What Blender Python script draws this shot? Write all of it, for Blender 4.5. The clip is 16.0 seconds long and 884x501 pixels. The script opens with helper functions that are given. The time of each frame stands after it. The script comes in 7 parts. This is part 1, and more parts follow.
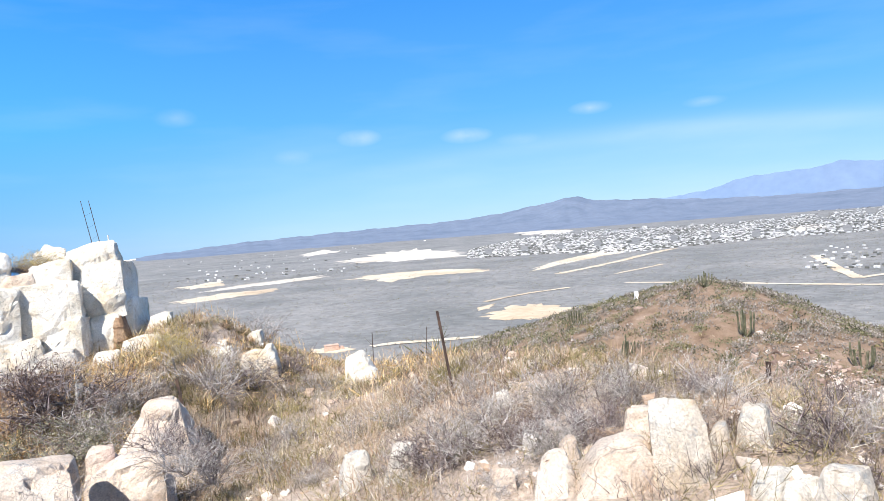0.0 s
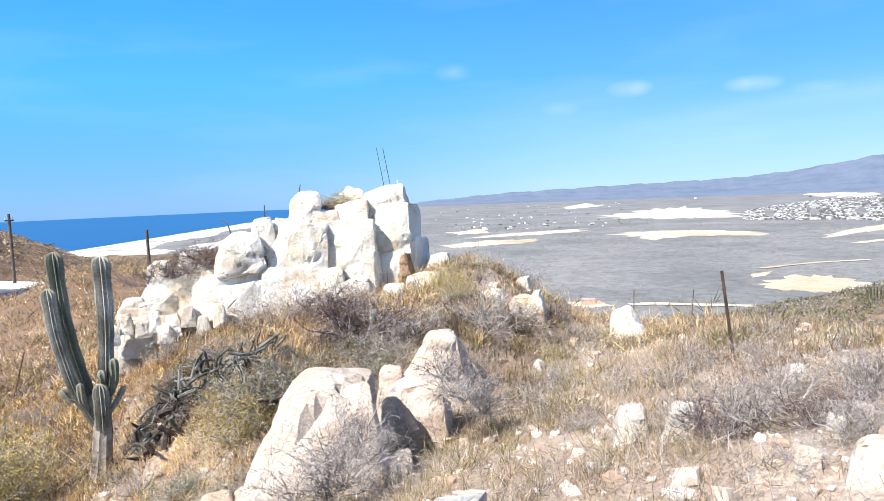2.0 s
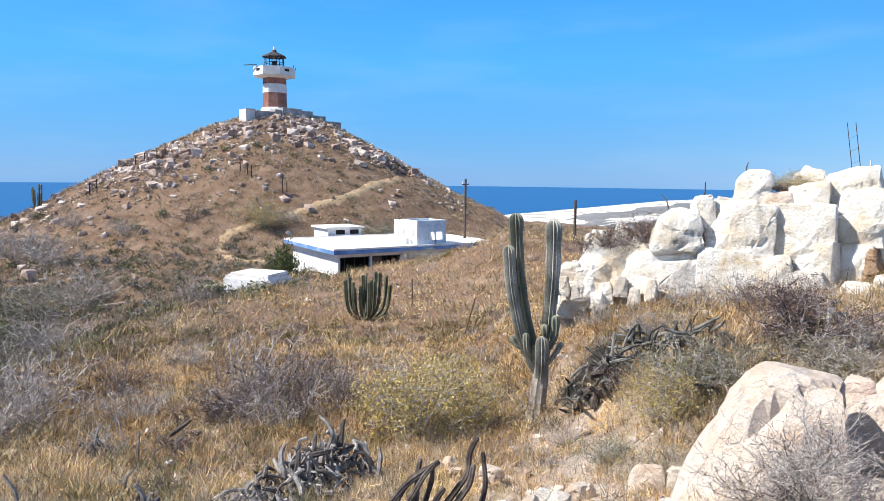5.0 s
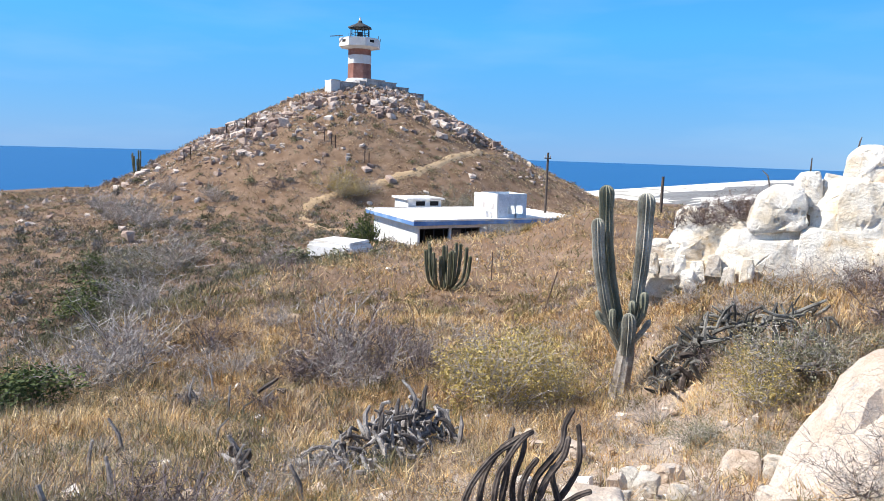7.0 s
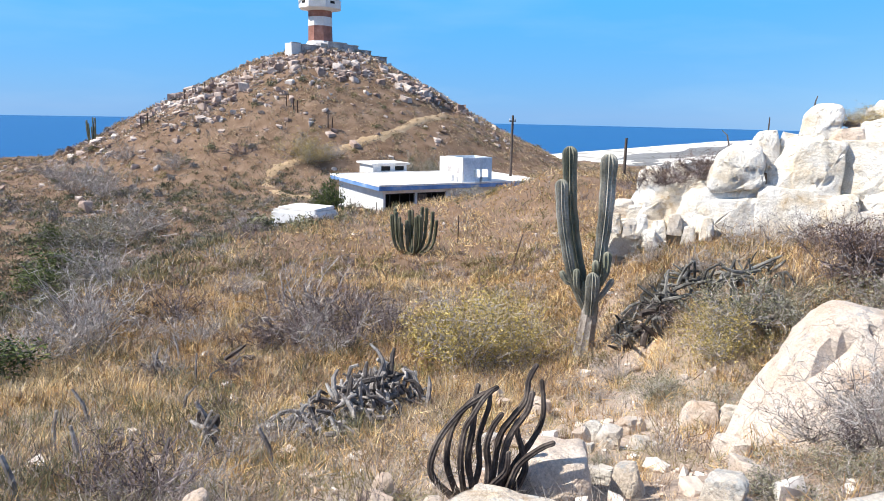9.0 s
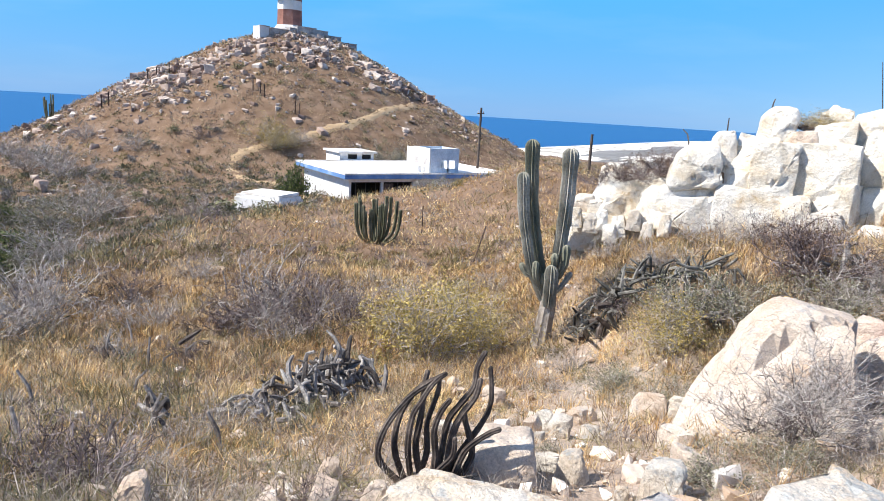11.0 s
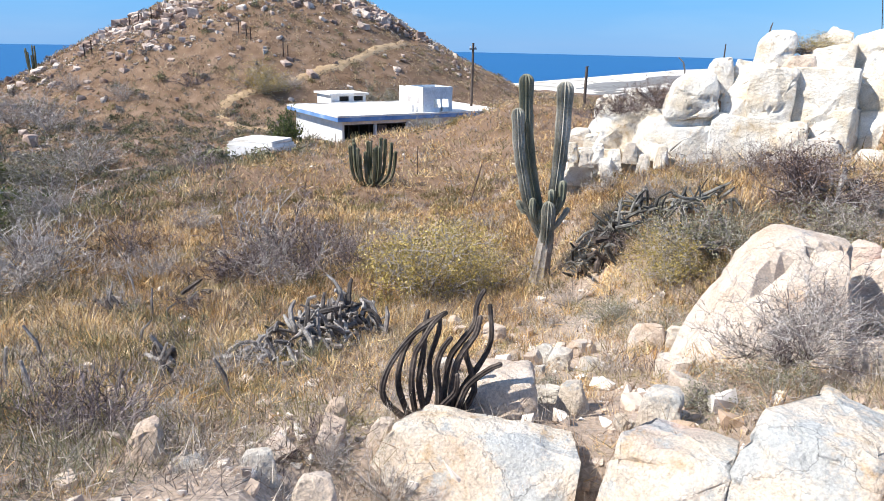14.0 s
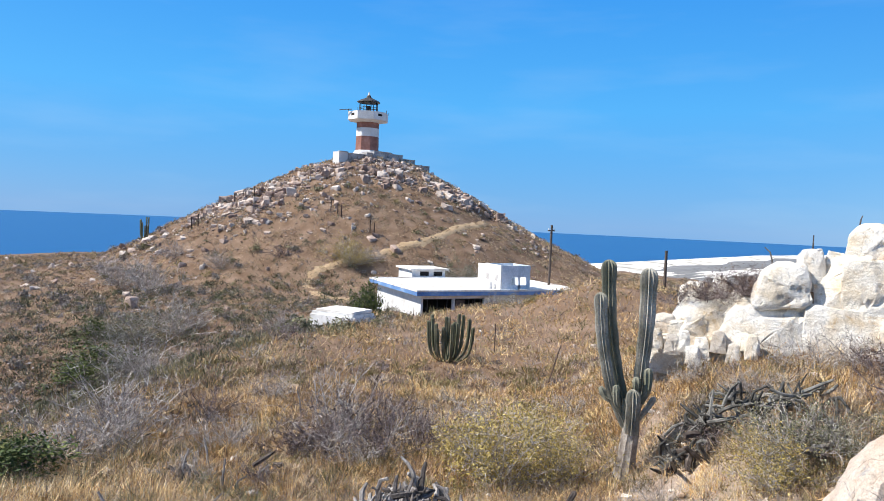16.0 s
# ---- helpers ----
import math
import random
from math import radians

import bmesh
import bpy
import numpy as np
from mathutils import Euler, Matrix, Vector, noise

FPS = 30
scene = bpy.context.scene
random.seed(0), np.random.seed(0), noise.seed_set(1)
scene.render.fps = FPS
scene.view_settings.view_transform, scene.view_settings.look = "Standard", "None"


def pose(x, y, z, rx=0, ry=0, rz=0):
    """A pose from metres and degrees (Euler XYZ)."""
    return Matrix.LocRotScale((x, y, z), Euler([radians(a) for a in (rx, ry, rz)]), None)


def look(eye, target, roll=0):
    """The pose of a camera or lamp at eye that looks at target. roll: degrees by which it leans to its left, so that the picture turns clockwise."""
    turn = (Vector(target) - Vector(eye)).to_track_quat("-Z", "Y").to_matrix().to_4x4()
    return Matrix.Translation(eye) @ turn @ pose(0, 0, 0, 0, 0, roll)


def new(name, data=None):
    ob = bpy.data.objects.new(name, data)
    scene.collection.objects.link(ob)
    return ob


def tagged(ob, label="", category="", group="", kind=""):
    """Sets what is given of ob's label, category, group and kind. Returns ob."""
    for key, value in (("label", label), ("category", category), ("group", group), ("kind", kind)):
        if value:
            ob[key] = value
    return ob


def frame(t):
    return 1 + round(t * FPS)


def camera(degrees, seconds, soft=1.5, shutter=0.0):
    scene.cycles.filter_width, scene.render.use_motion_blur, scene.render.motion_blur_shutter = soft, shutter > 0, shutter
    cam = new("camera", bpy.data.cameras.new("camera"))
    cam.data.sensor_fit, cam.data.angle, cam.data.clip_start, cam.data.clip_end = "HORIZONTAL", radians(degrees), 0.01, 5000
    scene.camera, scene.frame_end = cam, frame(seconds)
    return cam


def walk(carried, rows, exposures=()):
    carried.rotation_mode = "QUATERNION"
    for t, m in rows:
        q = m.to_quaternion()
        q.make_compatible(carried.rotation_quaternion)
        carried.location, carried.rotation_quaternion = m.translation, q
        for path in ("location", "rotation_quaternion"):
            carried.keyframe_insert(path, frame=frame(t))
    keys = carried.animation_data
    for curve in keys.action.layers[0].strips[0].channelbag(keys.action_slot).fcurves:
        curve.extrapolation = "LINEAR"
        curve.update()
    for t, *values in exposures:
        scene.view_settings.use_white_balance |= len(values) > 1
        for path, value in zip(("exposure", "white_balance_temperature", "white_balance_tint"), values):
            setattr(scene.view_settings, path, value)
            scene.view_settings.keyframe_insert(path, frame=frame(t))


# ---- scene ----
EXPOSURES = [(0.0, 0.68), (1.0, 0.70), (2.0, 0.78), (3.5, 0.78), (5.0, 0.56), (9.0, 0.60), (12.0, 0.62), (14.0, 0.62), (16.0, 0.46)]
cam = camera(65.91, 16.0, 0.5)
ROWS = [
    (0.0, -0.177, -0.079, 1.565, 87.96, 4.41, 1.47),
    (0.5, -0.218, -0.079, 1.551, 87.57, 4.32, 7.44),
    (1.0, -0.252, -0.088, 1.536, 86.03, 3.52, 12.54),
    (1.5, -0.301, -0.091, 1.530, 85.56, 3.18, 17.36),
    (2.0, -0.366, -0.094, 1.526, 85.30, 2.29, 23.29),
    (2.5, -0.444, -0.110, 1.521, 84.83, 2.19, 29.69),
    (3.0, -0.517, -0.130, 1.512, 83.37, 1.12, 34.18),
    (3.5, -0.591, -0.158, 1.503, 83.25, 0.92, 40.75),
    (4.0, -0.663, -0.195, 1.501, 83.58, 0.70, 46.16),
    (4.5, -0.730, -0.241, 1.494, 82.99, -0.13, 51.63),
    (5.0, -0.800, -0.296, 1.486, 83.85, -0.69, 57.33),
    (7.5, -0.969, -0.350, 1.389, 80.97, -1.46, 64.36),
    (8.0, -0.957, -0.345, 1.386, 79.61, -1.01, 63.29),
    (8.5, -0.948, -0.342, 1.384, 78.53, -1.33, 62.11),
    (9.0, -0.936, -0.339, 1.379, 78.64, -1.17, 61.08),
    (11.5, -0.878, -0.272, 1.356, 77.73, -3.17, 58.04),
    (12.0, -0.875, -0.289, 1.361, 77.10, -1.93, 57.15),
    (12.5, -0.870, -0.291, 1.365, 75.84, -1.33, 57.02),
    (13.0, -0.871, -0.300, 1.360, 74.89, -1.02, 58.00),
    (13.5, -0.868, -0.285, 1.357, 73.18, -1.26, 57.73),
    (14.0, -0.870, -0.278, 1.360, 73.01, -1.18, 57.85),
    (14.5, -0.881, -0.270, 1.399, 78.47, -1.66, 57.56),
    (15.0, -0.894, -0.282, 1.415, 80.91, -1.85, 58.95),
    (15.5, -0.924, -0.302, 1.437, 84.00, -1.76, 62.25),
    (16.0, -0.952, -0.333, 1.433, 87.38, -2.56, 64.41),
]
walk(cam, [(t, pose(x, y, z, rx, ry, rz)) for t, x, y, z, rx, ry, rz in ROWS], EXPOSURES)

# ---- world, sun ----
SUN_YAW, SUN_UP = 158.0, 47.0
world = bpy.data.worlds.new("sky")
scene.world = world
world.use_nodes = True
wn, wl = world.node_tree.nodes, world.node_tree.links
sky = wn.new("ShaderNodeTexSky")
sky.sky_type, sky.sun_disc = "NISHITA", False
sky.sun_elevation, sky.sun_rotation = radians(SUN_UP), radians(-SUN_YAW)
sky.air_density, sky.dust_density, sky.ozone_density, sky.altitude = 1.0, 0.0, 3.0, 100
wn["Background"].inputs["Strength"].default_value = 0.12
geo = wn.new("ShaderNodeTexCoord")
sep = wn.new("ShaderNodeSeparateXYZ")
wl.new(geo.outputs["Generated"], sep.inputs[0])
deep = wn.new("ShaderNodeValToRGB")
for el, (p, c) in zip([deep.color_ramp.elements[0], deep.color_ramp.elements[1]] + [deep.color_ramp.elements.new(0.5) for _ in range(3)], ((0.0, (0.27, 0.57, 0.88)), (0.055, (0.20, 0.52, 0.89)), (0.16, (0.075, 0.40, 0.88)), (0.36, (0.018, 0.265, 0.85)), (0.75, (0.10, 0.22, 0.48)))):
    el.position, el.color = p, (*c, 1)
wl.new(sep.outputs["Z"], deep.inputs["Fac"])
# thin high cloud, stretched along the horizon
mapn = wn.new("ShaderNodeMapping")
mapn.inputs["Scale"].default_value = (1.6, 1.6, 9.0)
mapn.inputs["Rotation"].default_value = (0.05, 0.10, 0)
wl.new(geo.outputs["Generated"], mapn.inputs["Vector"])
cl = wn.new("ShaderNodeTexNoise")
cl.inputs["Scale"].default_value, cl.inputs["Detail"].default_value = 2.2, 6
wl.new(mapn.outputs["Vector"], cl.inputs["Vector"])
cr = wn.new("ShaderNodeMapRange")
cr.inputs["From Min"].default_value, cr.inputs["From Max"].default_value, cr.inputs["To Max"].default_value = 0.50, 0.80, 0.14
wl.new(cl.outputs["Fac"], cr.inputs["Value"])
cm = wn.new("ShaderNodeMix")
cm.data_type = "RGBA"
cm.inputs["B"].default_value = (0.55, 0.74, 0.96, 1)
wl.new(cr.outputs["Result"], cm.inputs["Factor"])
deep_sea = wn.new("ShaderNodeValToRGB")
for el, (p, c) in zip([deep_sea.color_ramp.elements[0], deep_sea.color_ramp.elements[1]] + [deep_sea.color_ramp.elements.new(0.5) for _ in range(3)], ((0.0, (0.085, 0.36, 0.80)), (0.055, (0.10, 0.47, 0.94)), (0.16, (0.055, 0.44, 0.98)), (0.36, (0.018, 0.30, 0.92)), (0.75, (0.10, 0.22, 0.48)))):
    el.position, el.color = p, (*c, 1)
wl.new(sep.outputs["Z"], deep_sea.inputs["Fac"])
side = wn.new("ShaderNodeMapRange")
side.interpolation_type = "SMOOTHSTEP"
side.inputs["From Min"].default_value, side.inputs["From Max"].default_value = -0.15, -0.75
wl.new(sep.outputs["X"], side.inputs["Value"])
both = wn.new("ShaderNodeMix")
both.data_type = "RGBA"
wl.new(side.outputs["Result"], both.inputs["Factor"])
wl.new(deep.outputs["Color"], both.inputs["A"])
wl.new(deep_sea.outputs["Color"], both.inputs["B"])
wl.new(both.outputs["Result"], cm.inputs["A"])


def sky_math(op, a, b=0.0, c=0.0):
    """A math node of the sky on sockets or numbers."""
    k = wn.new("ShaderNodeMath")
    k.operation = op
    for i, v in enumerate((a, b, c)):
        if isinstance(v, (int, float)):
            k.inputs[i].default_value = v
        else:
            wl.new(v, k.inputs[i])
    return k.outputs[0]


puffs = 0.0
ragged = wn.new("ShaderNodeTexNoise")
ragged.inputs["Scale"].default_value, ragged.inputs["Detail"].default_value = 34, 5
wl.new(geo.outputs["Generated"], ragged.inputs["Vector"])
for c, wide, high, much in (((-0.134, 0.982, 0.135), 0.034, 0.013, 0.9), ((0.020, 0.992, 0.128), 0.040, 0.012, 1.0), ((0.195, 0.969, 0.150), 0.032, 0.010, 0.7), ((-0.370, 0.912, 0.172), 0.030, 0.014, 0.4), ((0.094, 0.989, 0.117), 0.034, 0.009, 0.4), ((-0.228, 0.967, 0.113), 0.030, 0.012, 0.35), ((0.34, 0.93, 0.140), 0.030, 0.008, 0.4)):
    off = wn.new("ShaderNodeVectorMath")
    off.operation = "SUBTRACT"
    off.inputs[1].default_value = c
    wl.new(geo.outputs["Generated"], off.inputs[0])
    fit_ = wn.new("ShaderNodeVectorMath")
    fit_.operation = "MULTIPLY"
    fit_.inputs[1].default_value = (1 / wide, 1 / wide, 1 / high)
    wl.new(off.outputs[0], fit_.inputs[0])
    span = wn.new("ShaderNodeVectorMath")
    span.operation = "LENGTH"
    wl.new(fit_.outputs[0], span.inputs[0])
    body = sky_math("MULTIPLY", sky_math("MAXIMUM", sky_math("SUBTRACT", 1.0, span.outputs["Value"]), 0.0), much)
    puffs = sky_math("ADD", puffs, body)
puff = sky_math("MULTIPLY", puffs, sky_math("MULTIPLY", ragged.outputs["Fac"], 0.85))
# the veil: its upper edge arches over the plain
bow = sky_math("POWER", sky_math("ABSOLUTE", sky_math("SUBTRACT", sep.outputs["X"], 0.25)), 2.0)
edge = sky_math("SUBTRACT", sep.outputs["Z"], sky_math("MULTIPLY_ADD", bow, -0.20, 0.110))
streak = sky_math("EXPONENT", sky_math("MULTIPLY", sky_math("POWER", sky_math("ABSOLUTE", edge), 2.0), -5200.0))
under = wn.new("ShaderNodeMapRange")
under.inputs["From Min"].default_value, under.inputs["From Max"].default_value = 0.006, -0.03
wl.new(edge, under.inputs["Value"])
gate = wn.new("ShaderNodeMapRange")
gate.inputs["From Min"].default_value, gate.inputs["From Max"].default_value = -0.35, 0.25
wl.new(sep.outputs["X"], gate.inputs["Value"])
veil = sky_math("MULTIPLY", sky_math("MULTIPLY_ADD", streak, 0.16, sky_math("MULTIPLY", under.outputs["Result"], 0.10)), gate.outputs["Result"])
white = sky_math("MINIMUM", sky_math("ADD", puff, sky_math("MULTIPLY", veil, sky_math("MULTIPLY_ADD", cl.outputs["Fac"], 1.6, 0.2))), 0.7)
veiled = wn.new("ShaderNodeMix")
veiled.data_type = "RGBA"
veiled.inputs["B"].default_value = (0.78, 0.86, 0.98, 1)
wl.new(white, veiled.inputs["Factor"])
wl.new(cm.outputs["Result"], veiled.inputs["A"])
boost = wn.new("ShaderNodeVectorMath")
boost.operation = "SCALE"
boost.inputs["Scale"].default_value = 6.1
wl.new(veiled.outputs["Result"], boost.inputs[0])
air = wn.new("ShaderNodeMix")
air.data_type = "RGBA"
air.inputs["Factor"].default_value = 0.87
wl.new(sky.outputs[0], air.inputs["A"])
wl.new(boost.outputs["Vector"], air.inputs["B"])
wl.new(air.outputs["Result"], wn["Background"].inputs["Color"])
sun = new("sun", bpy.data.lights.new("sun", "SUN"))
sun.data.energy, sun.data.angle, sun.data.color = 5.0, radians(0.53), (1.0, 0.95, 0.87)
_sy, _su = radians(SUN_YAW), radians(SUN_UP)
SUN_DIR = Vector((-math.sin(_sy) * math.cos(_su), math.cos(_sy) * math.cos(_su), math.sin(_su)))
sun.matrix_world = look(SUN_DIR * 300, (0, 0, 0))


# ---- materials ----
def surface(name, cols, scale=2.0, fine=25.0, rough=0.9, bump=0.3, dist=0.02, island=0.0, obj=0.0, spec=0.3, contrast=0.35, ramp=(0.3, 0.7)):
    """Broad noise picks between the colours, fine noise varies their value and gives relief."""
    m = bpy.data.materials.new(name)
    m.use_nodes = True
    n, l = m.node_tree.nodes, m.node_tree.links
    b = n["Principled BSDF"]
    b.inputs["Roughness"].default_value = rough
    b.inputs["Specular IOR Level"].default_value = spec
    g = n.new("ShaderNodeNewGeometry")
    a = n.new("ShaderNodeTexNoise")
    a.inputs["Scale"].default_value, a.inputs["Detail"].default_value = scale, 5
    l.new(g.outputs["Position"], a.inputs["Vector"])
    r = n.new("ShaderNodeValToRGB")
    els = r.color_ramp.elements
    while len(els) < len(cols):
        els.new(0.5)
    for i, c in enumerate(cols):
        els[i].position = ramp[0] + (ramp[1] - ramp[0]) * i / max(1, len(cols) - 1)
        els[i].color = (*c, 1)
    src = a.outputs["Fac"]
    if island or obj:
        rnd = g.outputs["Random Per Island"]
        if obj:
            rnd = n.new("ShaderNodeObjectInfo").outputs["Random"]
        ad = n.new("ShaderNodeMath")
        ad.operation = "MULTIPLY_ADD"
        ad.inputs[1].default_value, ad.inputs[2].default_value = (island or obj), -0.5 * (island or obj)
        l.new(rnd, ad.inputs[0])
        sm = n.new("ShaderNodeMath")
        l.new(ad.outputs[0], sm.inputs[0])
        l.new(src, sm.inputs[1])
        src = sm.outputs[0]
    l.new(src, r.inputs["Fac"])
    f = n.new("ShaderNodeTexNoise")
    f.inputs["Scale"].default_value, f.inputs["Detail"].default_value = fine, 6
    l.new(g.outputs["Position"], f.inputs["Vector"])
    mr = n.new("ShaderNodeMapRange")
    mr.inputs["From Min"].default_value, mr.inputs["From Max"].default_value = 0.25, 0.75
    mr.inputs["To Min"].default_value, mr.inputs["To Max"].default_value = 1 - contrast, 1 + contrast
    l.new(f.outputs["Fac"], mr.inputs["Value"])
    mx = n.new("ShaderNodeMix")
    mx.data_type, mx.blend_type = "RGBA", "MULTIPLY"
    mx.inputs["Factor"].default_value = 1.0
    l.new(r.outputs["Color"], mx.inputs["A"])
    l.new(mr.outputs["Result"], mx.inputs["B"])
    out, relief = mx.outputs["Result"], f.outputs["Fac"]
    l.new(out, b.inputs["Base Color"])
    if bump:
        bp = n.new("ShaderNodeBump")
        bp.inputs["Strength"].default_value, bp.inputs["Distance"].default_value = bump, dist
        l.new(relief, bp.inputs["Height"])
        l.new(bp.outputs["Normal"], b.inputs["Normal"])
    return m


def rock_surface(name, base, stain, blush, lichen, cover=(0.60, 0.62, 0.60), crack=1.0, spread=5.5):
    """Broken rock: pale base, rusty stains, blushes, grey lichen, speckle, dark hair cracks. cover: where each patch sets in."""
    m = bpy.data.materials.new(name)
    m.use_nodes = True
    n, l = m.node_tree.nodes, m.node_tree.links
    b = n["Principled BSDF"]
    b.inputs["Roughness"].default_value, b.inputs["Specular IOR Level"].default_value = 0.88, 0.25
    pos = n.new("ShaderNodeNewGeometry").outputs["Position"]

    def tex(scale, detail=6, rough=0.6, warp=0.0):
        t = n.new("ShaderNodeTexNoise")
        for k, v in (("Scale", scale), ("Detail", detail), ("Roughness", rough), ("Distortion", warp)):
            t.inputs[k].default_value = v
        l.new(pos, t.inputs["Vector"])
        return t

    def ranged(src, lo, hi, to=(0.0, 1.0)):
        r = n.new("ShaderNodeMapRange")
        r.inputs["From Min"].default_value, r.inputs["From Max"].default_value = lo, hi
        r.inputs["To Min"].default_value, r.inputs["To Max"].default_value = to
        l.new(src, r.inputs["Value"])
        return r.outputs["Result"]

    def mixed(a, c, fac, blend="MIX"):
        x = n.new("ShaderNodeMix")
        x.data_type, x.blend_type = "RGBA", blend
        if isinstance(fac, float):
            x.inputs["Factor"].default_value = fac
        else:
            l.new(fac, x.inputs["Factor"])
        l.new(a, x.inputs["A"])
        if isinstance(c, tuple):
            x.inputs["B"].default_value = (*c, 1)
        else:
            l.new(c, x.inputs["B"])
        return x.outputs["Result"]

    ramp = n.new("ShaderNodeValToRGB")
    els = ramp.color_ramp.elements
    els.new(0.5)
    for e, p, c in zip(els, (0.32, 0.5, 0.68), base):
        e.position, e.color = p, (*c, 1)
    l.new(tex(2.1).outputs["Fac"], ramp.inputs["Fac"])
    col = ramp.outputs["Color"]
    col = mixed(col, blush, ranged(tex(0.9, 4).outputs["Fac"], cover[1], cover[1] + 0.14, (0.0, 0.75)))
    col = mixed(col, stain, ranged(tex(3.4, 8, 0.7, 0.8).outputs["Fac"], cover[0], cover[0] + 0.16, (0.0, 0.8)))
    col = mixed(col, lichen, ranged(tex(spread, 10, 0.75).outputs["Fac"], cover[2], cover[2] + 0.07, (0.0, 0.75)))
    speck = tex(55, 4, 0.7)
    col = mixed(col, ranged(speck.outputs["Fac"], 0.3, 0.7, (0.74, 1.26)), 1.0, "MULTIPLY")
    wv = n.new("ShaderNodeVectorMath")
    wv.operation = "MULTIPLY_ADD"
    wv.inputs[1].default_value = (0.7, 0.7, 0.7)
    l.new(tex(1.6).outputs["Color"], wv.inputs[0])
    l.new(pos, wv.inputs[2])
    vo = n.new("ShaderNodeTexVoronoi")
    vo.feature = "DISTANCE_TO_EDGE"
    vo.inputs["Scale"].default_value = crack
    l.new(wv.outputs[0], vo.inputs["Vector"])
    line = ranged(vo.outputs["Distance"], 0.001, 0.008, (0.6, 1.0))
    gate = ranged(tex(crack * 1.5, 3).outputs["Fac"], 0.44, 0.56)
    col = mixed(col, line, gate, "MULTIPLY")
    l.new(col, b.inputs["Base Color"])
    h1 = n.new("ShaderNodeMath")
    h1.operation = "MULTIPLY_ADD"
    h1.inputs[1].default_value = 0.25
    l.new(tex(26, 8, 0.7).outputs["Fac"], h1.inputs[0])
    l.new(tex(6, 8, 0.65).outputs["Fac"], h1.inputs[2])
    h2 = n.new("ShaderNodeMath")
    h2.operation = "MULTIPLY_ADD"
    h2.inputs[1].default_value = 0.12
    l.new(line, h2.inputs[0])
    l.new(h1.outputs[0], h2.inputs[2])
    bp = n.new("ShaderNodeBump")
    bp.inputs["Strength"].default_value, bp.inputs["Distance"].default_value = 0.9, 0.07
    l.new(h2.outputs[0], bp.inputs["Height"])
    l.new(bp.outputs["Normal"], b.inputs["Normal"])
    return m


M_ROCK = rock_surface("pale_rock", ((0.46, 0.37, 0.28), (0.55, 0.49, 0.42), (0.60, 0.57, 0.52)), (0.40, 0.25, 0.12), (0.48, 0.37, 0.29), (0.33, 0.35, 0.36), (0.60, 0.62, 0.55), 1.0)
M_WHITE_ROCK = rock_surface("white_rock", ((0.59, 0.50, 0.38), (0.71, 0.66, 0.58), (0.77, 0.74, 0.69)), (0.42, 0.27, 0.12), (0.54, 0.41, 0.26), (0.38, 0.37, 0.36), (0.55, 0.58, 0.58), 1.15)
M_PINK_ROCK = rock_surface("pinkish_rock", ((0.47, 0.355, 0.265), (0.59, 0.49, 0.405), (0.66, 0.58, 0.505)), (0.40, 0.23, 0.12), (0.44, 0.28, 0.23), (0.36, 0.36, 0.36), (0.60, 0.58, 0.57), 1.0)
M_LEDGE = rock_surface("lichened_ledge_rock", ((0.52, 0.42, 0.33), (0.63, 0.55, 0.46), (0.68, 0.62, 0.55)), (0.44, 0.28, 0.13), (0.44, 0.27, 0.235), (0.38, 0.41, 0.425), (0.54, 0.52, 0.48), 1.5, 2.2)
M_BROWN_ROCK = surface("rust_brown_rock", [(0.16, 0.09, 0.055), (0.27, 0.17, 0.105), (0.42, 0.32, 0.22)], 2.2, 20, 0.9, 0.8, 0.06, contrast=0.35)
M_STONES = surface("loose_stone", [(0.40, 0.29, 0.21), (0.60, 0.50, 0.42), (0.74, 0.69, 0.64)], 0.8, 14, 0.9, 0.4, 0.02, island=0.5)
M_HILLROCK = surface("pinkish_hill_rock", [(0.24, 0.17, 0.14), (0.40, 0.30, 0.245), (0.51, 0.41, 0.35), (0.60, 0.52, 0.46)], 0.15, 2, 0.9, 0.3, 0.05, island=0.6)
M_GRASS = surface("dry_grass", [(0.24, 0.135, 0.06), (0.54, 0.335, 0.135), (0.72, 0.495, 0.23), (0.78, 0.62, 0.37)], 0.35, 8, 0.9, 0.0, island=0.5, contrast=0.55)
M_TWIG = surface("grey_twig", [(0.17, 0.135, 0.125), (0.36, 0.325, 0.30), (0.54, 0.50, 0.47)], 3, 30, 0.9, 0.2, 0.004, island=0.5)
M_TWIG_DARK = surface("dark_twig", [(0.07, 0.05, 0.05), (0.17, 0.13, 0.125), (0.33, 0.28, 0.275)], 3, 30, 0.9, 0.2, 0.004, island=0.5)
M_LEAF = surface("olive_leaf", [(0.26, 0.20, 0.06), (0.45, 0.345, 0.10), (0.57, 0.45, 0.18)], 1.2, 12, 0.8, 0.0, island=0.5)
M_LEAF_GREY = surface("grey_green_leaf", [(0.13, 0.13, 0.075), (0.23, 0.22, 0.14), (0.34, 0.32, 0.23)], 1.2, 12, 0.85, 0.0, island=0.5)
M_LEAF_GREEN = surface("green_leaf", [(0.04, 0.06, 0.02), (0.08, 0.11, 0.03), (0.15, 0.16, 0.05)], 1.2, 12, 0.8, 0.0, island=0.5)
M_CACTUS = surface("cactus_skin", [(0.12, 0.13, 0.09), (0.23, 0.225, 0.17), (0.40, 0.38, 0.31)], 1.6, 40, 0.75, 0.3, 0.01)
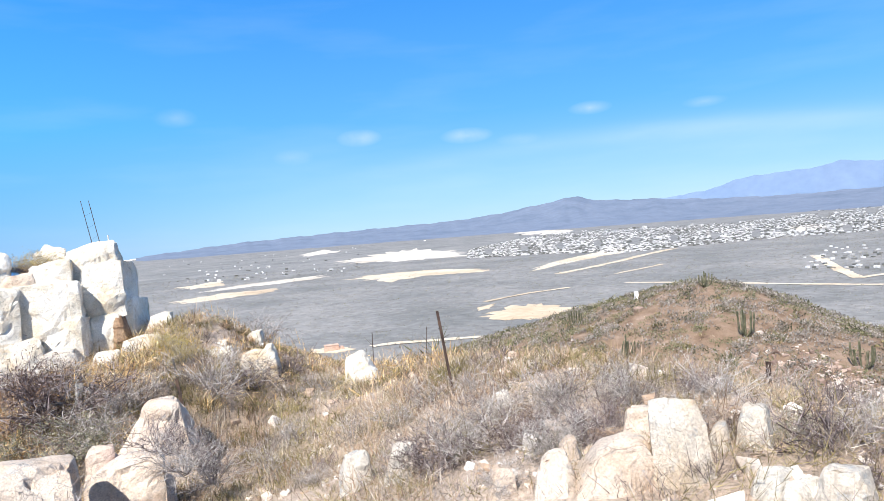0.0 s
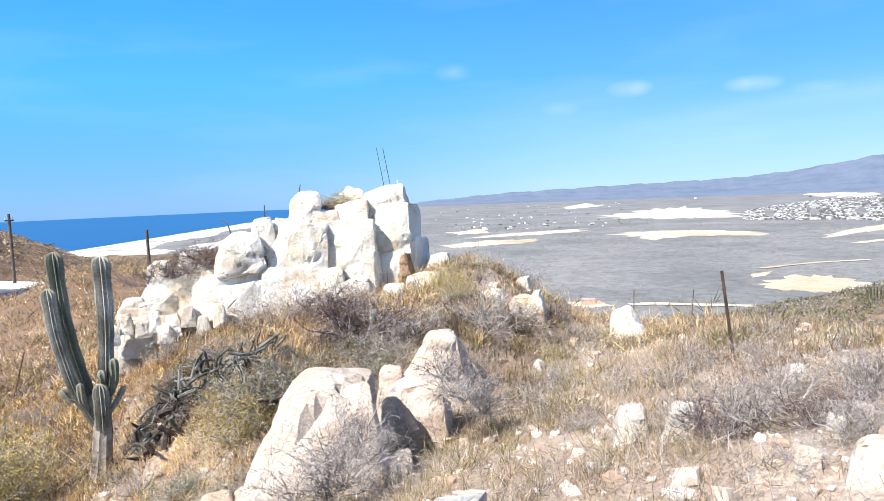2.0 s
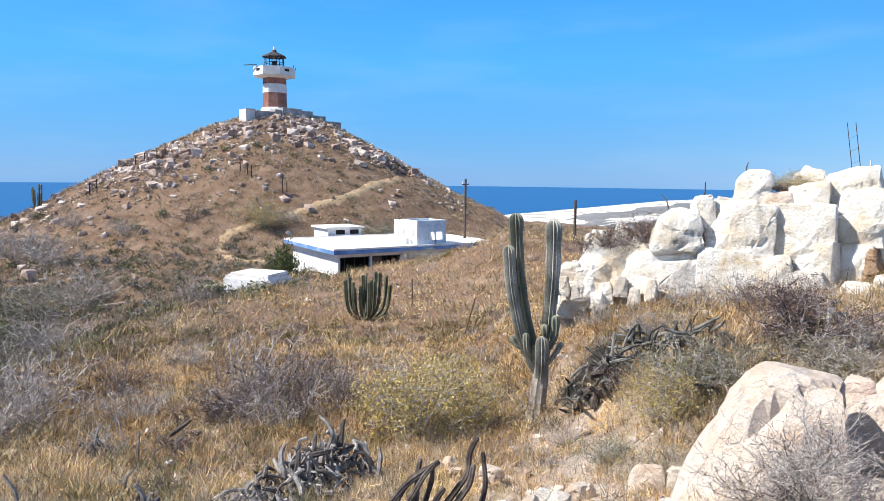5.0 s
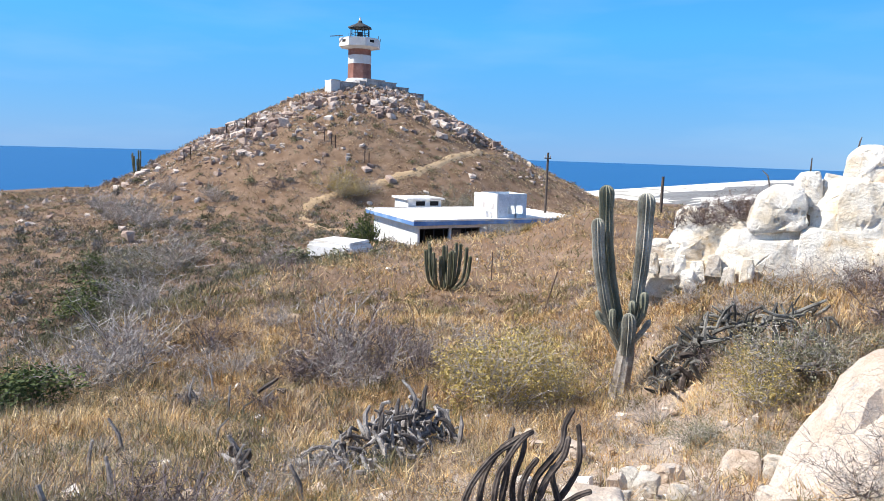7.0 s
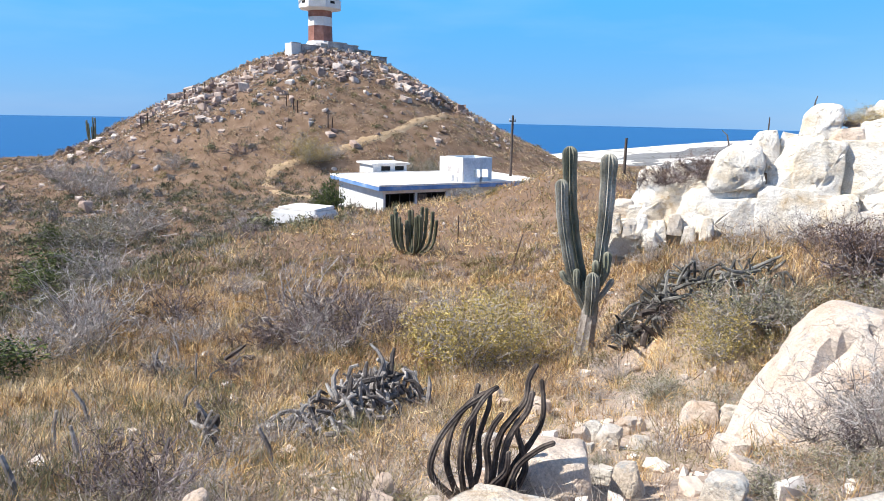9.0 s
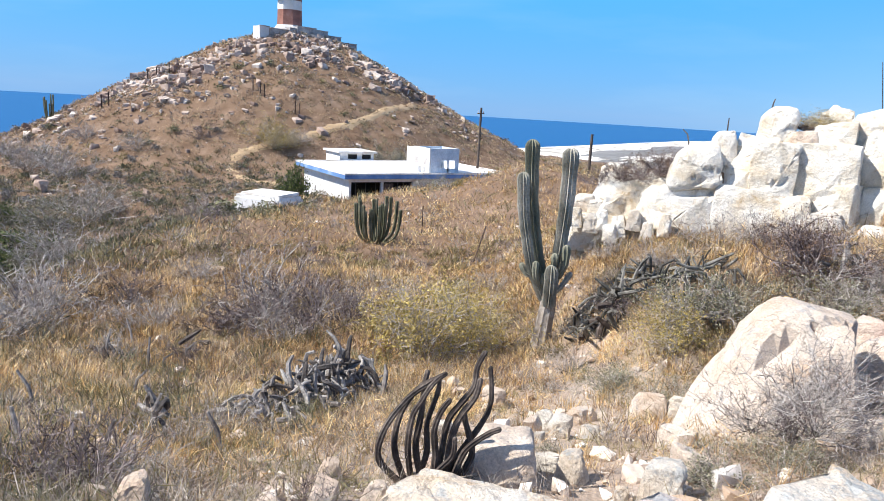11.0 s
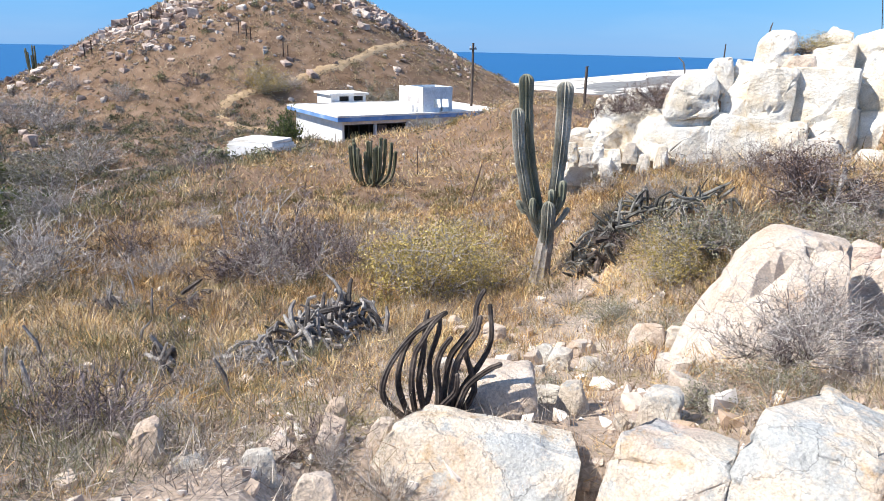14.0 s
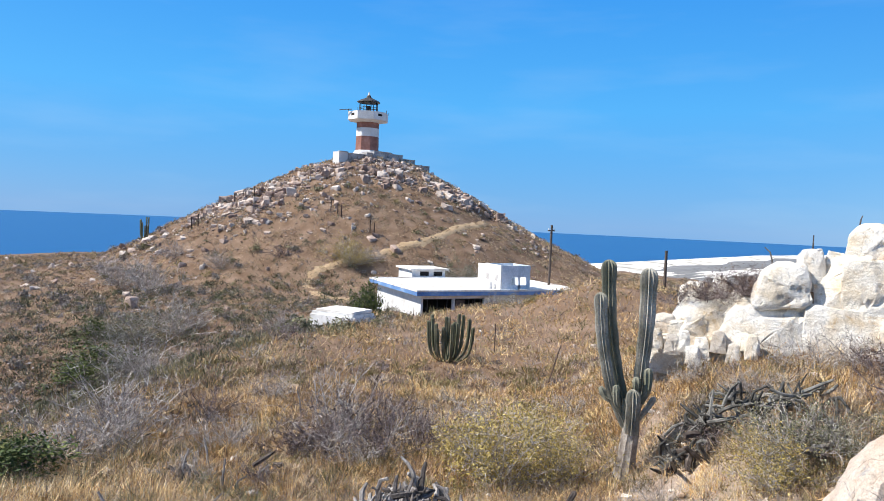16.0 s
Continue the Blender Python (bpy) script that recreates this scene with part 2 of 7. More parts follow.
M_CACTUS_DARK = surface("dark_cactus_skin", [(0.05, 0.055, 0.03), (0.10, 0.10, 0.06), (0.22, 0.20, 0.14)], 1.6, 40, 0.8, 0.3, 0.01)
M_CACTUS_GREY = surface("corky_cactus_skin", [(0.17, 0.165, 0.13), (0.33, 0.315, 0.26), (0.52, 0.49, 0.43)], 2.4, 30, 0.85, 0.4, 0.01)
M_TRUNK = surface("corky_trunk", [(0.14, 0.11, 0.09), (0.32, 0.28, 0.24), (0.44, 0.41, 0.37)], 5, 35, 0.9, 0.6, 0.02)
M_DEAD = surface("blackened_dead_cactus", [(0.025, 0.020, 0.018), (0.07, 0.055, 0.048), (0.16, 0.13, 0.11)], 5, 40, 0.85, 0.5, 0.01)
M_DEADWOOD = surface("weathered_dead_wood", [(0.08, 0.07, 0.065), (0.19, 0.17, 0.16), (0.36, 0.335, 0.315)], 7, 45, 0.9, 0.7, 0.015, obj=0.5, contrast=0.5)
M_DARKWOOD = surface("dark_dead_wood", [(0.045, 0.042, 0.038), (0.10, 0.095, 0.085), (0.22, 0.21, 0.19)], 7, 45, 0.9, 0.6, 0.015, obj=0.4, contrast=0.45)
M_RUST = surface("rusty_iron", [(0.035, 0.024, 0.02), (0.065, 0.042, 0.034), (0.11, 0.07, 0.05)], 8, 60, 0.8, 0.3, 0.002)
M_POLE = surface("weathered_pole_wood", [(0.07, 0.05, 0.04), (0.14, 0.11, 0.09)], 4, 30, 0.9, 0.3, 0.005)
M_WALL = surface("white_wall_paint", [(0.55, 0.53, 0.50), (0.76, 0.75, 0.73), (0.82, 0.81, 0.80)], 0.7, 6, 0.8, 0.15, 0.01, contrast=0.1)
M_ROOF = surface("worn_white_roof", [(0.50, 0.44, 0.38), (0.74, 0.71, 0.67), (0.82, 0.80, 0.78)], 0.8, 5, 0.85, 0.2, 0.01, contrast=0.15)
M_BLUE = surface("faded_blue_paint", [(0.10, 0.20, 0.42), (0.16, 0.30, 0.56), (0.40, 0.48, 0.58)], 0.8, 9, 0.7, 0.1, 0.005, ramp=(0.35, 0.8), contrast=0.15)
M_PALEBLUE = surface("mottled_pale_blue", [(0.42, 0.50, 0.58), (0.62, 0.68, 0.74), (0.75, 0.77, 0.80)], 1.1, 7, 0.8, 0.2, 0.01, contrast=0.15)
# near-black stands for the shade inside openings and slots
M_DARK = surface("interior_shade", [(0.015, 0.013, 0.012), (0.03, 0.027, 0.025)], 2, 10, 0.9, 0)
M_RED = surface("faded_red_paint", [(0.20, 0.085, 0.065), (0.31, 0.145, 0.11), (0.42, 0.23, 0.19)], 0.6, 5, 0.8, 0.1, 0.01, contrast=0.15)
M_TOWER = surface("white_tower_paint", [(0.62, 0.60, 0.57), (0.80, 0.79, 0.77)], 0.5, 5, 0.8, 0.1, 0.01, contrast=0.1)
M_STONEWALL = surface("grey_stone_wall", [(0.24, 0.22, 0.21), (0.40, 0.38, 0.37), (0.55, 0.53, 0.51)], 0.7, 4, 0.9, 0.5, 0.05)
M_IRON = surface("dark_iron", [(0.03, 0.03, 0.035), (0.07, 0.065, 0.06)], 3, 20, 0.6, 0.1, 0.003)


# ---- terrain ----
# terrain height
def fbm(x, y, wave, octaves=4, seed=0.0):
    """Cheap rolling noise out of turned sines, about -1 to 1."""
    out, amp, k = 0 * x, 1.0, 2 * np.pi / wave
    for o in range(octaves):
        a = 0.9 + 1.7 * o + seed
        u, v = x * np.cos(a) + y * np.sin(a), -x * np.sin(a) + y * np.cos(a)
        out = out + amp * (np.sin(k * u + 1.3 * np.sin(k * 0.7 * v + seed) + seed) * np.cos(k * 0.83 * v + 2.1 * o + 0.6 * np.sin(k * 0.9 * u)))
        amp, k = amp * 0.5, k * 2.03
    return out * 0.6


def smax(a, b, k):
    h = np.clip(0.5 + 0.5 * (a - b) / k, 0, 1)
    return b * (1 - h) + a * h + k * h * (1 - h)


LH_X, LH_Y = -131.6, 45.6
PLAIN = -60.0
MOUND = 1.65


def coast(y):
    """x of the waterline at y."""
    return np.interp(y, [-5000, 0, 300, 686, 1494, 4404, 6000], [-260, -330, -620, -879, -1253, -2148, -2600])


def height(x, y):
    s, q = -0.866 * x + 0.5 * y, 0.5 * x + 0.866 * y
    sp = np.maximum(s, 0)
    ridge = -2.7 * (1 - np.exp(-(sp / 6.5) ** 2.2)) - 0.04 * np.maximum(0, s - 8) - 0.06 * np.maximum(0, s - 25) - 0.2 * np.maximum(0, s - 85) - 0.12 * np.maximum(0, -s - 2)
    brow = 4.5 + 0.9 * np.clip(s, 0, 9)
    rise = 0.02 + 0.05 * np.clip(s / 5, 0, 1)
    right = rise * np.clip(q, 0, brow) - 0.30 * np.maximum(0, q - brow)
    left = -0.42 * (np.sqrt(np.maximum(0, -q - 8.8) ** 2 + 0.5) - 0.707)
    crown = MOUND + 0.75 / (1 + np.exp(np.clip((x + 6.6) / -0.7, -50, 50)))
    near = ridge + right + left + crown / (1 + np.exp(np.clip(-(q - 2.35) / 0.38, -50, 50))) / (1 + np.exp(np.clip(-(s - 9.3) / 0.8, -50, 50))) / (1 + np.exp(np.clip((s - 21) / 1.5, -50, 50))) / (1 + np.exp(np.clip((q - 9.5) / 0.9, -50, 50)))
    az = np.degrees(np.arctan2(-x, np.maximum(y, 0.01)))
    crest = (1.75 + 0.85 * np.clip((az - 46) / 6, 0, 1)) * np.clip((69 - az) / 16, 0, 1) * np.clip((az - 36) / 10, 0, 1) * np.exp(-((np.hypot(x, y) - 40) / 6.5) ** 2)
    near = near + crest + 0.95 * np.exp(-((x + 5.7) / 1.9) ** 2 - ((y - 14.2) / 1.2) ** 2)
    lx, ly = x + 0.87, y + 0.28
    la = np.degrees(np.arctan2(-lx, ly))
    near = near - 0.42 * np.exp(-((np.hypot(lx, ly) - 2.75) / 0.50) ** 2) * np.clip((la - 12) / 14, 0, 1) * np.clip((76 - la) / 10, 0, 1)
    r = np.hypot(x - LH_X, y - LH_Y)
    side = 0.327 * (x - LH_X) + 0.945 * (y - LH_Y)
    fall = 0.595 + 0.025 * np.tanh(side / 12) - 0.05 * np.clip((side - 30) / 15, 0, 1)
    hill = 13.3 - fall * (np.sqrt(r * r + 144) - 12) - 1.5 * np.exp(-((x + 109.5) ** 2 + (y - 60.3) ** 2) / 8)
    rs = np.hypot((x - 38) * np.where(x > 38, 1.8, 1.2), y - 106)
    spur = -10.4 - 0.26 * (np.sqrt(rs * rs + 64) - 8)
    skirt = -8.5 - 0.07 * np.maximum(0, r - 45) - 0.35 * np.maximum(0, r - 112)
    z = smax(smax(near, hill, 2.0), skirt, 2.0)
    z = smax(z, spur, 4.0)
    d = np.hypot(x, y)
    z = z + 0.06 * fbm(x, y, 2.3, 4) * np.clip(d / 4, 0, 1) + 0.5 * fbm(x, y, 17, 4, 2.0) * np.clip((d - 14) / 40, 0, 1)
    z = smax(z, PLAIN + 1.3 + 0.8 * fbm(x, y, 300, 3, 1.0), 5.0)
    out = x - coast(y)
    return np.where(out < 60, np.minimum(z, PLAIN + np.clip(out * 0.05, -3, 3) + 0 * z), z)
# end terrain height


def hz(x, y):
    return float(height(np.float64(x), np.float64(y)))


def mesh_from(name, verts, faces, smooth=True):
    me = bpy.data.meshes.new(name)
    me.from_pydata(verts, [], faces)
    if smooth:
        me.shade_smooth()
    else:
        me.shade_flat()
    return me


def mesh_arrays(name, co, tris):
    """A triangle mesh straight from arrays."""
    me = bpy.data.meshes.new(name)
    n, f = len(co), len(tris)
    me.vertices.add(n)
    me.vertices.foreach_set("co", np.ascontiguousarray(co, dtype=np.float32).ravel())
    me.loops.add(3 * f)
    me.loops.foreach_set("vertex_index", np.ascontiguousarray(tris, dtype=np.int32).ravel())
    me.polygons.add(f)
    me.polygons.foreach_set("loop_start", np.arange(0, 3 * f, 3, dtype=np.int32))
    me.update(calc_edges=True)
    return me


def ground_material():
    m = surface("stony_earth", [(0.24, 0.178, 0.135), (0.36, 0.28, 0.22), (0.42, 0.34, 0.28), (0.53, 0.45, 0.395)], 0.45, 28, 0.95, 0.8, 0.03, contrast=0.4)
    n, l = m.node_tree.nodes, m.node_tree.links
    b = n["Principled BSDF"]
    near = b.inputs["Base Color"].links[0].from_socket
    g = n.new("ShaderNodeNewGeometry")
    sep = n.new("ShaderNodeSeparateXYZ")
    l.new(g.outputs["Position"], sep.inputs[0])
    # browner soil on the lighthouse hill
    hx = n.new("ShaderNodeMapRange")
    hx.inputs["From Min"].default_value, hx.inputs["From Max"].default_value = -6, -15
    l.new(sep.outputs["X"], hx.inputs["Value"])
    hm = n.new("ShaderNodeMix")
    hm.data_type, hm.blend_type = "RGBA", "MULTIPLY"
    hm.inputs["B"].default_value = (0.49, 0.395, 0.315, 1)
    hy = n.new("ShaderNodeMapRange")
    hy.inputs["From Min"].default_value, hy.inputs["From Max"].default_value = 15, 30
    l.new(sep.outputs["Y"], hy.inputs["Value"])
    sm2 = n.new("ShaderNodeMix")
    sm2.data_type, sm2.blend_type = "RGBA", "MULTIPLY"
    sm2.inputs["B"].default_value = (0.57, 0.50, 0.44, 1)
    hz2 = n.new("ShaderNodeMapRange")
    hz2.inputs["From Min"].default_value, hz2.inputs["From Max"].default_value = -20, -8
    l.new(sep.outputs["X"], hz2.inputs["Value"])
    hxy = n.new("ShaderNodeMath")
    hxy.operation = "MULTIPLY"
    l.new(hy.outputs["Result"], hxy.inputs[0])
    l.new(hz2.outputs["Result"], hxy.inputs[1])
    l.new(hxy.outputs[0], sm2.inputs["Factor"])
    l.new(near, sm2.inputs["A"])
    near = sm2.outputs["Result"]
    l.new(hx.outputs["Result"], hm.inputs["Factor"])
    l.new(near, hm.inputs["A"])
    near = hm.outputs["Result"]
    # scrub-covered plain below the hills, haze greyed into its colour
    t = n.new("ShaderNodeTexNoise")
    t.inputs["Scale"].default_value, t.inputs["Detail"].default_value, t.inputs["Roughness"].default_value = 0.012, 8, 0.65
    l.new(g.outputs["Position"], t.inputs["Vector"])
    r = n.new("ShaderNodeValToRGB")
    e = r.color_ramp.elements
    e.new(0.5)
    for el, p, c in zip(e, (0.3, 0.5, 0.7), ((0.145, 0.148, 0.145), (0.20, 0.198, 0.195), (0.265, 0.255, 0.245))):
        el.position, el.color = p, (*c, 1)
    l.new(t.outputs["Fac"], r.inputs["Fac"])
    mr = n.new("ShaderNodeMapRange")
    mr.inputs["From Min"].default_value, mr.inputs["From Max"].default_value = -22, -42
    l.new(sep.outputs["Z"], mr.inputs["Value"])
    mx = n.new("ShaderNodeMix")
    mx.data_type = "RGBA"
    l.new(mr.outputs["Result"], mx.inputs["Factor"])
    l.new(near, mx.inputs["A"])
    sp = n.new("ShaderNodeTexNoise")
    sp.inputs["Scale"].default_value, sp.inputs["Detail"].default_value, sp.inputs["Roughness"].default_value = 0.16, 5, 0.7
    l.new(g.outputs["Position"], sp.inputs["Vector"])
    sr = n.new("ShaderNodeMapRange")
    sr.inputs["From Min"].default_value, sr.inputs["From Max"].default_value = 0.3, 0.7
    sr.inputs["To Min"].default_value, sr.inputs["To Max"].default_value = 0.72, 1.28
    l.new(sp.outputs["Fac"], sr.inputs["Value"])
    sm = n.new("ShaderNodeMix")
    sm.data_type, sm.blend_type = "RGBA", "MULTIPLY"
    sm.inputs["Factor"].default_value = 1.0
    l.new(r.outputs["Color"], sm.inputs["A"])
    l.new(sr.outputs["Result"], sm.inputs["B"])
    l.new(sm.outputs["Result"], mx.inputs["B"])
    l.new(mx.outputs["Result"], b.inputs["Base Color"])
    return m


M_GROUND = ground_material()
M_SAND = surface("pale_sand", [(0.44, 0.34, 0.24), (0.56, 0.47, 0.36), (0.62, 0.56, 0.48)], 0.01, 0.2, 0.95, 0, contrast=0.12)
M_BEACH = surface("white_beach_sand", [(0.34, 0.32, 0.28), (0.60, 0.55, 0.47), (0.74, 0.70, 0.63), (0.80, 0.77, 0.72)], 0.02, 0.15, 0.95, 0, contrast=0.25, ramp=(0.36, 0.54))


def polar_sheet(radii, yaws, zfun):
    rr, aa = np.meshgrid(radii, np.radians(yaws), indexing="ij")
    x, y = -rr * np.sin(aa), rr * np.cos(aa)
    co = np.stack([x, y, zfun(x, y)], -1).reshape(-1, 3)
    nr, na = len(radii), len(yaws)
    i, j = np.meshgrid(np.arange(nr - 1), np.arange(na - 1), indexing="ij")
    a = (i * na + j).ravel()
    return co, np.concatenate([np.stack([a, a + na, a + 1], -1), np.stack([a + 1, a + na, a + na + 1], -1)])


yaws = np.concatenate([np.arange(-48, 108, 0.5), np.arange(108, 312.01, 3.0)])
radii = np.concatenate([[0.0], np.geomspace(0.5, 4900, 260)])
co, tr = polar_sheet(radii, yaws, height)
gme = mesh_arrays("ground", co, tr)
gme.shade_smooth()
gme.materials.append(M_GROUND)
ground = tagged(new("ground", gme), "stony tan hilltop earth falling to a scrub plain greyed for haze", "ground", kind="structure")


def sea_material():
    m = bpy.data.materials.new("sea_water")
    m.use_nodes = True
    n, l = m.node_tree.nodes, m.node_tree.links
    b = n["Principled BSDF"]
    b.inputs["Base Color"].default_value = (0.010, 0.070, 0.21, 1)
    b.inputs["Roughness"].default_value, b.inputs["IOR"].default_value = 0.32, 1.33
    t = n.new("ShaderNodeTexNoise")
    t.inputs["Scale"].default_value, t.inputs["Detail"].default_value = 0.05, 6
    g = n.new("ShaderNodeNewGeometry")
    l.new(g.outputs["Position"], t.inputs["Vector"])
    bp = n.new("ShaderNodeBump")
    bp.inputs["Strength"].default_value, bp.inputs["Distance"].default_value = 0.3, 0.6
    l.new(t.outputs["Fac"], bp.inputs["Height"])
    l.new(bp.outputs["Normal"], b.inputs["Normal"])
    return m


SEA = PLAIN - 0.8
co, tr = polar_sheet(np.linspace(1, 4920, 30), np.arange(0, 360.1, 3), lambda x, y: 0 * x + SEA)
sme = mesh_arrays("sea", co, tr)
sme.materials.append(sea_material())
tagged(new("sea", sme), "deep blue ocean reaching a hazy horizon", "water", kind="structure")


# ---- helpers for things ----
def part(name, data, material, parent=None, label="", smooth=None, kind=""):
    """One mesh object from a bmesh, from (verts, faces) or from a mesh; under parent where there is one."""
    if isinstance(data, bmesh.types.BMesh):
        me = bpy.data.meshes.new(name)
        data.normal_update()
        data.to_mesh(me)
        data.free()
    elif isinstance(data, tuple):
        me = mesh_from(name, *data, smooth=False)
    else:
        me = data
    if smooth is not None:
        me.shade_smooth()
        me.set_sharp_from_angle(angle=radians(smooth))
    if not me.materials:
        me.materials.append(material)
    ob = new(name, me)
    ob.parent = parent
    if label or kind:
        tagged(ob, label, kind=kind)
    return ob


def empty(name, m, label, category, group="", kind=""):
    ob = new(name)
    ob.matrix_world = m
    return tagged(ob, label, category, group, kind)


def box(bm, cx, cy, cz, sx, sy, sz, rz=0.0):
    m = Matrix.Translation((cx, cy, cz)) @ Matrix.Rotation(rz, 4, "Z") @ Matrix.Diagonal((sx, sy, sz, 1))
    bmesh.ops.create_cube(bm, size=1, matrix=m)
    return bm


def boxed(*args, bevel=0.0):
    bm = box(bmesh.new(), *args)
    if bevel:
        bmesh.ops.bevel(bm, geom=bm.edges[:], offset=bevel, segments=1, affect="EDGES")
    return bm


def tube(path, radii, sides=8, rib=0.0, dome=True, twist=0.0):
    """verts, faces of a tube along a path; rib: depth of the ribs as a share of the radius (two verts a rib)."""
    P = [Vector(p) for p in path]
    V, Fc = [], []
    up = Vector((0.0, 1.0, 0.02))
    for i, p in enumerate(P):
        d = (P[min(i + 1, len(P) - 1)] - P[max(i - 1, 0)]).normalized()
        if abs(d.dot(up)) > 0.95:
            up = Vector((1.0, 0.1, 0.0))
        a = d.cross(up).normalized()
        b = a.cross(d)
        up = b
        for k in range(sides):
            an = 2 * math.pi * k / sides + twist * i
            rr = radii[i] * (1 - rib * (k % 2))
            V.append(p + a * (rr * math.cos(an)) + b * (rr * math.sin(an)))
    for i in range(len(P) - 1):
        for k in range(sides):
            k2 = (k + 1) % sides
            Fc.append((i * sides + k, i * sides + k2, (i + 1) * sides + k2, (i + 1) * sides + k))
    Fc.append(tuple(range(sides - 1, -1, -1)))
    n = (len(P) - 1) * sides
    Fc.append(tuple(range(n, n + sides)))
    return V, Fc


# ---- rocks ----
def rough_up(bm, s, seed, rough, subdiv=2, limit=2600, soft=0.0):
    """Cuts the faces small and breaks them into tilted facets with open joints, at two sizes."""
    bmesh.ops.triangulate(bm, faces=bm.faces[:])
    for i in range(5 if subdiv else 0):
        lim = max(0.035, s * 0.11)
        es = [e for e in bm.edges if e.calc_length() > lim]
        if not es or len(bm.faces) > limit:
            break
        bmesh.ops.subdivide_edges(bm, edges=es, cuts=1)
        bmesh.ops.triangulate(bm, faces=bm.faces[:])
    for i in range(int(10 * soft)):
        bmesh.ops.smooth_vert(bm, verts=bm.verts[:], factor=0.5, use_axis_x=True, use_axis_y=True, use_axis_z=True)
    bm.normal_update()
    bm.verts.ensure_lookup_table()
    R = np.random.RandomState(seed * 13 % 99991)
    P = np.array([v.co[:] for v in bm.verts])
    N = np.array([v.normal[:] for v in bm.verts])
    out = np.zeros(len(P))
    for cells, amp, tilt, joint in ((9, 1.0, 0.20, 0.06), (46, 0.42, 0.22, 0.035)):
        C = P[R.randint(0, len(P), cells)] + R.normal(0, 0.05 * s, (cells, 3))
        d = np.sqrt((((P[:, None] - C[None]) * [1, 1, 1.25]) ** 2).sum(-1))
        o = np.argsort(d, 1)[:, :2]
        k = np.arange(len(P))
        d1, d2 = d[k, o[:, 0]], d[k, o[:, 1]]
        off = R.uniform(-1, 1, cells) * amp * rough * s
        G = R.normal(0, 1, (cells, 3)) * tilt * (1 - 0.7 * soft)
        out += off[o[:, 0]] + ((P - C[o[:, 0]]) * G[o[:, 0]]).sum(-1) * rough * 6 * amp
        out -= np.clip(1 - (d2 - d1) / (joint * s), 0, 1) * rough * s * amp * R.uniform(0.2, 1.6, cells)[o[:, 0]]
    o3 = Vector((seed * 7.3 % 100, seed * 3.1 % 100, seed * 1.7 % 100))
    for v, q, n in zip(bm.verts, out, N):
        p = v.co / s
        v.co += Vector(n) * (q + rough * s * (0.35 * noise.noise(p * 5.0 + o3) + 0.22 * noise.noise(p * 13.0 + o3)))


def hull(points):
    bm = bmesh.new()
    for p in points:
        bm.verts.new(p)
    g = bmesh.ops.convex_hull(bm, input=bm.verts[:])
    junk = [v for v in g["geom_interior"] if isinstance(v, bmesh.types.BMVert)]
    bmesh.ops.delete(bm, geom=junk, context="VERTS")
    return bm


CRAG_SEED = [300]


def crag(x, y, z, w, d, h, rz, mat, label, tl=0.08, tr=0.08, bl=0.0, br=0.0, hl=0.95, hr=1.0, zl=0.0, zr=0.0, lean=0.12, soft=0.0, cap=0.1):
    """An angular block of rock: its front, at x, y, z, is w wide and h high. tl, tr, bl, br: how far its corners are set in, in parts of w;
    hl, hr: the heights of its upper corners, zl, zr: of its lower ones, in parts of h; lean: how far the front leans back; cap: fall of its top."""
    CRAG_SEED[0] += 1
    seed = CRAG_SEED[0]
    rnd = random.Random(seed)
    P = []
    for back in (0, 1):
        i = 0.10 * w * back
        for sx, inb, int_, hb, ht in ((-1, bl, tl, zl, hl), (1, br, tr, zr, hr)):
            P.append(Vector((sx * (w / 2 - inb * w - i), back * d, hb * h)))
            P.append(Vector((sx * (w / 2 - int_ * w - i), lean * h + back * (d - lean * h * 0.6), ht * h * (1 - cap * back))))
    P.append(Vector((rnd.uniform(-0.25, 0.25) * w, -0.05 * d, h * rnd.uniform(0.25, 0.5))))
    P.append(Vector((rnd.uniform(-0.2, 0.2) * w, lean * h + 0.3 * d, h * max(hl, hr) * rnd.uniform(0.98, 1.03))))
    for k in range(4):
        P.append(Vector((rnd.choice((-1, 1)) * w * rnd.uniform(0.40, 0.48), d * rnd.uniform(0.2, 0.8), h * rnd.uniform(0.2, 0.5))))
    bm = hull(P)
    s = sorted((w, d, h))[1] * 0.5 + min(w, d, h) * 0.5
    for i in range(4):
        n = Vector((rnd.uniform(-1, 1), rnd.uniform(-1, 0.5), rnd.uniform(-0.2, 1))).normalized()
        far = max(v.co.dot(n) for v in bm.verts)
        g = bmesh.ops.bisect_plane(bm, geom=bm.verts[:] + bm.edges[:] + bm.faces[:], plane_co=n * (far - s * rnd.uniform(0.02, 0.06)), plane_no=n, clear_outer=True)
        es = [e for e in g["geom_cut"] if isinstance(e, bmesh.types.BMEdge)]
        if es:
            bmesh.ops.holes_fill(bm, edges=es, sides=0)
    bmesh.ops.bevel(bm, geom=bm.edges[:], offset=s * 0.03, segments=1, affect="EDGES", clamp_overlap=True)
    rough_up(bm, s, seed, 0.030, 2, 2600 if s > 0.4 else 700, soft)
    ob = part("boulder", bm, mat, smooth=26)
    ob.matrix_world = pose(x, y, z, 0, 0, rz)
    return tagged(ob, label, "rock", "blocks of the outcrop" if label in (OUT, CREAM, ROUND, RUST) else "")


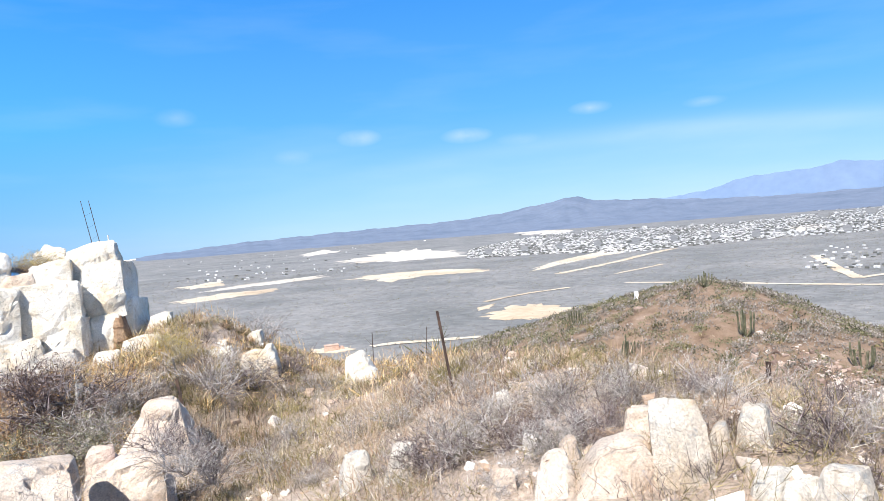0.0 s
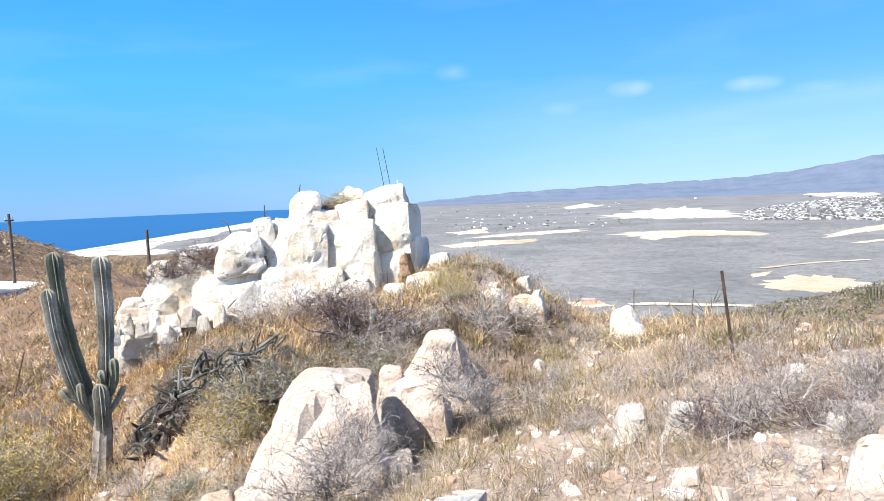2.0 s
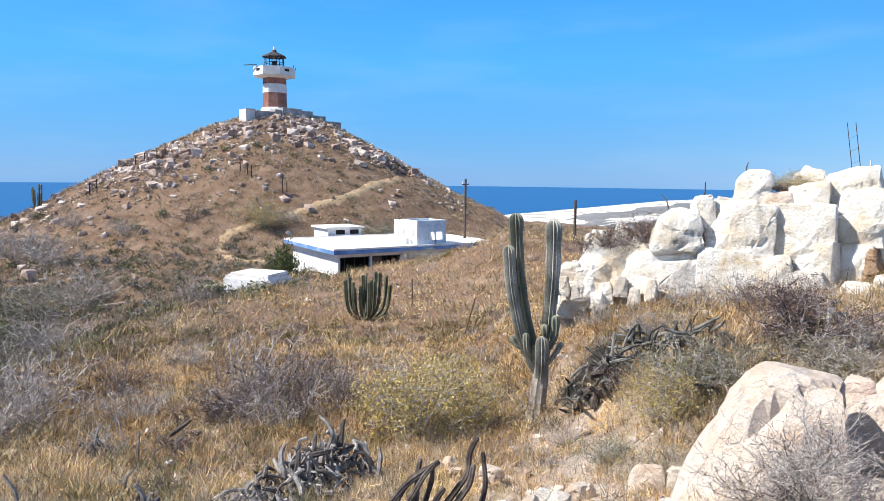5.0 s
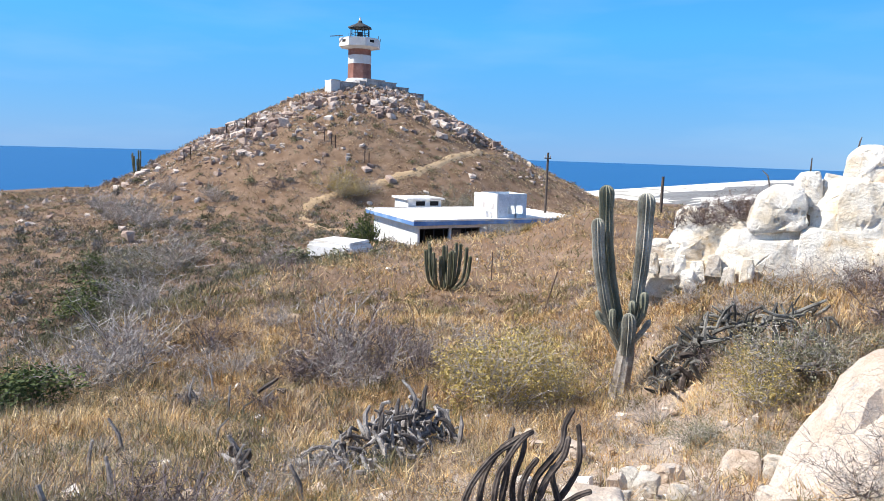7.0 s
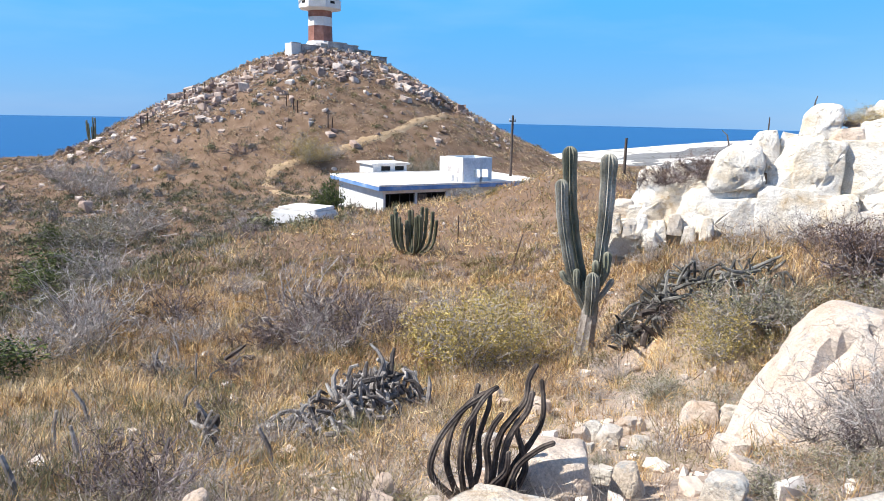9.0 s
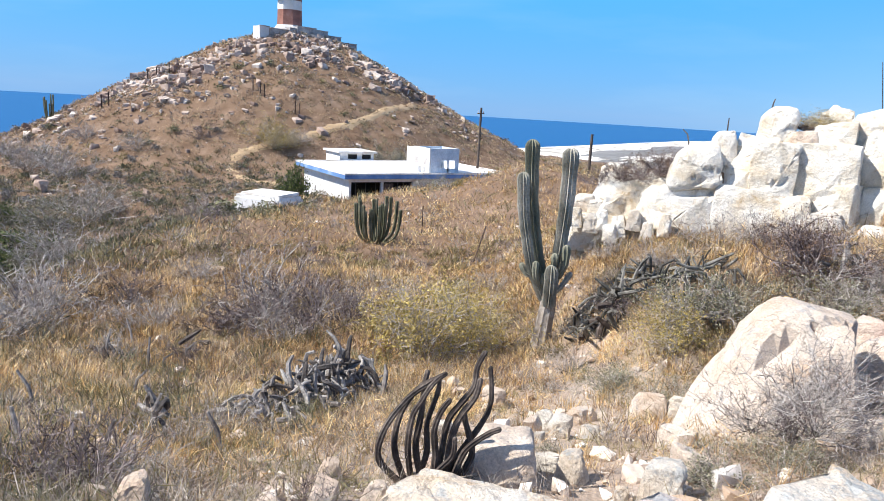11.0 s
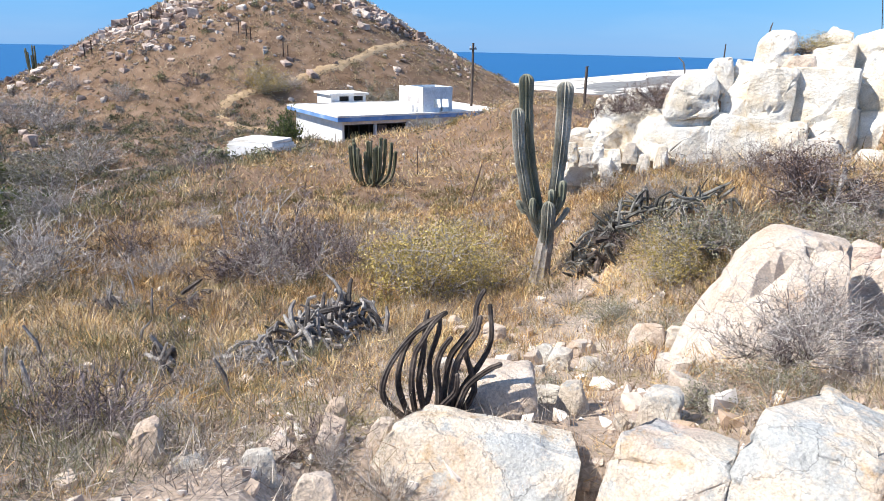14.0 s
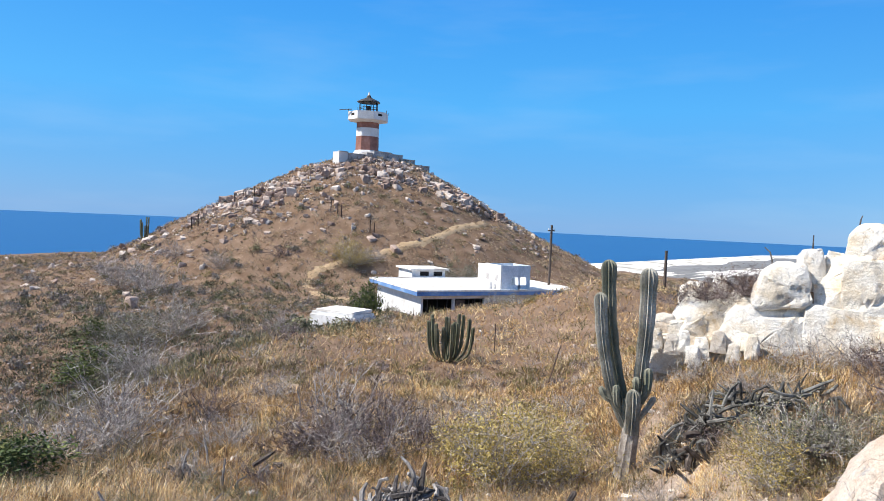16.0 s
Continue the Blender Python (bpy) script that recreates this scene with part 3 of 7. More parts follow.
def rock_bm(sx, sy, sz, seed, cuts=9, rough=0.035, subdiv=2, round_=0.0, chop=(), chips=12):
    """An angular boulder: a box with corners split off, broken faces roughened. chop: more planes to split off,
    as (normal, distance) in half sizes. Base at z = 0."""
    rnd = random.Random(seed)
    bm = bmesh.new()
    bmesh.ops.create_cube(bm, size=2.0)
    planes = [(Vector(n).normalized(), d) for n, d in chop]
    for i in range(cuts):
        n = Vector((rnd.uniform(-1, 1), rnd.uniform(-1, 1), rnd.uniform(-0.5, 1))).normalized()
        planes.append((n, (abs(n.x) + abs(n.y) + abs(n.z)) * rnd.uniform(0.55, 0.8) * (1 - 0.12 * round_)))
    for i in range(chips if subdiv else 0):
        n = Vector((rnd.uniform(-1, 1), rnd.uniform(-1, 1), rnd.uniform(-0.4, 1))).normalized()
        planes.append((n, (abs(n.x) + abs(n.y) + abs(n.z)) * rnd.uniform(0.74, 0.9) + (12 - chips) * 0.008))
    for n, d in planes:
        g = bmesh.ops.bisect_plane(bm, geom=bm.verts[:] + bm.edges[:] + bm.faces[:], plane_co=n * d, plane_no=n, clear_outer=True)
        es = [e for e in g["geom_cut"] if isinstance(e, bmesh.types.BMEdge)]
        if es:
            bmesh.ops.holes_fill(bm, edges=es, sides=0)
    bmesh.ops.scale(bm, vec=(sx / 2, sy / 2, sz / 2), verts=bm.verts)
    s = min(sx, sy, sz)
    if subdiv:
        bmesh.ops.bevel(bm, geom=bm.edges[:], offset=s * (0.012 + 0.10 * round_), segments=1 + (round_ > 0.3), affect="EDGES", clamp_overlap=True)
    rough_up(bm, s, seed, rough, subdiv)
    lo = min(v.co.z for v in bm.verts)
    bmesh.ops.translate(bm, vec=(0, 0, -lo), verts=bm.verts)
    return bm


ROCK_SEED = [0]


def boulder(x, y, z, sx, sy, sz, rz=0.0, rx=0.0, ry=0.0, mat=None, label="pale angular boulder on the stony slope", name="boulder", group="", cuts=9, round_=0.0, rough=0.045, seed=None, chop=(), chips=12):
    """A boulder with its base centre at x, y, z."""
    ROCK_SEED[0] += 1
    bm = rock_bm(sx, sy, sz, ROCK_SEED[0] if seed is None else seed, cuts, rough, 2, round_, chop, chips)
    ob = part(name, bm, mat or M_ROCK, smooth=28)
    ob.matrix_world = pose(x, y, z, rx, ry, rz)
    return tagged(ob, label, "rock", group)


# ---- the plain and the distance ----
def polar(yaw, d, z):
    a = radians(yaw)
    return (-d * math.sin(a), d * math.cos(a), z)


# the haze of distance is mixed into these base colours
M_MOUNT = surface("haze_tinted_mountain", [(0.115, 0.15, 0.215), (0.14, 0.175, 0.245), (0.155, 0.19, 0.26)], 0.006, 0.03, 0.95, 0, contrast=0.1)
M_MOUNT_FAR = surface("haze_tinted_far_mountain", [(0.135, 0.20, 0.32), (0.155, 0.22, 0.34)], 0.004, 0.02, 0.95, 0, contrast=0.06)


def mountain(name, profile, d0, d1, mat, label):
    """A range whose crest follows (yaw, elevation) pairs; it rises from the plain at d0 to the crest at d1."""
    yw = np.arange(profile[0][0], profile[-1][0] + 0.01, 0.15)
    el = np.interp(yw, [p[0] for p in profile], [p[1] for p in profile])
    el = el + 0.03 * np.sin(yw * 1.9) + 0.02 * np.sin(yw * 4.3 + 1) + 0.01 * np.sin(yw * 9.1)
    top = np.maximum(1.5 + d1 * np.tan(np.radians(el)), PLAIN - 2)
    co, na = [], len(yw)
    steps = np.linspace(0, 1, 12)
    for s in steps:
        d = d0 + (d1 - d0) * s
        lump = 0.10 * np.sin(yw * 1.7 + 5 * s) + 0.06 * np.sin(yw * 3.9 - 7 * s)
        k = np.clip(s ** 1.6 * (1 + lump * (1 - s) * 1.5), 0, 1)
        z = PLAIN - 3 + (top - PLAIN + 3) * k
        a = np.radians(yw)
        co.append(np.stack([-d * np.sin(a), d * np.cos(a), z], -1))
    co = np.concatenate(co)
    i, j = np.meshgrid(np.arange(len(steps) - 1), np.arange(na - 1), indexing="ij")
    a = (i * na + j).ravel()
    me = mesh_arrays(name, co, np.concatenate([np.stack([a, a + 1, a + na], -1), np.stack([a + 1, a + na + 1, a + na], -1)]))
    me.shade_smooth()
    me.materials.append(mat)
    return tagged(new(name, me), label, "mountain", kind="structure")


mountain("backdrop", [(-75, 0.9), (-50, 0.6), (-31.5, 0.41), (-25.5, 0.35), (-19.7, 0.57), (-15.5, 0.93), (-11.5, 1.13), (-9.9, 1.59), (-8.8, 1.5), (-6.9, 1.18), (-3.1, 0.64), (0.7, 0.36), (5.4, 0.26), (10.1, 0.15), (18.3, -0.09), (25.8, -0.6)], 3300, 4700, M_MOUNT, "low hills behind the town, coloured grey-violet for haze")
mountain("backdrop_far", [(-80, 2.0), (-55, 2.4), (-40, 1.9), (-31.6, 2.26), (-29, 2.53), (-27.5, 2.24), (-25.7, 2.11), (-23.4, 2.05), (-21.8, 1.78), (-19.7, 1.18), (-15.5, 0.8)], 4600, 4880, M_MOUNT_FAR, "mountain range on the skyline, coloured pale blue for haze")


def sheet(name, corners, mat, label, category, up=0.5, ragged=0.2, kind="structure"):
    """A flat patch with a ragged outline on the plain, from its (yaw, distance) corners, thinly domed."""
    rnd = random.Random(name + str(corners[0]))
    pts = [Vector(polar(a, d, 0)) for a, d in corners]
    c = sum(pts, Vector()) / len(pts)
    ring = []
    for i, p in enumerate(pts):
        q = pts[(i + 1) % len(pts)]
        for k in range(8):
            w = p.lerp(q, k / 8)
            w = c + (w - c) * (1 + rnd.uniform(-ragged, ragged))
            ring.append((w.x, w.y, hz(w.x, w.y) + up * 0.3))
    n = len(ring)
    V = ring + [tuple(Vector(p).lerp(Vector((c.x, c.y, hz(c.x, c.y))), 0.3) + Vector((0, 0, up))) for p in ring] + [(c.x, c.y, hz(c.x, c.y) + up)]
    Fc = [(i, (i + 1) % n, n + (i + 1) % n, n + i) for i in range(n)] + [(n + i, n + (i + 1) % n, 2 * n) for i in range(n)]
    return tagged(part(name, (V, Fc), mat), label, category, kind=kind)


M_CLEAR = surface("bright_cleared_ground", [(0.46, 0.40, 0.33), (0.64, 0.60, 0.54)], 0.01, 0.2, 0.95, 0, contrast=0.1)
M_CLEAR_TAN = surface("tan_cleared_ground", [(0.46, 0.35, 0.24), (0.62, 0.52, 0.40)], 0.02, 0.2, 0.95, 0, contrast=0.15)
for corners, mat, word in (
    ([(10.6, 1487), (6.6, 1815), (3.5, 2004), (0.9, 1638), (-0.5, 1288), (3.8, 1286), (8.0, 1363)], M_CLEAR, "white"),
    ([(9.7, 899), (6.7, 965), (3.9, 967), (-1.4, 903), (-1.1, 845), (2.9, 849), (5.8, 802), (8.2, 859)], M_SAND, "cream"),
    ([(21.2, 932), (18.1, 994), (11.8, 1052), (11.5, 987), (15.9, 937), (20.3, 910)], M_CLEAR, "long white"),
    ([(23.3, 809), (19.5, 851), (15.5, 863), (16.0, 799), (19.5, 782), (22.5, 762)], M_SAND, "long tan"),
    ([(13.3, 2380), (11.4, 2906), (10.0, 2401), (12.8, 2124)], M_CLEAR, "white"),
    ([(-1.3, 436), (-3.5, 485), (-6.3, 489), (-9.3, 454), (-8.5, 425), (-4.8, 412)], M_CLEAR_TAN, "orange-tan"),
    ([(-6.1, 860), (-8.9, 1011), (-13.2, 1240), (-13.3, 1064), (-9.3, 917), (-6.5, 825)], M_SAND, "cream"),
    ([(-0.9, 487), (-2.5, 506), (-2.0, 482), (-1.1, 473)], M_SAND, "cream"),
    ([(13.4, 366), (11.0, 368), (9.6, 356), (11.0, 348), (13.3, 357)], M_CLEAR_TAN, "tan"),
    ([(-4.6, 3428), (-6.8, 3500), (-9.1, 3157), (-8.8, 2505), (-5.8, 2572)], M_CLEAR, "white"),
    ([(-25.1, 1632), (-26.9, 1770), (-28.2, 1570), (-26.2, 1393)], M_CLEAR, "white"),
    ([(23.2, 1070), (19.8, 1136), (19.4, 1032), (22.0, 1003)], M_SAND, "pale"),
):
    sheet("clearing", corners, mat, word + " bare sandy clearing in the scrub plain", "clearing")


def road(pts, width, label):
    V, Fc = [], []
    P = []
    for (a0, d0), (a1, d1) in zip(pts, pts[1:]):
        p, q = Vector(polar(a0, d0, 0)), Vector(polar(a1, d1, 0))
        P += [p.lerp(q, k / 12) for k in range(12)]
    P.append(q)
    rnd = random.Random(str(pts))
    for i, p in enumerate(P):
        d = (P[min(i + 1, len(P) - 1)] - P[max(i - 1, 0)]).normalized()
        s = Vector((-d.y, d.x, 0)) * width * rnd.uniform(0.35, 0.6)
        for e in (p - s, p + s):
            V.append((e.x, e.y, hz(e.x, e.y) + 0.35))
    Fc = [(2 * i, 2 * i + 1, 2 * i + 3, 2 * i + 2) for i in range(len(P) - 1)]
    return tagged(part("road", (V, Fc), M_SAND), label, "road", kind="structure")


for pts, w in (
    ([(8.2, 358), (6.3, 362), (1.5, 361), (-1.9, 359)], 7),
    ([(-7.9, 736), (-12.0, 847), (-17.1, 1075)], 13),
    ([(-27.0, 802), (-28.2, 667), (-29.7, 572)], 10),
    ([(-13.2, 601), (-16.3, 590), (-22.9, 560), (-26.7, 542), (-31.2, 527)], 8),
    ([(-1.6, 518), (-5.4, 560), (-8.7, 585)], 6),
    ([(-12.5, 690), (-15.0, 750), (-16.2, 790)], 6),
    ([(-29.7, 572), (-33.0, 620)], 8),
):
    road(pts, w, "pale unpaved road across the scrub plain")

# pale dune flats behind the beach, half grown over
for corners in (
    [(52, 860), (51, 1010), (48, 1060), (45.5, 1020), (45.5, 930), (48, 860), (50, 800)],
    [(44, 900), (43, 1080), (40, 1250), (38, 1300), (39, 1150), (42, 960)],
    [(48.5, 740), (46, 800), (44, 840), (45, 750)],
    [(41, 800), (38, 960), (36, 1010), (38, 840)],
):
    sheet("dune_flat", corners, M_BEACH, "pale sandy dune flat with scrub patches behind the beach", "dune", ragged=0.35)

# the beach: a strip of white dunes along the waterline
ys = np.linspace(500, 4300, 90)
V, Fc = [], []
for i, y in enumerate(ys):
    xc = float(coast(y))
    wdt = float(np.interp(y, [500, 800, 1500, 4300], [150, 150, 120, 110])) * (1 + 0.12 * math.sin(y * 0.02))
    for k in range(7):
        w = k / 6
        V.append((xc - 12 + wdt * w, y + 6 * math.sin(k * 2.1), SEA + 0.6 + 5.2 * math.sin(min(1, w * 1.02 + 0.02) * 3.14) - 2.0 * (w > 0.9) + 0.12 * math.sin(k * 1.9 + i * 0.9) * w + (1 - w) * 0))
Fc = [(i * 7 + k, i * 7 + k + 1, i * 7 + k + 8, i * 7 + k + 7) for i in range(len(ys) - 1) for k in range(6)]
tagged(part("beach", (V, Fc), M_BEACH, smooth=60), "wide white sand beach with low dunes along the sea", "beach", kind="structure")

# the town: small blocks of houses, too many to count
M_TOWN = surface("town_walls", [(0.12, 0.12, 0.11), (0.26, 0.255, 0.25), (0.42, 0.41, 0.40), (0.66, 0.65, 0.64)], 0.01, 0.05, 0.85, 0, island=0.9, contrast=0.15)
rnd = random.Random(5)
co, tr = [], []
yu = [-40, -31.5, -25.5, -21.6, -17.4, -13.1, -8.6, -3.9, -0.5]
up_ = [3600, 3300, 2800, 2382, 2367, 2700, 2800, 2058, 1559]
lo_ = [1270, 1270, 1249, 1169, 1101, 1042, 1145, 1181, 1185]
cube = np.array([[x, y, z] for z in (0, 1) for x, y in ((-0.5, -0.5), (0.5, -0.5), (0.5, 0.5), (-0.5, 0.5))])
ctri = np.array([[4, 5, 6], [4, 6, 7], [0, 1, 5], [0, 5, 4], [1, 2, 6], [1, 6, 5], [2, 3, 7], [2, 7, 6], [3, 0, 4], [3, 4, 7]])


def town_house(yaw, d, big=1.0):
    x, y, _ = polar(yaw, d, 0)
    a = rnd.choice((0.2, 0.2, 0.5)) + rnd.uniform(-0.1, 0.1)
    c = cube * np.array([rnd.uniform(2.0, 5.0), rnd.uniform(2.0, 4.6), rnd.uniform(1.2, 2.6)]) * big
    c = np.stack([c[:, 0] * math.cos(a) - c[:, 1] * math.sin(a) + x, c[:, 0] * math.sin(a) + c[:, 1] * math.cos(a) + y, c[:, 2] + hz(x, y) - 0.2], -1)
    tr.append(ctri + 8 * len(co))
    co.append(c)


for i in range(11500):
    yaw = rnd.uniform(-40, -0.5)
    lo, hi = np.interp(yaw, yu, lo_), np.interp(yaw, yu, up_)
    inv = rnd.uniform(1 / hi, 1 / lo)
    if math.sin(yaw * 2.1) * math.cos(inv * 9000) > 0.72:
        continue
    town_house(yaw, 1 / inv)
for i in range(170):
    town_house(rnd.uniform(-40, -26.3), 1 / rnd.uniform(1 / 930, 1 / 640), 0.8)
for i in range(150):
    town_house(rnd.uniform(-40, -27), rnd.uniform(3300, 3900), 1.3)
for i in range(120):
    town_house(rnd.uniform(8, 24), 1 / rnd.uniform(1 / 3000, 1 / 1100), rnd.uniform(0.6, 1.4))
for yaw, d in ((-19.3, 2300), (-18.6, 2350), (-15.0, 2500), (-14.2, 2480), (-5.0, 2700), (3.0, 3100)):
    town_house(yaw, d, 3.0)
tme = mesh_arrays("town", np.concatenate(co), np.concatenate(tr))
tme.shade_flat()
tagged(part("town", tme, M_TOWN), "dense far town of small white and grey houses", "town", kind="stuff")

# a small pink farm building on its bare lot
hut = empty("farm_hut", pose(*polar(11.5, 356, hz(*polar(11.5, 356, 0)[:2])), 0, 0, 20), "small pinkish block building on a bare lot in the plain", "hut")
M_PINK = surface("pinkish_plaster", [(0.50, 0.33, 0.25), (0.60, 0.42, 0.33)], 0.4, 2, 0.9, 0)
part("wall", boxed(0, 0, 1.6, 7, 4, 3.2), M_PINK, hut)
part("roof", boxed(0, 0, 3.32, 7.4, 4.4, 0.24), M_PINK, hut)
part("annex", boxed(4.9, 0.4, 1.0, 2.8, 3, 2.0), M_PINK, hut)
# white pillar monument on the spur
pil = empty("white_marker", pose(27.2, 109.5, hz(27.2, 109.5)), "small white painted survey pillar on the brown hill", "marker")
part("shaft", boxed(0, 0, 0.7, 0.6, 0.6, 1.4, bevel=0.05), M_TOWER, pil)
part("base", boxed(0, 0, 0.1, 0.95, 0.95, 0.25), M_TOWER, pil)


# the foot path from the house up the lighthouse hill
PATH_PTS = [(-81.0, 27.0), (-84.4, 23.6), (-87.2, 22.8), (-90.0, 22.8), (-91.4, 23.5), (-92.6, 25.1), (-92.8, 27.5), (-93.4, 30.9), (-93.9, 34.3), (-95.4, 37.4), (-96.1, 42.2), (-99.3, 47.6), (-102.8, 54.5), (-109.7, 62.9)]
M_PATH = surface("bare_orange_path", [(0.36, 0.25, 0.145), (0.46, 0.34, 0.215)], 0.5, 4, 0.95, 0.2, 0.03, contrast=0.2)
P = []
for (x0, y0), (x1, y1) in zip(PATH_PTS, PATH_PTS[1:]):
    P += [Vector((x0, y0, 0)).lerp(Vector((x1, y1, 0)), k / 10) for k in range(10)]
V, Fc = [], []
for i, p in enumerate(P):
    d = (P[min(i + 1, len(P) - 1)] - P[max(i - 1, 0)]).normalized()
    w = 0.8 + 0.15 * math.sin(i * 0.9) + 0.15 * math.sin(i * 2.3)
    for k in (-1, -0.5, 0.5, 1):
        e = p + Vector((-d.y, d.x, 0)) * (w * k)
        V.append((e.x, e.y, hz(e.x, e.y) + (0.16 if abs(k) < 0.9 else -0.1)))
Fc = [(4 * i + k, 4 * i + k + 1, 4 * i + k + 5, 4 * i + k + 4) for i in range(len(P) - 1) for k in range(3)]
tagged(part("path", (V, Fc), M_PATH, smooth=60), "bare orange-tan foot path winding up the hill", "path", kind="structure")

# the white outcrop: packed blocks, the front row sunk in the slope
OUT = "white fractured block packed into the rock outcrop"
CREAM = "cream-stained fractured block packed into the rock outcrop"
ROUND = "rounded white boulder resting on the rock outcrop"
RUST = "rust-brown rock filling a joint and a shaded hollow of the outcrop"
crag(-7.60, 13.43, 0.92, 0.96, 1.30, 0.89, 21, M_WHITE_ROCK, OUT, tl=0.02, tr=0.05, hl=0.8, lean=0.04)
crag(-7.37, 13.21, 0.15, 0.92, 1.50, 1.27, 13, M_WHITE_ROCK, OUT, tr=0.02, bl=0.0, zr=0.1, hl=0.88, lean=0.04)
crag(-7.25, 13.49, -0.54, 0.67, 1.40, 1.16, 9, M_WHITE_ROCK, OUT, tl=0.02, tr=0.03, lean=0.04)
crag(-7.30, 13.02, -0.66, 0.70, 1.30, 1.03, 18, M_WHITE_ROCK, CREAM, tl=0.04, tr=0.06, hl=0.9, lean=0.1)
crag(-7.00, 13.08, -0.53, 0.32, 0.60, 0.82, 11, M_BROWN_ROCK, RUST, tl=0.1, tr=0.45, lean=0.15)
crag(-8.14, 12.80, 0.62, 0.78, 1.50, 0.85, 24, M_WHITE_ROCK, CREAM, tl=0.05, tr=0.02, hl=0.88, lean=0.1)
crag(-7.97, 12.44, -0.12, 1.11, 1.70, 1.16, 22, M_WHITE_ROCK, OUT, tl=0.0, tr=0.05, zr=0.16, hl=1, hr=0.98, lean=0.06)
crag(-7.81, 12.41, -0.78, 0.92, 1.70, 1.17, 11, M_WHITE_ROCK, OUT, tl=0.1, tr=0.02, hl=0.82, lean=0.06)
crag(-9.08, 11.73, -0.28, 1.18, 1.60, 1.40, 39, M_WHITE_ROCK, CREAM, tl=0.24, tr=0.0, hl=0.62, lean=0.16)
crag(-8.63, 11.86, -0.24, 0.89, 1.60, 1.27, 31, M_WHITE_ROCK, OUT, tl=0.1, tr=0.0, hl=0.97, lean=0.08)
crag(-8.64, 11.55, -0.97, 1.59, 1.60, 1.17, 36, M_WHITE_ROCK, CREAM, tl=0.02, tr=0.06, hl=0.98, hr=0.92, lean=0.14)
crag(-9.62, 11.72, 0.11, 0.59, 0.80, 1.09, 43, M_WHITE_ROCK, ROUND, tl=0.14, tr=0.14, soft=0.7, lean=0.1)
crag(-9.63, 10.95, -0.05, 1.04, 1.30, 0.95, 43, M_WHITE_ROCK, ROUND, tl=0.16, tr=0.08, bl=0.0, zr=0.16, hl=0.84, soft=0.45, lean=0.12)
# its dark brown stands for the shade in the hollow under the boulder
crag(-9.63, 11.27, -0.34, 0.80, 0.90, 0.74, 38, M_BROWN_ROCK, RUST, lean=0.05)
crag(-9.75, 10.60, -1.08, 1.78, 1.60, 1.23, 44, M_WHITE_ROCK, CREAM, tl=0.2, tr=0.02, hl=0.9, lean=0.22, soft=0.12)
crag(-10.82, 10.31, -1.26, 1.56, 1.50, 1.59, 48, M_WHITE_ROCK, OUT, tl=0.28, tr=0.08, hl=0.84, hr=0.92, lean=0.28, soft=0.12)
crag(-11.51, 10.61, -1.36, 0.64, 0.80, 1.72, 51, M_WHITE_ROCK, ROUND, tl=0.14, tr=0.1, soft=0.5)
crag(-11.09, 10.88, -1.23, 0.69, 0.90, 1.73, 47, M_WHITE_ROCK, ROUND, tl=0.3, tr=0.16, hl=0.8, soft=0.4, lean=0.2)
crag(-10.55, 10.96, -0.40, 0.60, 0.90, 0.71, 41, M_WHITE_ROCK, ROUND, tl=0.2, tr=0.24, soft=0.4, lean=0.15)
crag(-11.42, 9.70, -1.77, 0.66, 0.90, 1.46, 53, M_ROCK, CREAM, tl=0.2, tr=0.06, hl=0.85, soft=0.2)
crag(-11.08, 9.92, -1.47, 0.53, 0.80, 1.12, 50, M_WHITE_ROCK, CREAM, tl=0.06, tr=0.1, soft=0.12)
crag(-10.92, 9.80, -1.45, 1.39, 0.90, 0.79, 49, M_WHITE_ROCK, CREAM, tl=0.16, tr=0.1, lean=0.25, soft=0.15)
crag(-9.02, 12.38, 0.71, 0.78, 1.00, 1.00, 35, M_WHITE_ROCK, ROUND, tl=0.12, tr=0.04, hl=0.8, soft=0.3)
crag(-8.59, 12.48, 0.63, 0.69, 0.90, 0.65, 30, M_PINK_ROCK, CREAM, tl=0.2, tr=0.03, hl=0.9, soft=0.3)
crag(-8.47, 13.42, -0.93, 0.71, 0.90, 2.68, 26, M_WHITE_ROCK, CREAM, tl=0.08, tr=0.06, hl=0.95)
crag(-8.05, 11.81, -0.88, 0.62, 0.80, 0.98, 27, M_WHITE_ROCK, CREAM, tl=0.16, tr=0.14, soft=0.3)
crag(-7.61, 11.95, -0.78, 0.74, 0.80, 0.63, 21, M_ROCK, CREAM, tl=0.2, tr=0.1, soft=0.25)
crag(-6.30, 12.49, -0.69, 0.81, 0.90, 0.63, 14, M_WHITE_ROCK, OUT, tl=0.04, tr=0.08, bl=0.1, zl=0.0, hl=0.92, lean=0.08)
crag(-6.76, 12.06, -0.68, 0.56, 0.70, 0.42, 20, M_WHITE_ROCK, OUT, tl=0.16, tr=0.14, soft=0.15)
crag(-6.56, 13.80, -0.30, 0.63, 0.90, 0.51, 15, M_WHITE_ROCK, OUT, tl=0.3, tr=0.1, hl=0.9)
crag(-5.89, 12.99, -0.58, 0.44, 0.70, 0.43, 11, M_WHITE_ROCK, OUT, tl=0.08, tr=0.24)
crag(-9.62, 13.06, -1.00, 3.24, 1.20, 1.55, 34, M_WHITE_ROCK, CREAM, tl=0.2, tr=0.05, hl=0.85)
crag(-10.81, 11.40, -1.13, 2.63, 1.00, 0.82, 41, M_WHITE_ROCK, CREAM, tl=0.2, tr=0.05, hl=0.85)
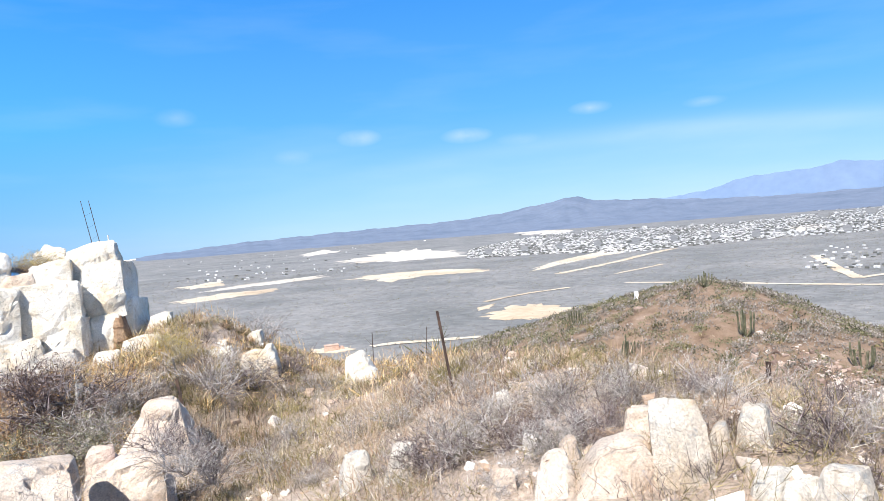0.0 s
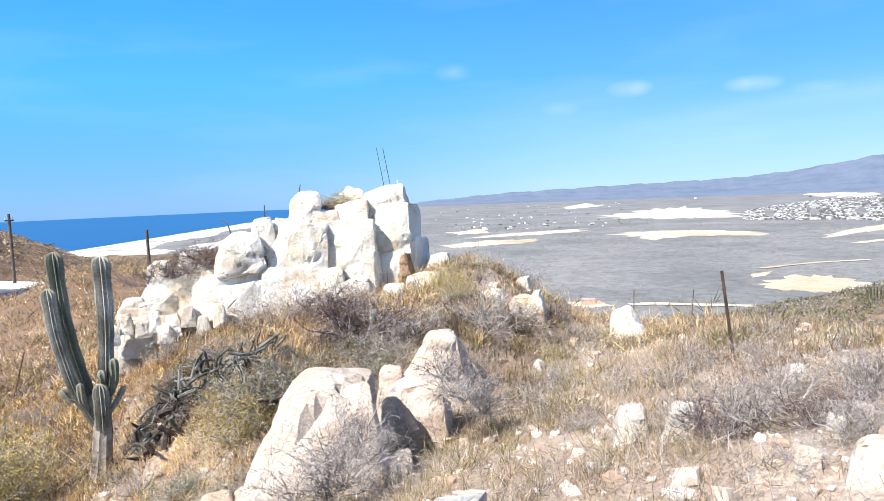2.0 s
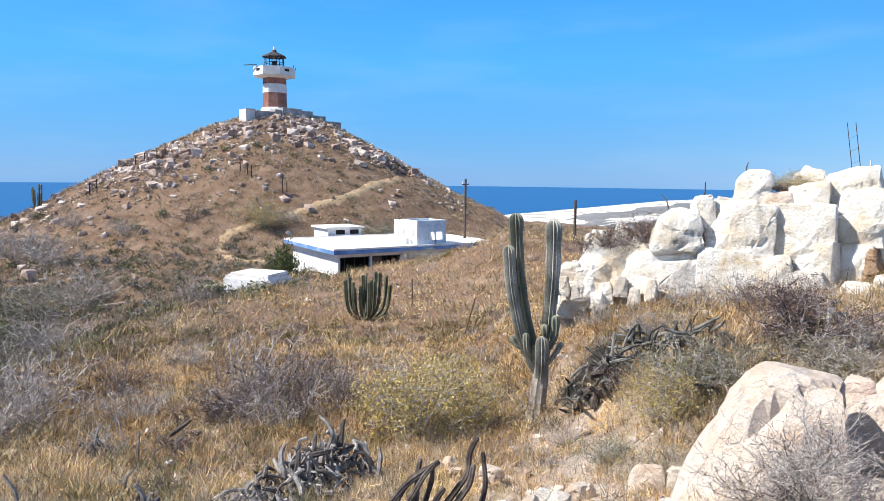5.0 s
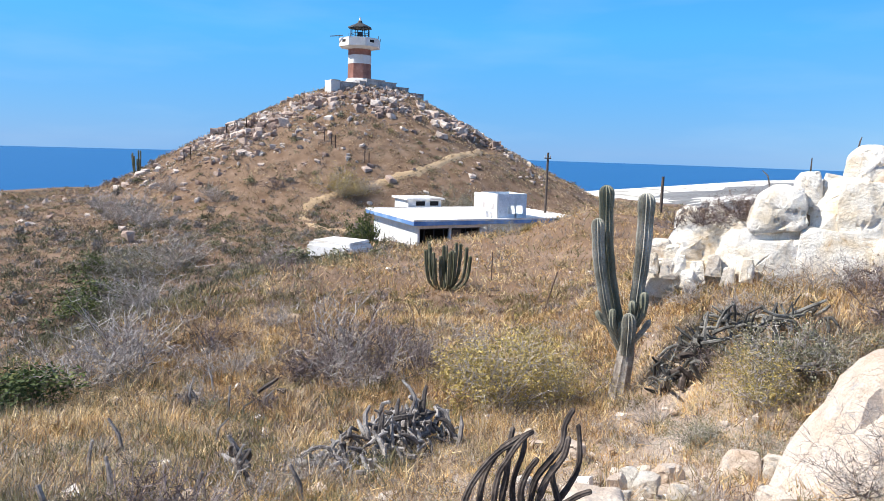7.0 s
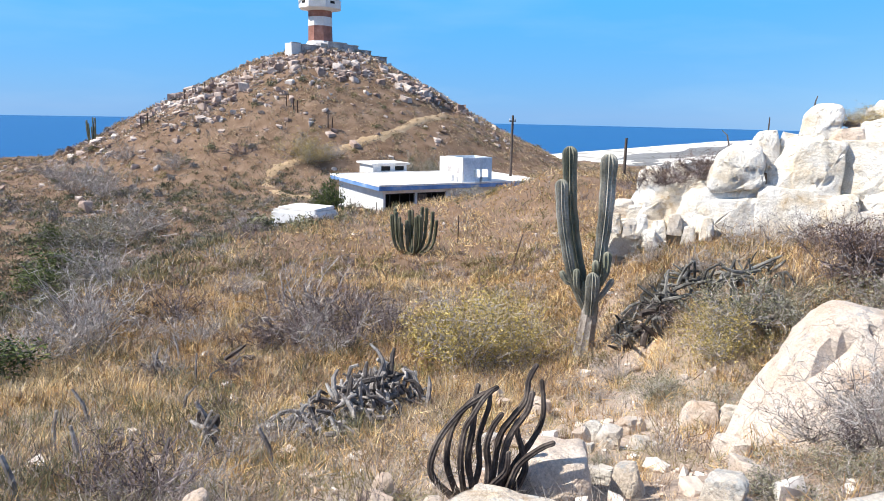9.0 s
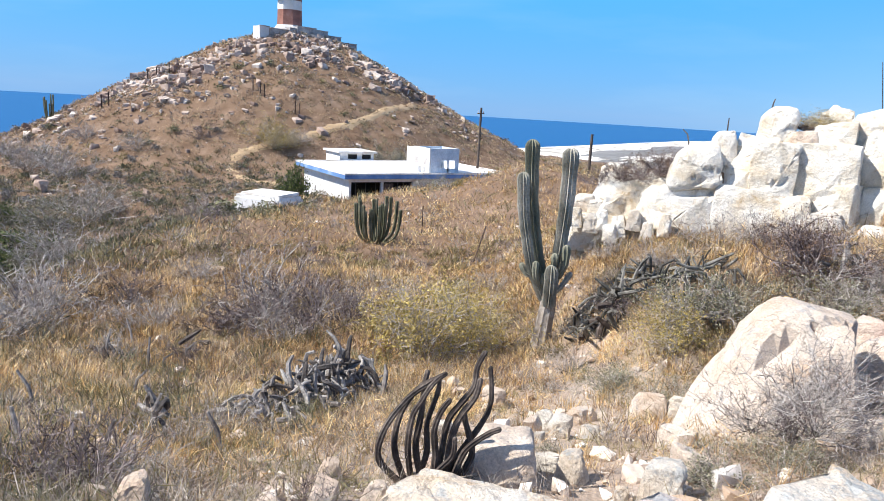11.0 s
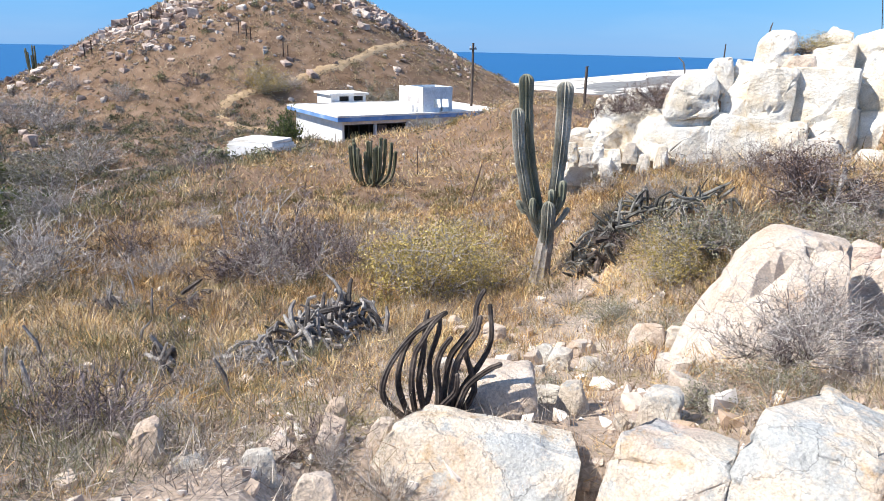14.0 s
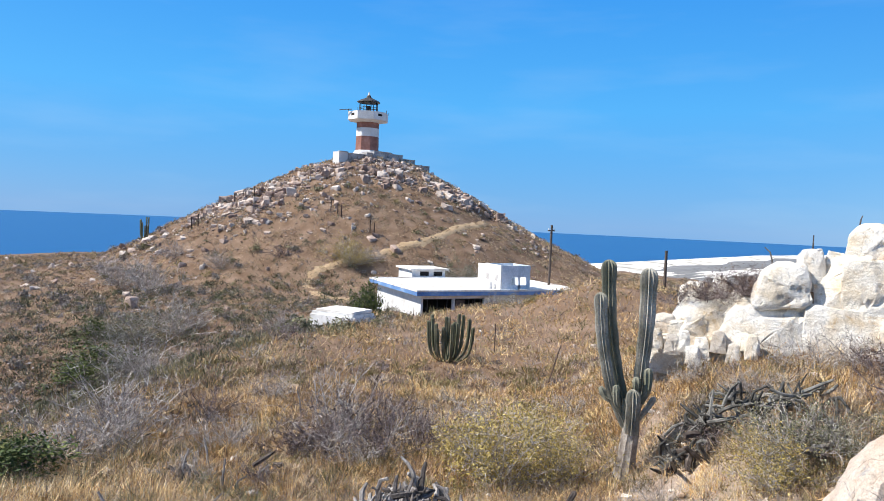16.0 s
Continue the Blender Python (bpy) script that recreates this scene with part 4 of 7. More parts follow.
crag(-8.54, 13.95, -0.97, 2.20, 1.00, 2.30, 23, M_WHITE_ROCK, CREAM, tl=0.1, tr=0.05, hl=0.92)
LOOSE = "white loose boulder lying beside the outcrop"
crag(-5.78, 12.84, -0.57, 0.55, 0.60, 0.35, 12, M_WHITE_ROCK, LOOSE, tr=0.3)
crag(-5.41, 13.62, -0.62, 0.75, 0.60, 0.39, 10, M_WHITE_ROCK, LOOSE, tl=0.3)
crag(-4.80, 12.35, -0.79, 0.68, 0.60, 0.42, 9, M_WHITE_ROCK, LOOSE, tl=0.2, tr=0.2)
crag(-4.16, 12.14, -0.88, 0.56, 0.60, 0.43, 7, M_WHITE_ROCK, LOOSE, tl=0.3, tr=0.05)
crag(-3.83, 12.03, -1.05, 0.45, 0.60, 0.72, 6, M_WHITE_ROCK, LOOSE, tl=0.1, tr=0.3, hl=0.7)
crag(-5.02, 12.91, -0.57, 0.38, 0.60, 0.23, 9, M_WHITE_ROCK, LOOSE)
crag(-4.65, 13.87, -0.62, 0.39, 0.60, 0.29, 7, M_WHITE_ROCK, LOOSE, tl=0.3)
crag(-5.81, 11.62, -0.68, 0.60, 0.60, 0.32, 15, M_WHITE_ROCK, LOOSE, tl=0.3)
crag(-6.52, 11.61, -0.61, 0.46, 0.60, 0.40, 17, M_WHITE_ROCK, LOOSE, tl=0.2)
crag(-11.03, 9.24, -0.91, 0.26, 0.35, 0.40, 37, M_WHITE_ROCK, LOOSE, tl=0.1, tr=0.25, lean=0.2, soft=0.1)
crag(-10.75, 9.39, -0.98, 0.32, 0.35, 0.40, 43, M_ROCK, LOOSE, tl=0.15000000000000002, tr=0.19, lean=0.2, soft=0.1)
crag(-10.60, 9.54, -0.90, 0.25, 0.35, 0.40, 49, M_WHITE_ROCK, LOOSE, tl=0.2, tr=0.13, lean=0.2, soft=0.1)
crag(-10.34, 9.73, -1.00, 0.34, 0.35, 0.42, 35, M_WHITE_ROCK, LOOSE, tl=0.1, tr=0.25, lean=0.2, soft=0.1)
crag(-10.10, 9.89, -0.85, 0.32, 0.35, 0.42, 41, M_ROCK, LOOSE, tl=0.15000000000000002, tr=0.19, lean=0.2, soft=0.1)
crag(-11.11, 9.01, -1.08, 0.26, 0.35, 0.38, 53, M_WHITE_ROCK, LOOSE, tl=0.2, tr=0.13, lean=0.2, soft=0.1)
crag(-10.35, 9.51, -1.10, 0.32, 0.35, 0.35, 37, M_WHITE_ROCK, LOOSE, tl=0.1, tr=0.25, lean=0.2, soft=0.1)
crag(-9.77, 9.92, -0.99, 0.29, 0.35, 0.37, 41, M_ROCK, LOOSE, tl=0.15000000000000002, tr=0.19, lean=0.2, soft=0.1)
crag(-9.50, 10.09, -0.86, 0.26, 0.35, 0.43, 46, M_WHITE_ROCK, LOOSE, tl=0.2, tr=0.13, lean=0.2, soft=0.1)
crag(-2.27, 12.66, -1.49, 0.72, 0.70, 0.76, 2, M_WHITE_ROCK, LOOSE, tl=0.1, tr=0.5, hl=0.9, lean=0.35, soft=0.35)
NEARB = "large pale pink-stained boulder half sunk in the slope"
crag(-3.95, 4.86, -1.62, 1.55, 1.20, 1.38, 21, M_PINK_ROCK, NEARB, tl=0.42, tr=0.14, hl=0.95, lean=0.42, soft=0.1)
crag(-4.12, 8.11, -1.58, 1.20, 1.10, 1.17, 20, M_PINK_ROCK, NEARB, tl=0.34, tr=0.26, hl=0.9, lean=0.25, soft=0.12)
crag(-3.75, 6.62, -1.49, 0.83, 0.90, 0.93, 16, M_PINK_ROCK, NEARB, tl=0.08, tr=0.06, hl=0.86, lean=0.15)
crag(-4.30, 7.13, -1.60, 0.41, 0.60, 1.00, 25, M_PINK_ROCK, NEARB, tl=0.2, tr=0.08)
SLAB = "flat pale rock slab on the ledge"
LEDGE = "large cream and pink ledge rock with a grey lichened top"
crag(-3.22, 1.25, -1.23, 1.19, 0.62, 0.57, 37, M_LEDGE, LEDGE, tl=0.1, tr=0.0, hl=0.97, lean=0.75, cap=0.06)
crag(-2.55, 1.89, -0.95, 0.56, 0.55, 0.50, 20, M_LEDGE, LEDGE, tl=0.02, tr=0.0, hl=0.94, lean=0.6, cap=0.08)
crag(-2.09, 2.18, -0.75, 0.59, 0.70, 0.55, 6, M_LEDGE, LEDGE, tl=0.01, tr=0.08, hl=1, hr=0.92, lean=0.5, cap=0.06)
crag(-1.80, 2.52, -0.60, 0.33, 0.80, 0.50, -2, M_LEDGE, LEDGE, tl=0.06, tr=0.05, hl=0.95, lean=0.4, cap=0.06)
crag(-3.88, 2.06, -1.03, 0.54, 0.45, 0.34, 46, M_PINK_ROCK, SLAB, lean=0.28, soft=0.35, cap=0.0)
crag(-3.79, 2.63, -1.12, 0.26, 0.21, 0.30, 39, M_ROCK, SLAB, lean=0.28, soft=0.35, tl=0.1, tr=0.3)
crag(-3.15, 2.70, -0.93, 0.30, 0.28, 0.33, 31, M_ROCK, SLAB, lean=0.28, soft=0.35, tl=0.1, tr=0.15)
crag(-3.34, 2.58, -0.98, 0.11, 0.10, 0.20, 35, M_ROCK, SLAB, lean=0.28, soft=0.35)
crag(-3.78, 0.19, -0.71, 0.25, 0.18, 0.14, 75, M_ROCK, SLAB, lean=0.28, soft=0.35, tl=0.15, tr=0.1)
crag(-3.62, 0.47, -0.72, 0.21, 0.14, 0.21, 69, M_ROCK, SLAB, lean=0.28, soft=0.35, tl=0.2, tr=0.1)
crag(-3.40, 0.65, -0.91, 0.27, 0.17, 0.31, 64, M_PINK_ROCK, SLAB, lean=0.28, soft=0.35, tl=0.25, tr=0.1)
crag(-4.00, 0.05, -0.74, 0.21, 0.25, 0.27, 78, M_PINK_ROCK, SLAB, lean=0.28, soft=0.35, tl=0.3, tr=0.1)
crag(-4.31, 1.15, -1.03, 0.20, 0.17, 0.26, 61, M_PINK_ROCK, SLAB, lean=0.28, soft=0.35, tl=0.3)
crag(-3.87, 1.23, -0.96, 0.19, 0.17, 0.25, 57, M_PINK_ROCK, SLAB, lean=0.28, soft=0.35, tl=0.3)
crag(-5.18, 5.39, -1.84, 0.31, 0.16, 0.34, 31, M_ROCK, SLAB, lean=0.28, soft=0.35, tl=0.3)
crag(-5.36, 5.18, -1.89, 0.46, 0.23, 0.39, 33, M_PINK_ROCK, SLAB, lean=0.28, soft=0.35, tl=0.2, tr=0.1)
crag(-5.01, 4.00, -1.70, 0.20, 0.12, 0.25, 38, M_ROCK, SLAB, lean=0.28, soft=0.35)
crag(-5.66, 4.06, -1.92, 0.27, 0.14, 0.31, 42, M_ROCK, SLAB, lean=0.28, soft=0.35, tr=0.3)
crag(-3.39, 5.43, -1.32, 0.46, 0.34, 0.36, 18, M_PINK_ROCK, SLAB, lean=0.28, soft=0.35, tl=0.4)
TILTED = "tilted cracked tan boulder at the hilltop edge"
crag(0.94, 3.50, -0.05, 0.39, 0.35, 0.56, -13, M_ROCK, TILTED, tl=0.03, tr=0.8, hl=1, hr=0.82, lean=0.35)
crag(0.81, 3.75, -0.07, 0.27, 0.25, 0.31, -26, M_ROCK, TILTED, tl=0.34, tr=0.35, hl=0.8, hr=0.9, lean=0.45, soft=0.2)
crag(0.56, 3.55, -0.07, 0.56, 0.47, 0.35, -3, M_PINK_ROCK, TILTED, tl=0.35, tr=0.12, hl=0.85, lean=0.3, soft=0.25)
crag(0.24, 3.65, -0.11, 0.28, 0.27, 0.33, -6, M_PINK_ROCK, TILTED, tl=0.2, tr=0.2, hl=0.9, lean=0.4, soft=0.25)
crag(1.43, 3.91, -0.00, 0.22, 0.25, 0.36, -30, M_ROCK, TILTED, tl=0.2, tr=0.15, lean=0.2, soft=0.3)
crag(1.19, 3.25, -0.02, 0.18, 0.25, 0.27, -64, M_ROCK, TILTED, tl=0.02, tr=0.3, hr=0.8, lean=0.3, soft=0.25)
crag(1.25, 3.12, -0.01, 0.13, 0.25, 0.24, -66, M_ROCK, TILTED, tl=0.02, tr=0.3, hr=0.8, lean=0.3, soft=0.25)
crag(1.43, 3.03, -0.02, 0.26, 0.27, 0.32, -47, M_ROCK, TILTED, tl=0.2, tr=0.15, lean=0.3, soft=0.25)
crag(1.06, 4.30, -0.04, 0.27, 0.25, 0.33, -26, M_PINK_ROCK, TILTED, tl=0.1, tr=0.35, hr=0.6, lean=0.3, soft=0.25)
crag(0.88, 4.36, -0.07, 0.26, 0.25, 0.32, -23, M_PINK_ROCK, TILTED, tl=0.2, tr=0.2, lean=0.3, soft=0.25)
crag(1.23, 3.89, -0.00, 0.18, 0.25, 0.27, -25, M_ROCK, TILTED, tl=0.25, tr=0.2, soft=0.6, lean=0.3)
crag(0.63, 3.86, -0.08, 0.22, 0.25, 0.30, -7, M_PINK_ROCK, TILTED, tl=0.2, tr=0.2, soft=0.3, lean=0.3)
crag(-1.06, 4.90, -0.45, 0.31, 0.25, 0.35, 15, M_ROCK, TILTED, tl=0.2, tr=0.25, soft=0.25, lean=0.3)
crag(-0.71, 4.79, -0.37, 0.31, 0.25, 0.35, 16, M_ROCK, TILTED, tl=0.3, tr=0.1, lean=0.3, soft=0.25)
crag(0.37, 4.03, -0.10, 0.20, 0.25, 0.29, -8, M_PINK_ROCK, TILTED, tl=0.3, tr=0.2, lean=0.3, soft=0.25)
crag(0.11, 6.37, -0.32, 0.15, 0.25, 0.25, -3, M_WHITE_ROCK, TILTED, lean=0.3, soft=0.25)
crag(-0.04, 3.81, -0.16, 0.23, 0.25, 0.26, 3, M_PINK_ROCK, TILTED, tl=0.3, tr=0.2, lean=0.3, soft=0.25)
boulder(-7.79, 6.00, -2.53, 0.12, 0.09, 0.27, 6, mat=M_PINK_ROCK, label=SLAB, cuts=11, chips=7)
boulder(-6.09, 3.12, -2.00, 0.20, 0.15, 0.32, 84, mat=M_ROCK, label=SLAB, cuts=11, chips=7)
boulder(-4.83, 3.14, -1.62, 0.09, 0.07, 0.25, 14, mat=M_ROCK, label=SLAB, cuts=11, chips=7)
boulder(-6.01, 4.34, -2.11, 0.11, 0.09, 0.28, 21, mat=M_ROCK, label=SLAB, cuts=11, chips=7)
boulder(-5.91, 5.97, -2.04, 0.13, 0.10, 0.26, -4, mat=M_PINK_ROCK, label=SLAB, cuts=11, chips=7)
boulder(-6.77, 6.25, -2.25, 0.11, 0.08, 0.25, 44, mat=M_ROCK, label=SLAB, cuts=11, chips=7)
boulder(-5.31, 3.67, -1.83, 0.13, 0.10, 0.27, 67, mat=M_ROCK, label=SLAB, cuts=11, chips=7)
boulder(-8.27, 4.46, -2.67, 0.21, 0.16, 0.34, 87, mat=M_ROCK, label=SLAB, cuts=11, chips=7)
boulder(-8.20, 4.61, -2.68, 0.27, 0.20, 0.36, 70, mat=M_PINK_ROCK, label=SLAB, cuts=11, chips=7)
boulder(-6.40, 6.04, -2.17, 0.09, 0.07, 0.25, 70, mat=M_PINK_ROCK, label=SLAB, cuts=11, chips=7)
boulder(-3.47, 3.35, -1.13, 0.27, 0.20, 0.39, -12, mat=M_PINK_ROCK, label=SLAB, cuts=11, chips=7)
boulder(-6.21, 4.74, -2.18, 0.15, 0.12, 0.27, 40, mat=M_PINK_ROCK, label=SLAB, cuts=11, chips=7)
boulder(-7.57, 4.28, -2.46, 0.18, 0.14, 0.33, 50, mat=M_PINK_ROCK, label=SLAB, cuts=11, chips=7)
boulder(-7.00, 4.33, -2.39, 0.15, 0.12, 0.26, 6, mat=M_ROCK, label=SLAB, cuts=11, chips=7)
boulder(-7.10, 4.51, -2.41, 0.27, 0.21, 0.40, 36, mat=M_PINK_ROCK, label=SLAB, cuts=11, chips=7)
boulder(-5.37, 3.99, -1.87, 0.25, 0.19, 0.36, 35, mat=M_ROCK, label=SLAB, cuts=11, chips=7)
boulder(-4.18, 3.62, -1.45, 0.10, 0.08, 0.26, 37, mat=M_PINK_ROCK, label=SLAB, cuts=11, chips=7)
boulder(-5.42, 5.78, -1.97, 0.26, 0.20, 0.34, 33, mat=M_PINK_ROCK, label=SLAB, cuts=11, chips=7)
boulder(-4.65, 2.12, -1.38, 0.13, 0.10, 0.27, 12, mat=M_PINK_ROCK, label=SLAB, cuts=11, chips=7)
boulder(-8.36, 5.16, -2.73, 0.11, 0.08, 0.26, 69, mat=M_PINK_ROCK, label=SLAB, cuts=11, chips=7)
boulder(-4.16, 2.72, -1.28, 0.19, 0.14, 0.29, 33, mat=M_ROCK, label=SLAB, cuts=11, chips=7)
boulder(-5.45, 6.20, -1.92, 0.28, 0.21, 0.37, 63, mat=M_ROCK, label=SLAB, cuts=11, chips=7)
boulder(-8.16, 5.15, -2.67, 0.15, 0.11, 0.30, 51, mat=M_PINK_ROCK, label=SLAB, cuts=11, chips=7)
boulder(-4.27, 4.30, -1.54, 0.28, 0.21, 0.37, 15, mat=M_PINK_ROCK, label=SLAB, cuts=11, chips=7)
boulder(-5.81, 4.69, -2.08, 0.30, 0.22, 0.35, 70, mat=M_PINK_ROCK, label=SLAB, cuts=11, chips=7)
boulder(-5.59, 3.83, -1.93, 0.20, 0.15, 0.34, 57, mat=M_PINK_ROCK, label=SLAB, cuts=11, chips=7)

# ---- the abandoned house ----
HX0, HX1, HY0, HY1, HZ, HG = -58.2, -47.6, 20.25, 35.6, -4.0, -7.4
house = empty("house", pose(HX1, HY0, HG), "abandoned flat-roofed white house with a faded blue roof edge", "house")


def hp(name, x0, x1, y0, y1, z0, z1, mat, parent=None, label="", bevel=0.0):
    """A box part of the house from world bounds."""
    bm = boxed((x0 + x1) / 2 - HX1, (y0 + y1) / 2 - HY0, (z0 + z1) / 2 - HG, abs(x1 - x0), abs(y1 - y0), abs(z1 - z0), bevel=bevel)
    return part(name, bm, mat, parent or house, label)


T = 0.25
WT = HZ - 0.42
FX = HX1 - 0.55
# front wall with two openings, side walls, back wall
OP = ((20.98, 23.50), (23.70, 26.30))
z0, z1 = -6.15, WT - 0.28
hp("wall", FX - T, FX, HY0 + 0.55, OP[0][0], HG, WT, M_WALL)
hp("wall", FX - T, FX, OP[0][1], OP[1][0], z0, z1, M_WALL)
hp("wall", FX - T, FX, OP[1][1], HY1 - 0.55, HG, WT, M_WALL)
hp("wall", FX - T, FX, OP[0][0], OP[1][1], HG, z0, M_WALL)
hp("wall", FX - T, FX, OP[0][0], OP[1][1], z1, WT, M_WALL)
hp("wall", HX0 + 0.5, FX - T, HY0 + 0.55, HY0 + 0.55 + T, HG, WT, M_WALL)
hp("wall", HX0 + 0.5, FX - T, HY1 - 0.55 - T, HY1 - 0.55, HG, WT, M_WALL)
hp("wall", HX0 + 0.5, HX0 + 0.5 + T, HY0 + 0.55 + T, HY1 - 0.55 - T, HG, WT, M_WALL)
# added wall, blackened to give the shade inside the rooms
hp("partition", FX - 3.4, FX - 3.2, HY0 + 0.8, HY1 - 0.8, HG, WT, M_DARK, label="near-black inner wall for the shade behind the openings")
# openings: frames and bars
for k, (a, b) in enumerate(OP):
    win = hp("window_frame", FX - 0.16, FX - 0.08, a, b, z0, z0 + 0.08, M_IRON)
    hp("lintel", FX - 0.16, FX - 0.08, a, b, z1 - 0.08, z1, M_IRON)
    n = 5 if k else 3
    for i in range(n):
        yy = a + (b - a) * (i + 0.5) / n
        hp("window_bar", FX - 0.14, FX - 0.10, yy - 0.03, yy + 0.03, z0, z1, M_IRON)
    if k:
        hp("shutter", FX - 0.12, FX - 0.07, a + 0.1, a + 0.9, z0 + 0.1, z1 - 0.15, M_POLE)
# roof slab, blue edge, low kerb
hp("roof", HX0, HX1, HY0, HY1, WT, HZ - 0.02, M_ROOF, label="white flaking flat roof slab")
for a in ((HX1, HX1 + 0.06, HY0 - 0.06, HY1 + 0.06), (HX0, HX1, HY0 - 0.06, HY0), (HX0, HX1, HY1, HY1 + 0.06)):
    hp("roof_edge", a[0], a[1], a[2], a[3], WT + 0.02, HZ - 0.10, M_BLUE, label="faded blue painted roof edge")
for a in ((HX1 - 0.16, HX1 + 0.07, HY0 - 0.07, HY1 + 0.07), (HX0, HX1 - 0.16, HY0 - 0.07, HY0 + 0.14), (HX0, HX1 - 0.16, HY1 - 0.14, HY1 + 0.07), (HX0 - 0.1, HX0 + 0.1, HY0, HY1)):
    hp("roof_kerb", a[0], a[1], a[2], a[3], HZ - 0.10, HZ + 0.03, M_ROOF)
# rear penthouse with two windows, filled near-black for the shade inside
PX0, PX1, PY0, PY1, PZ = -62.2, -58.9, 24.6, 28.0, -3.38
hp("penthouse_wall", PX0, PX1, PY0, PY1, HG, PZ, M_WALL, label="low white rear room rising above the roof")
hp("penthouse_roof", PX0 - 0.2, PX1 + 0.25, PY0 - 0.25, PY1 + 0.25, PZ, PZ + 0.16, M_ROOF)
for a, b in ((25.4, 26.3), (26.8, 27.7)):
    hp("penthouse_window", PX1 - 0.1, PX1 + 0.01, a, b, -3.92, -3.50, M_DARK)
    hp("window_frame", PX1, PX1 + 0.05, a - 0.05, b + 0.05, -3.50, -3.43, M_WALL)
# roof tank room with openings
CX0, CX1, CY0, CY1, CZ = -50.8, -48.1, 27.7, 30.5, -2.05
tank = hp("water_tank_room", CX0, CX1, CY0, CY0 + 0.14, HZ - 0.02, CZ, M_WALL)
hp("tank_room_wall", CX0, CX0 + 0.14, CY0 + 0.14, CY1, HZ - 0.02, CZ, M_PALEBLUE)
hp("tank_room_wall", CX0 + 0.14, CX1, CY1 - 0.14, CY1, HZ - 0.02, CZ, M_PALEBLUE)
for y0_, y1_, za, zb in ((CY0 + 0.14, CY1 - 0.14, -3.0, CZ), (CY0 + 0.14, CY0 + 0.95, HZ, -3.0), (CY1 - 1.1, CY1 - 0.95, HZ, -3.0), (CY1 - 0.35, CY1 - 0.14, HZ, -3.0), (CY0 + 0.95, CY1 - 0.35, HZ, HZ + 0.35)):
    hp("tank_room_wall", CX1 - 0.14, CX1, y0_, y1_, za, zb, M_PALEBLUE, label="mottled pale blue rooftop wall")
# flush panels; their grey stands for the dimness of the openings
hp("side_opening", CX1 - 1.0, CX1 - 0.45, CY0 - 0.01, CY0 + 0.1, -3.35, -2.85, M_STONEWALL)
hp("side_opening", CX0 + 0.35, CX0 + 0.85, CY0 - 0.01, CY0 + 0.1, -3.35, -2.85, M_STONEWALL)
hp("side_wall", CX0 - 1.3, CX0, CY0 + 0.1, CY0 + 0.3, HZ - 0.02, CZ - 0.1, M_WALL)
hp("roof_vent", -49.4, -49.0, 27.2, 27.5, HZ - 0.02, HZ + 0.5, M_WALL)
hp("roof_vent", -49.2, -48.8, 27.75 - 0.3, 27.7, HZ - 0.02, HZ + 0.42, M_WALL)
# leaning white ladder by the windows
lad = empty("ladder", pose(FX + 0.7, 26.3, -6.6, 0, -18, 0), "white painted ladder leaning on the house front", "ladder")
for s in (-0.2, 0.2):
    part("rail", tube([(0, s - 0.9 * 0, 0), (0, s + 0.0, 1.9)], [0.03, 0.03], 5), M_TOWER, lad)
for i in range(5):
    part("rung", tube([(0, -0.2, 0.3 + 0.35 * i), (0, 0.2, 0.3 + 0.35 * i)], [0.02, 0.02], 5), M_TOWER, lad)
lad.rotation_euler = Euler((radians(-50), radians(-8), 0))

# white cistern beside the house
cis = empty("cistern", pose(-41.6, 12.6, -5.92, 0, 0, 38) @ Matrix.Diagonal((0.78, 0.85, 1, 1)), "low white plastered cistern with a domed top", "cistern")
bm = boxed(0, 0, 0.75, 4.2, 3.2, 1.3)
for v in bm.verts:
    if v.co.z > 1 and v.co.y > 0:
        v.co.z -= 0.15
bmesh.ops.bevel(bm, geom=bm.edges[:], offset=0.18, segments=2, affect="EDGES")
part("basin", bm, M_WALL, cis, smooth=40)
bm = boxed(0.1, 0, 1.42, 3.6, 2.7, 0.2)
bmesh.ops.bevel(bm, geom=bm.edges[:], offset=0.09, segments=2, affect="EDGES")
part("cover", bm, M_ROOF, cis, smooth=40)

# ---- the lighthouse ----
LX, LY, LG = -131.6, 44.9, 13.0
light = empty("lighthouse", pose(LX, LY, LG, 0, 0, 18), "octagonal red and white banded lighthouse on a stone terrace", "lighthouse")


def octa(r0, r1, z0, z1, sides=8):
    V, Fc = [], []
    for r, z in ((r0, z0), (r1, z1)):
        for k in range(sides):
            a = 2 * math.pi * (k + 0.5) / sides
            V.append((r * math.cos(a), r * math.sin(a), z))
    n = sides
    Fc = [(k, (k + 1) % n, n + (k + 1) % n, n + k) for k in range(n)] + [tuple(range(n - 1, -1, -1)), tuple(range(n, 2 * n))]
    return V, Fc


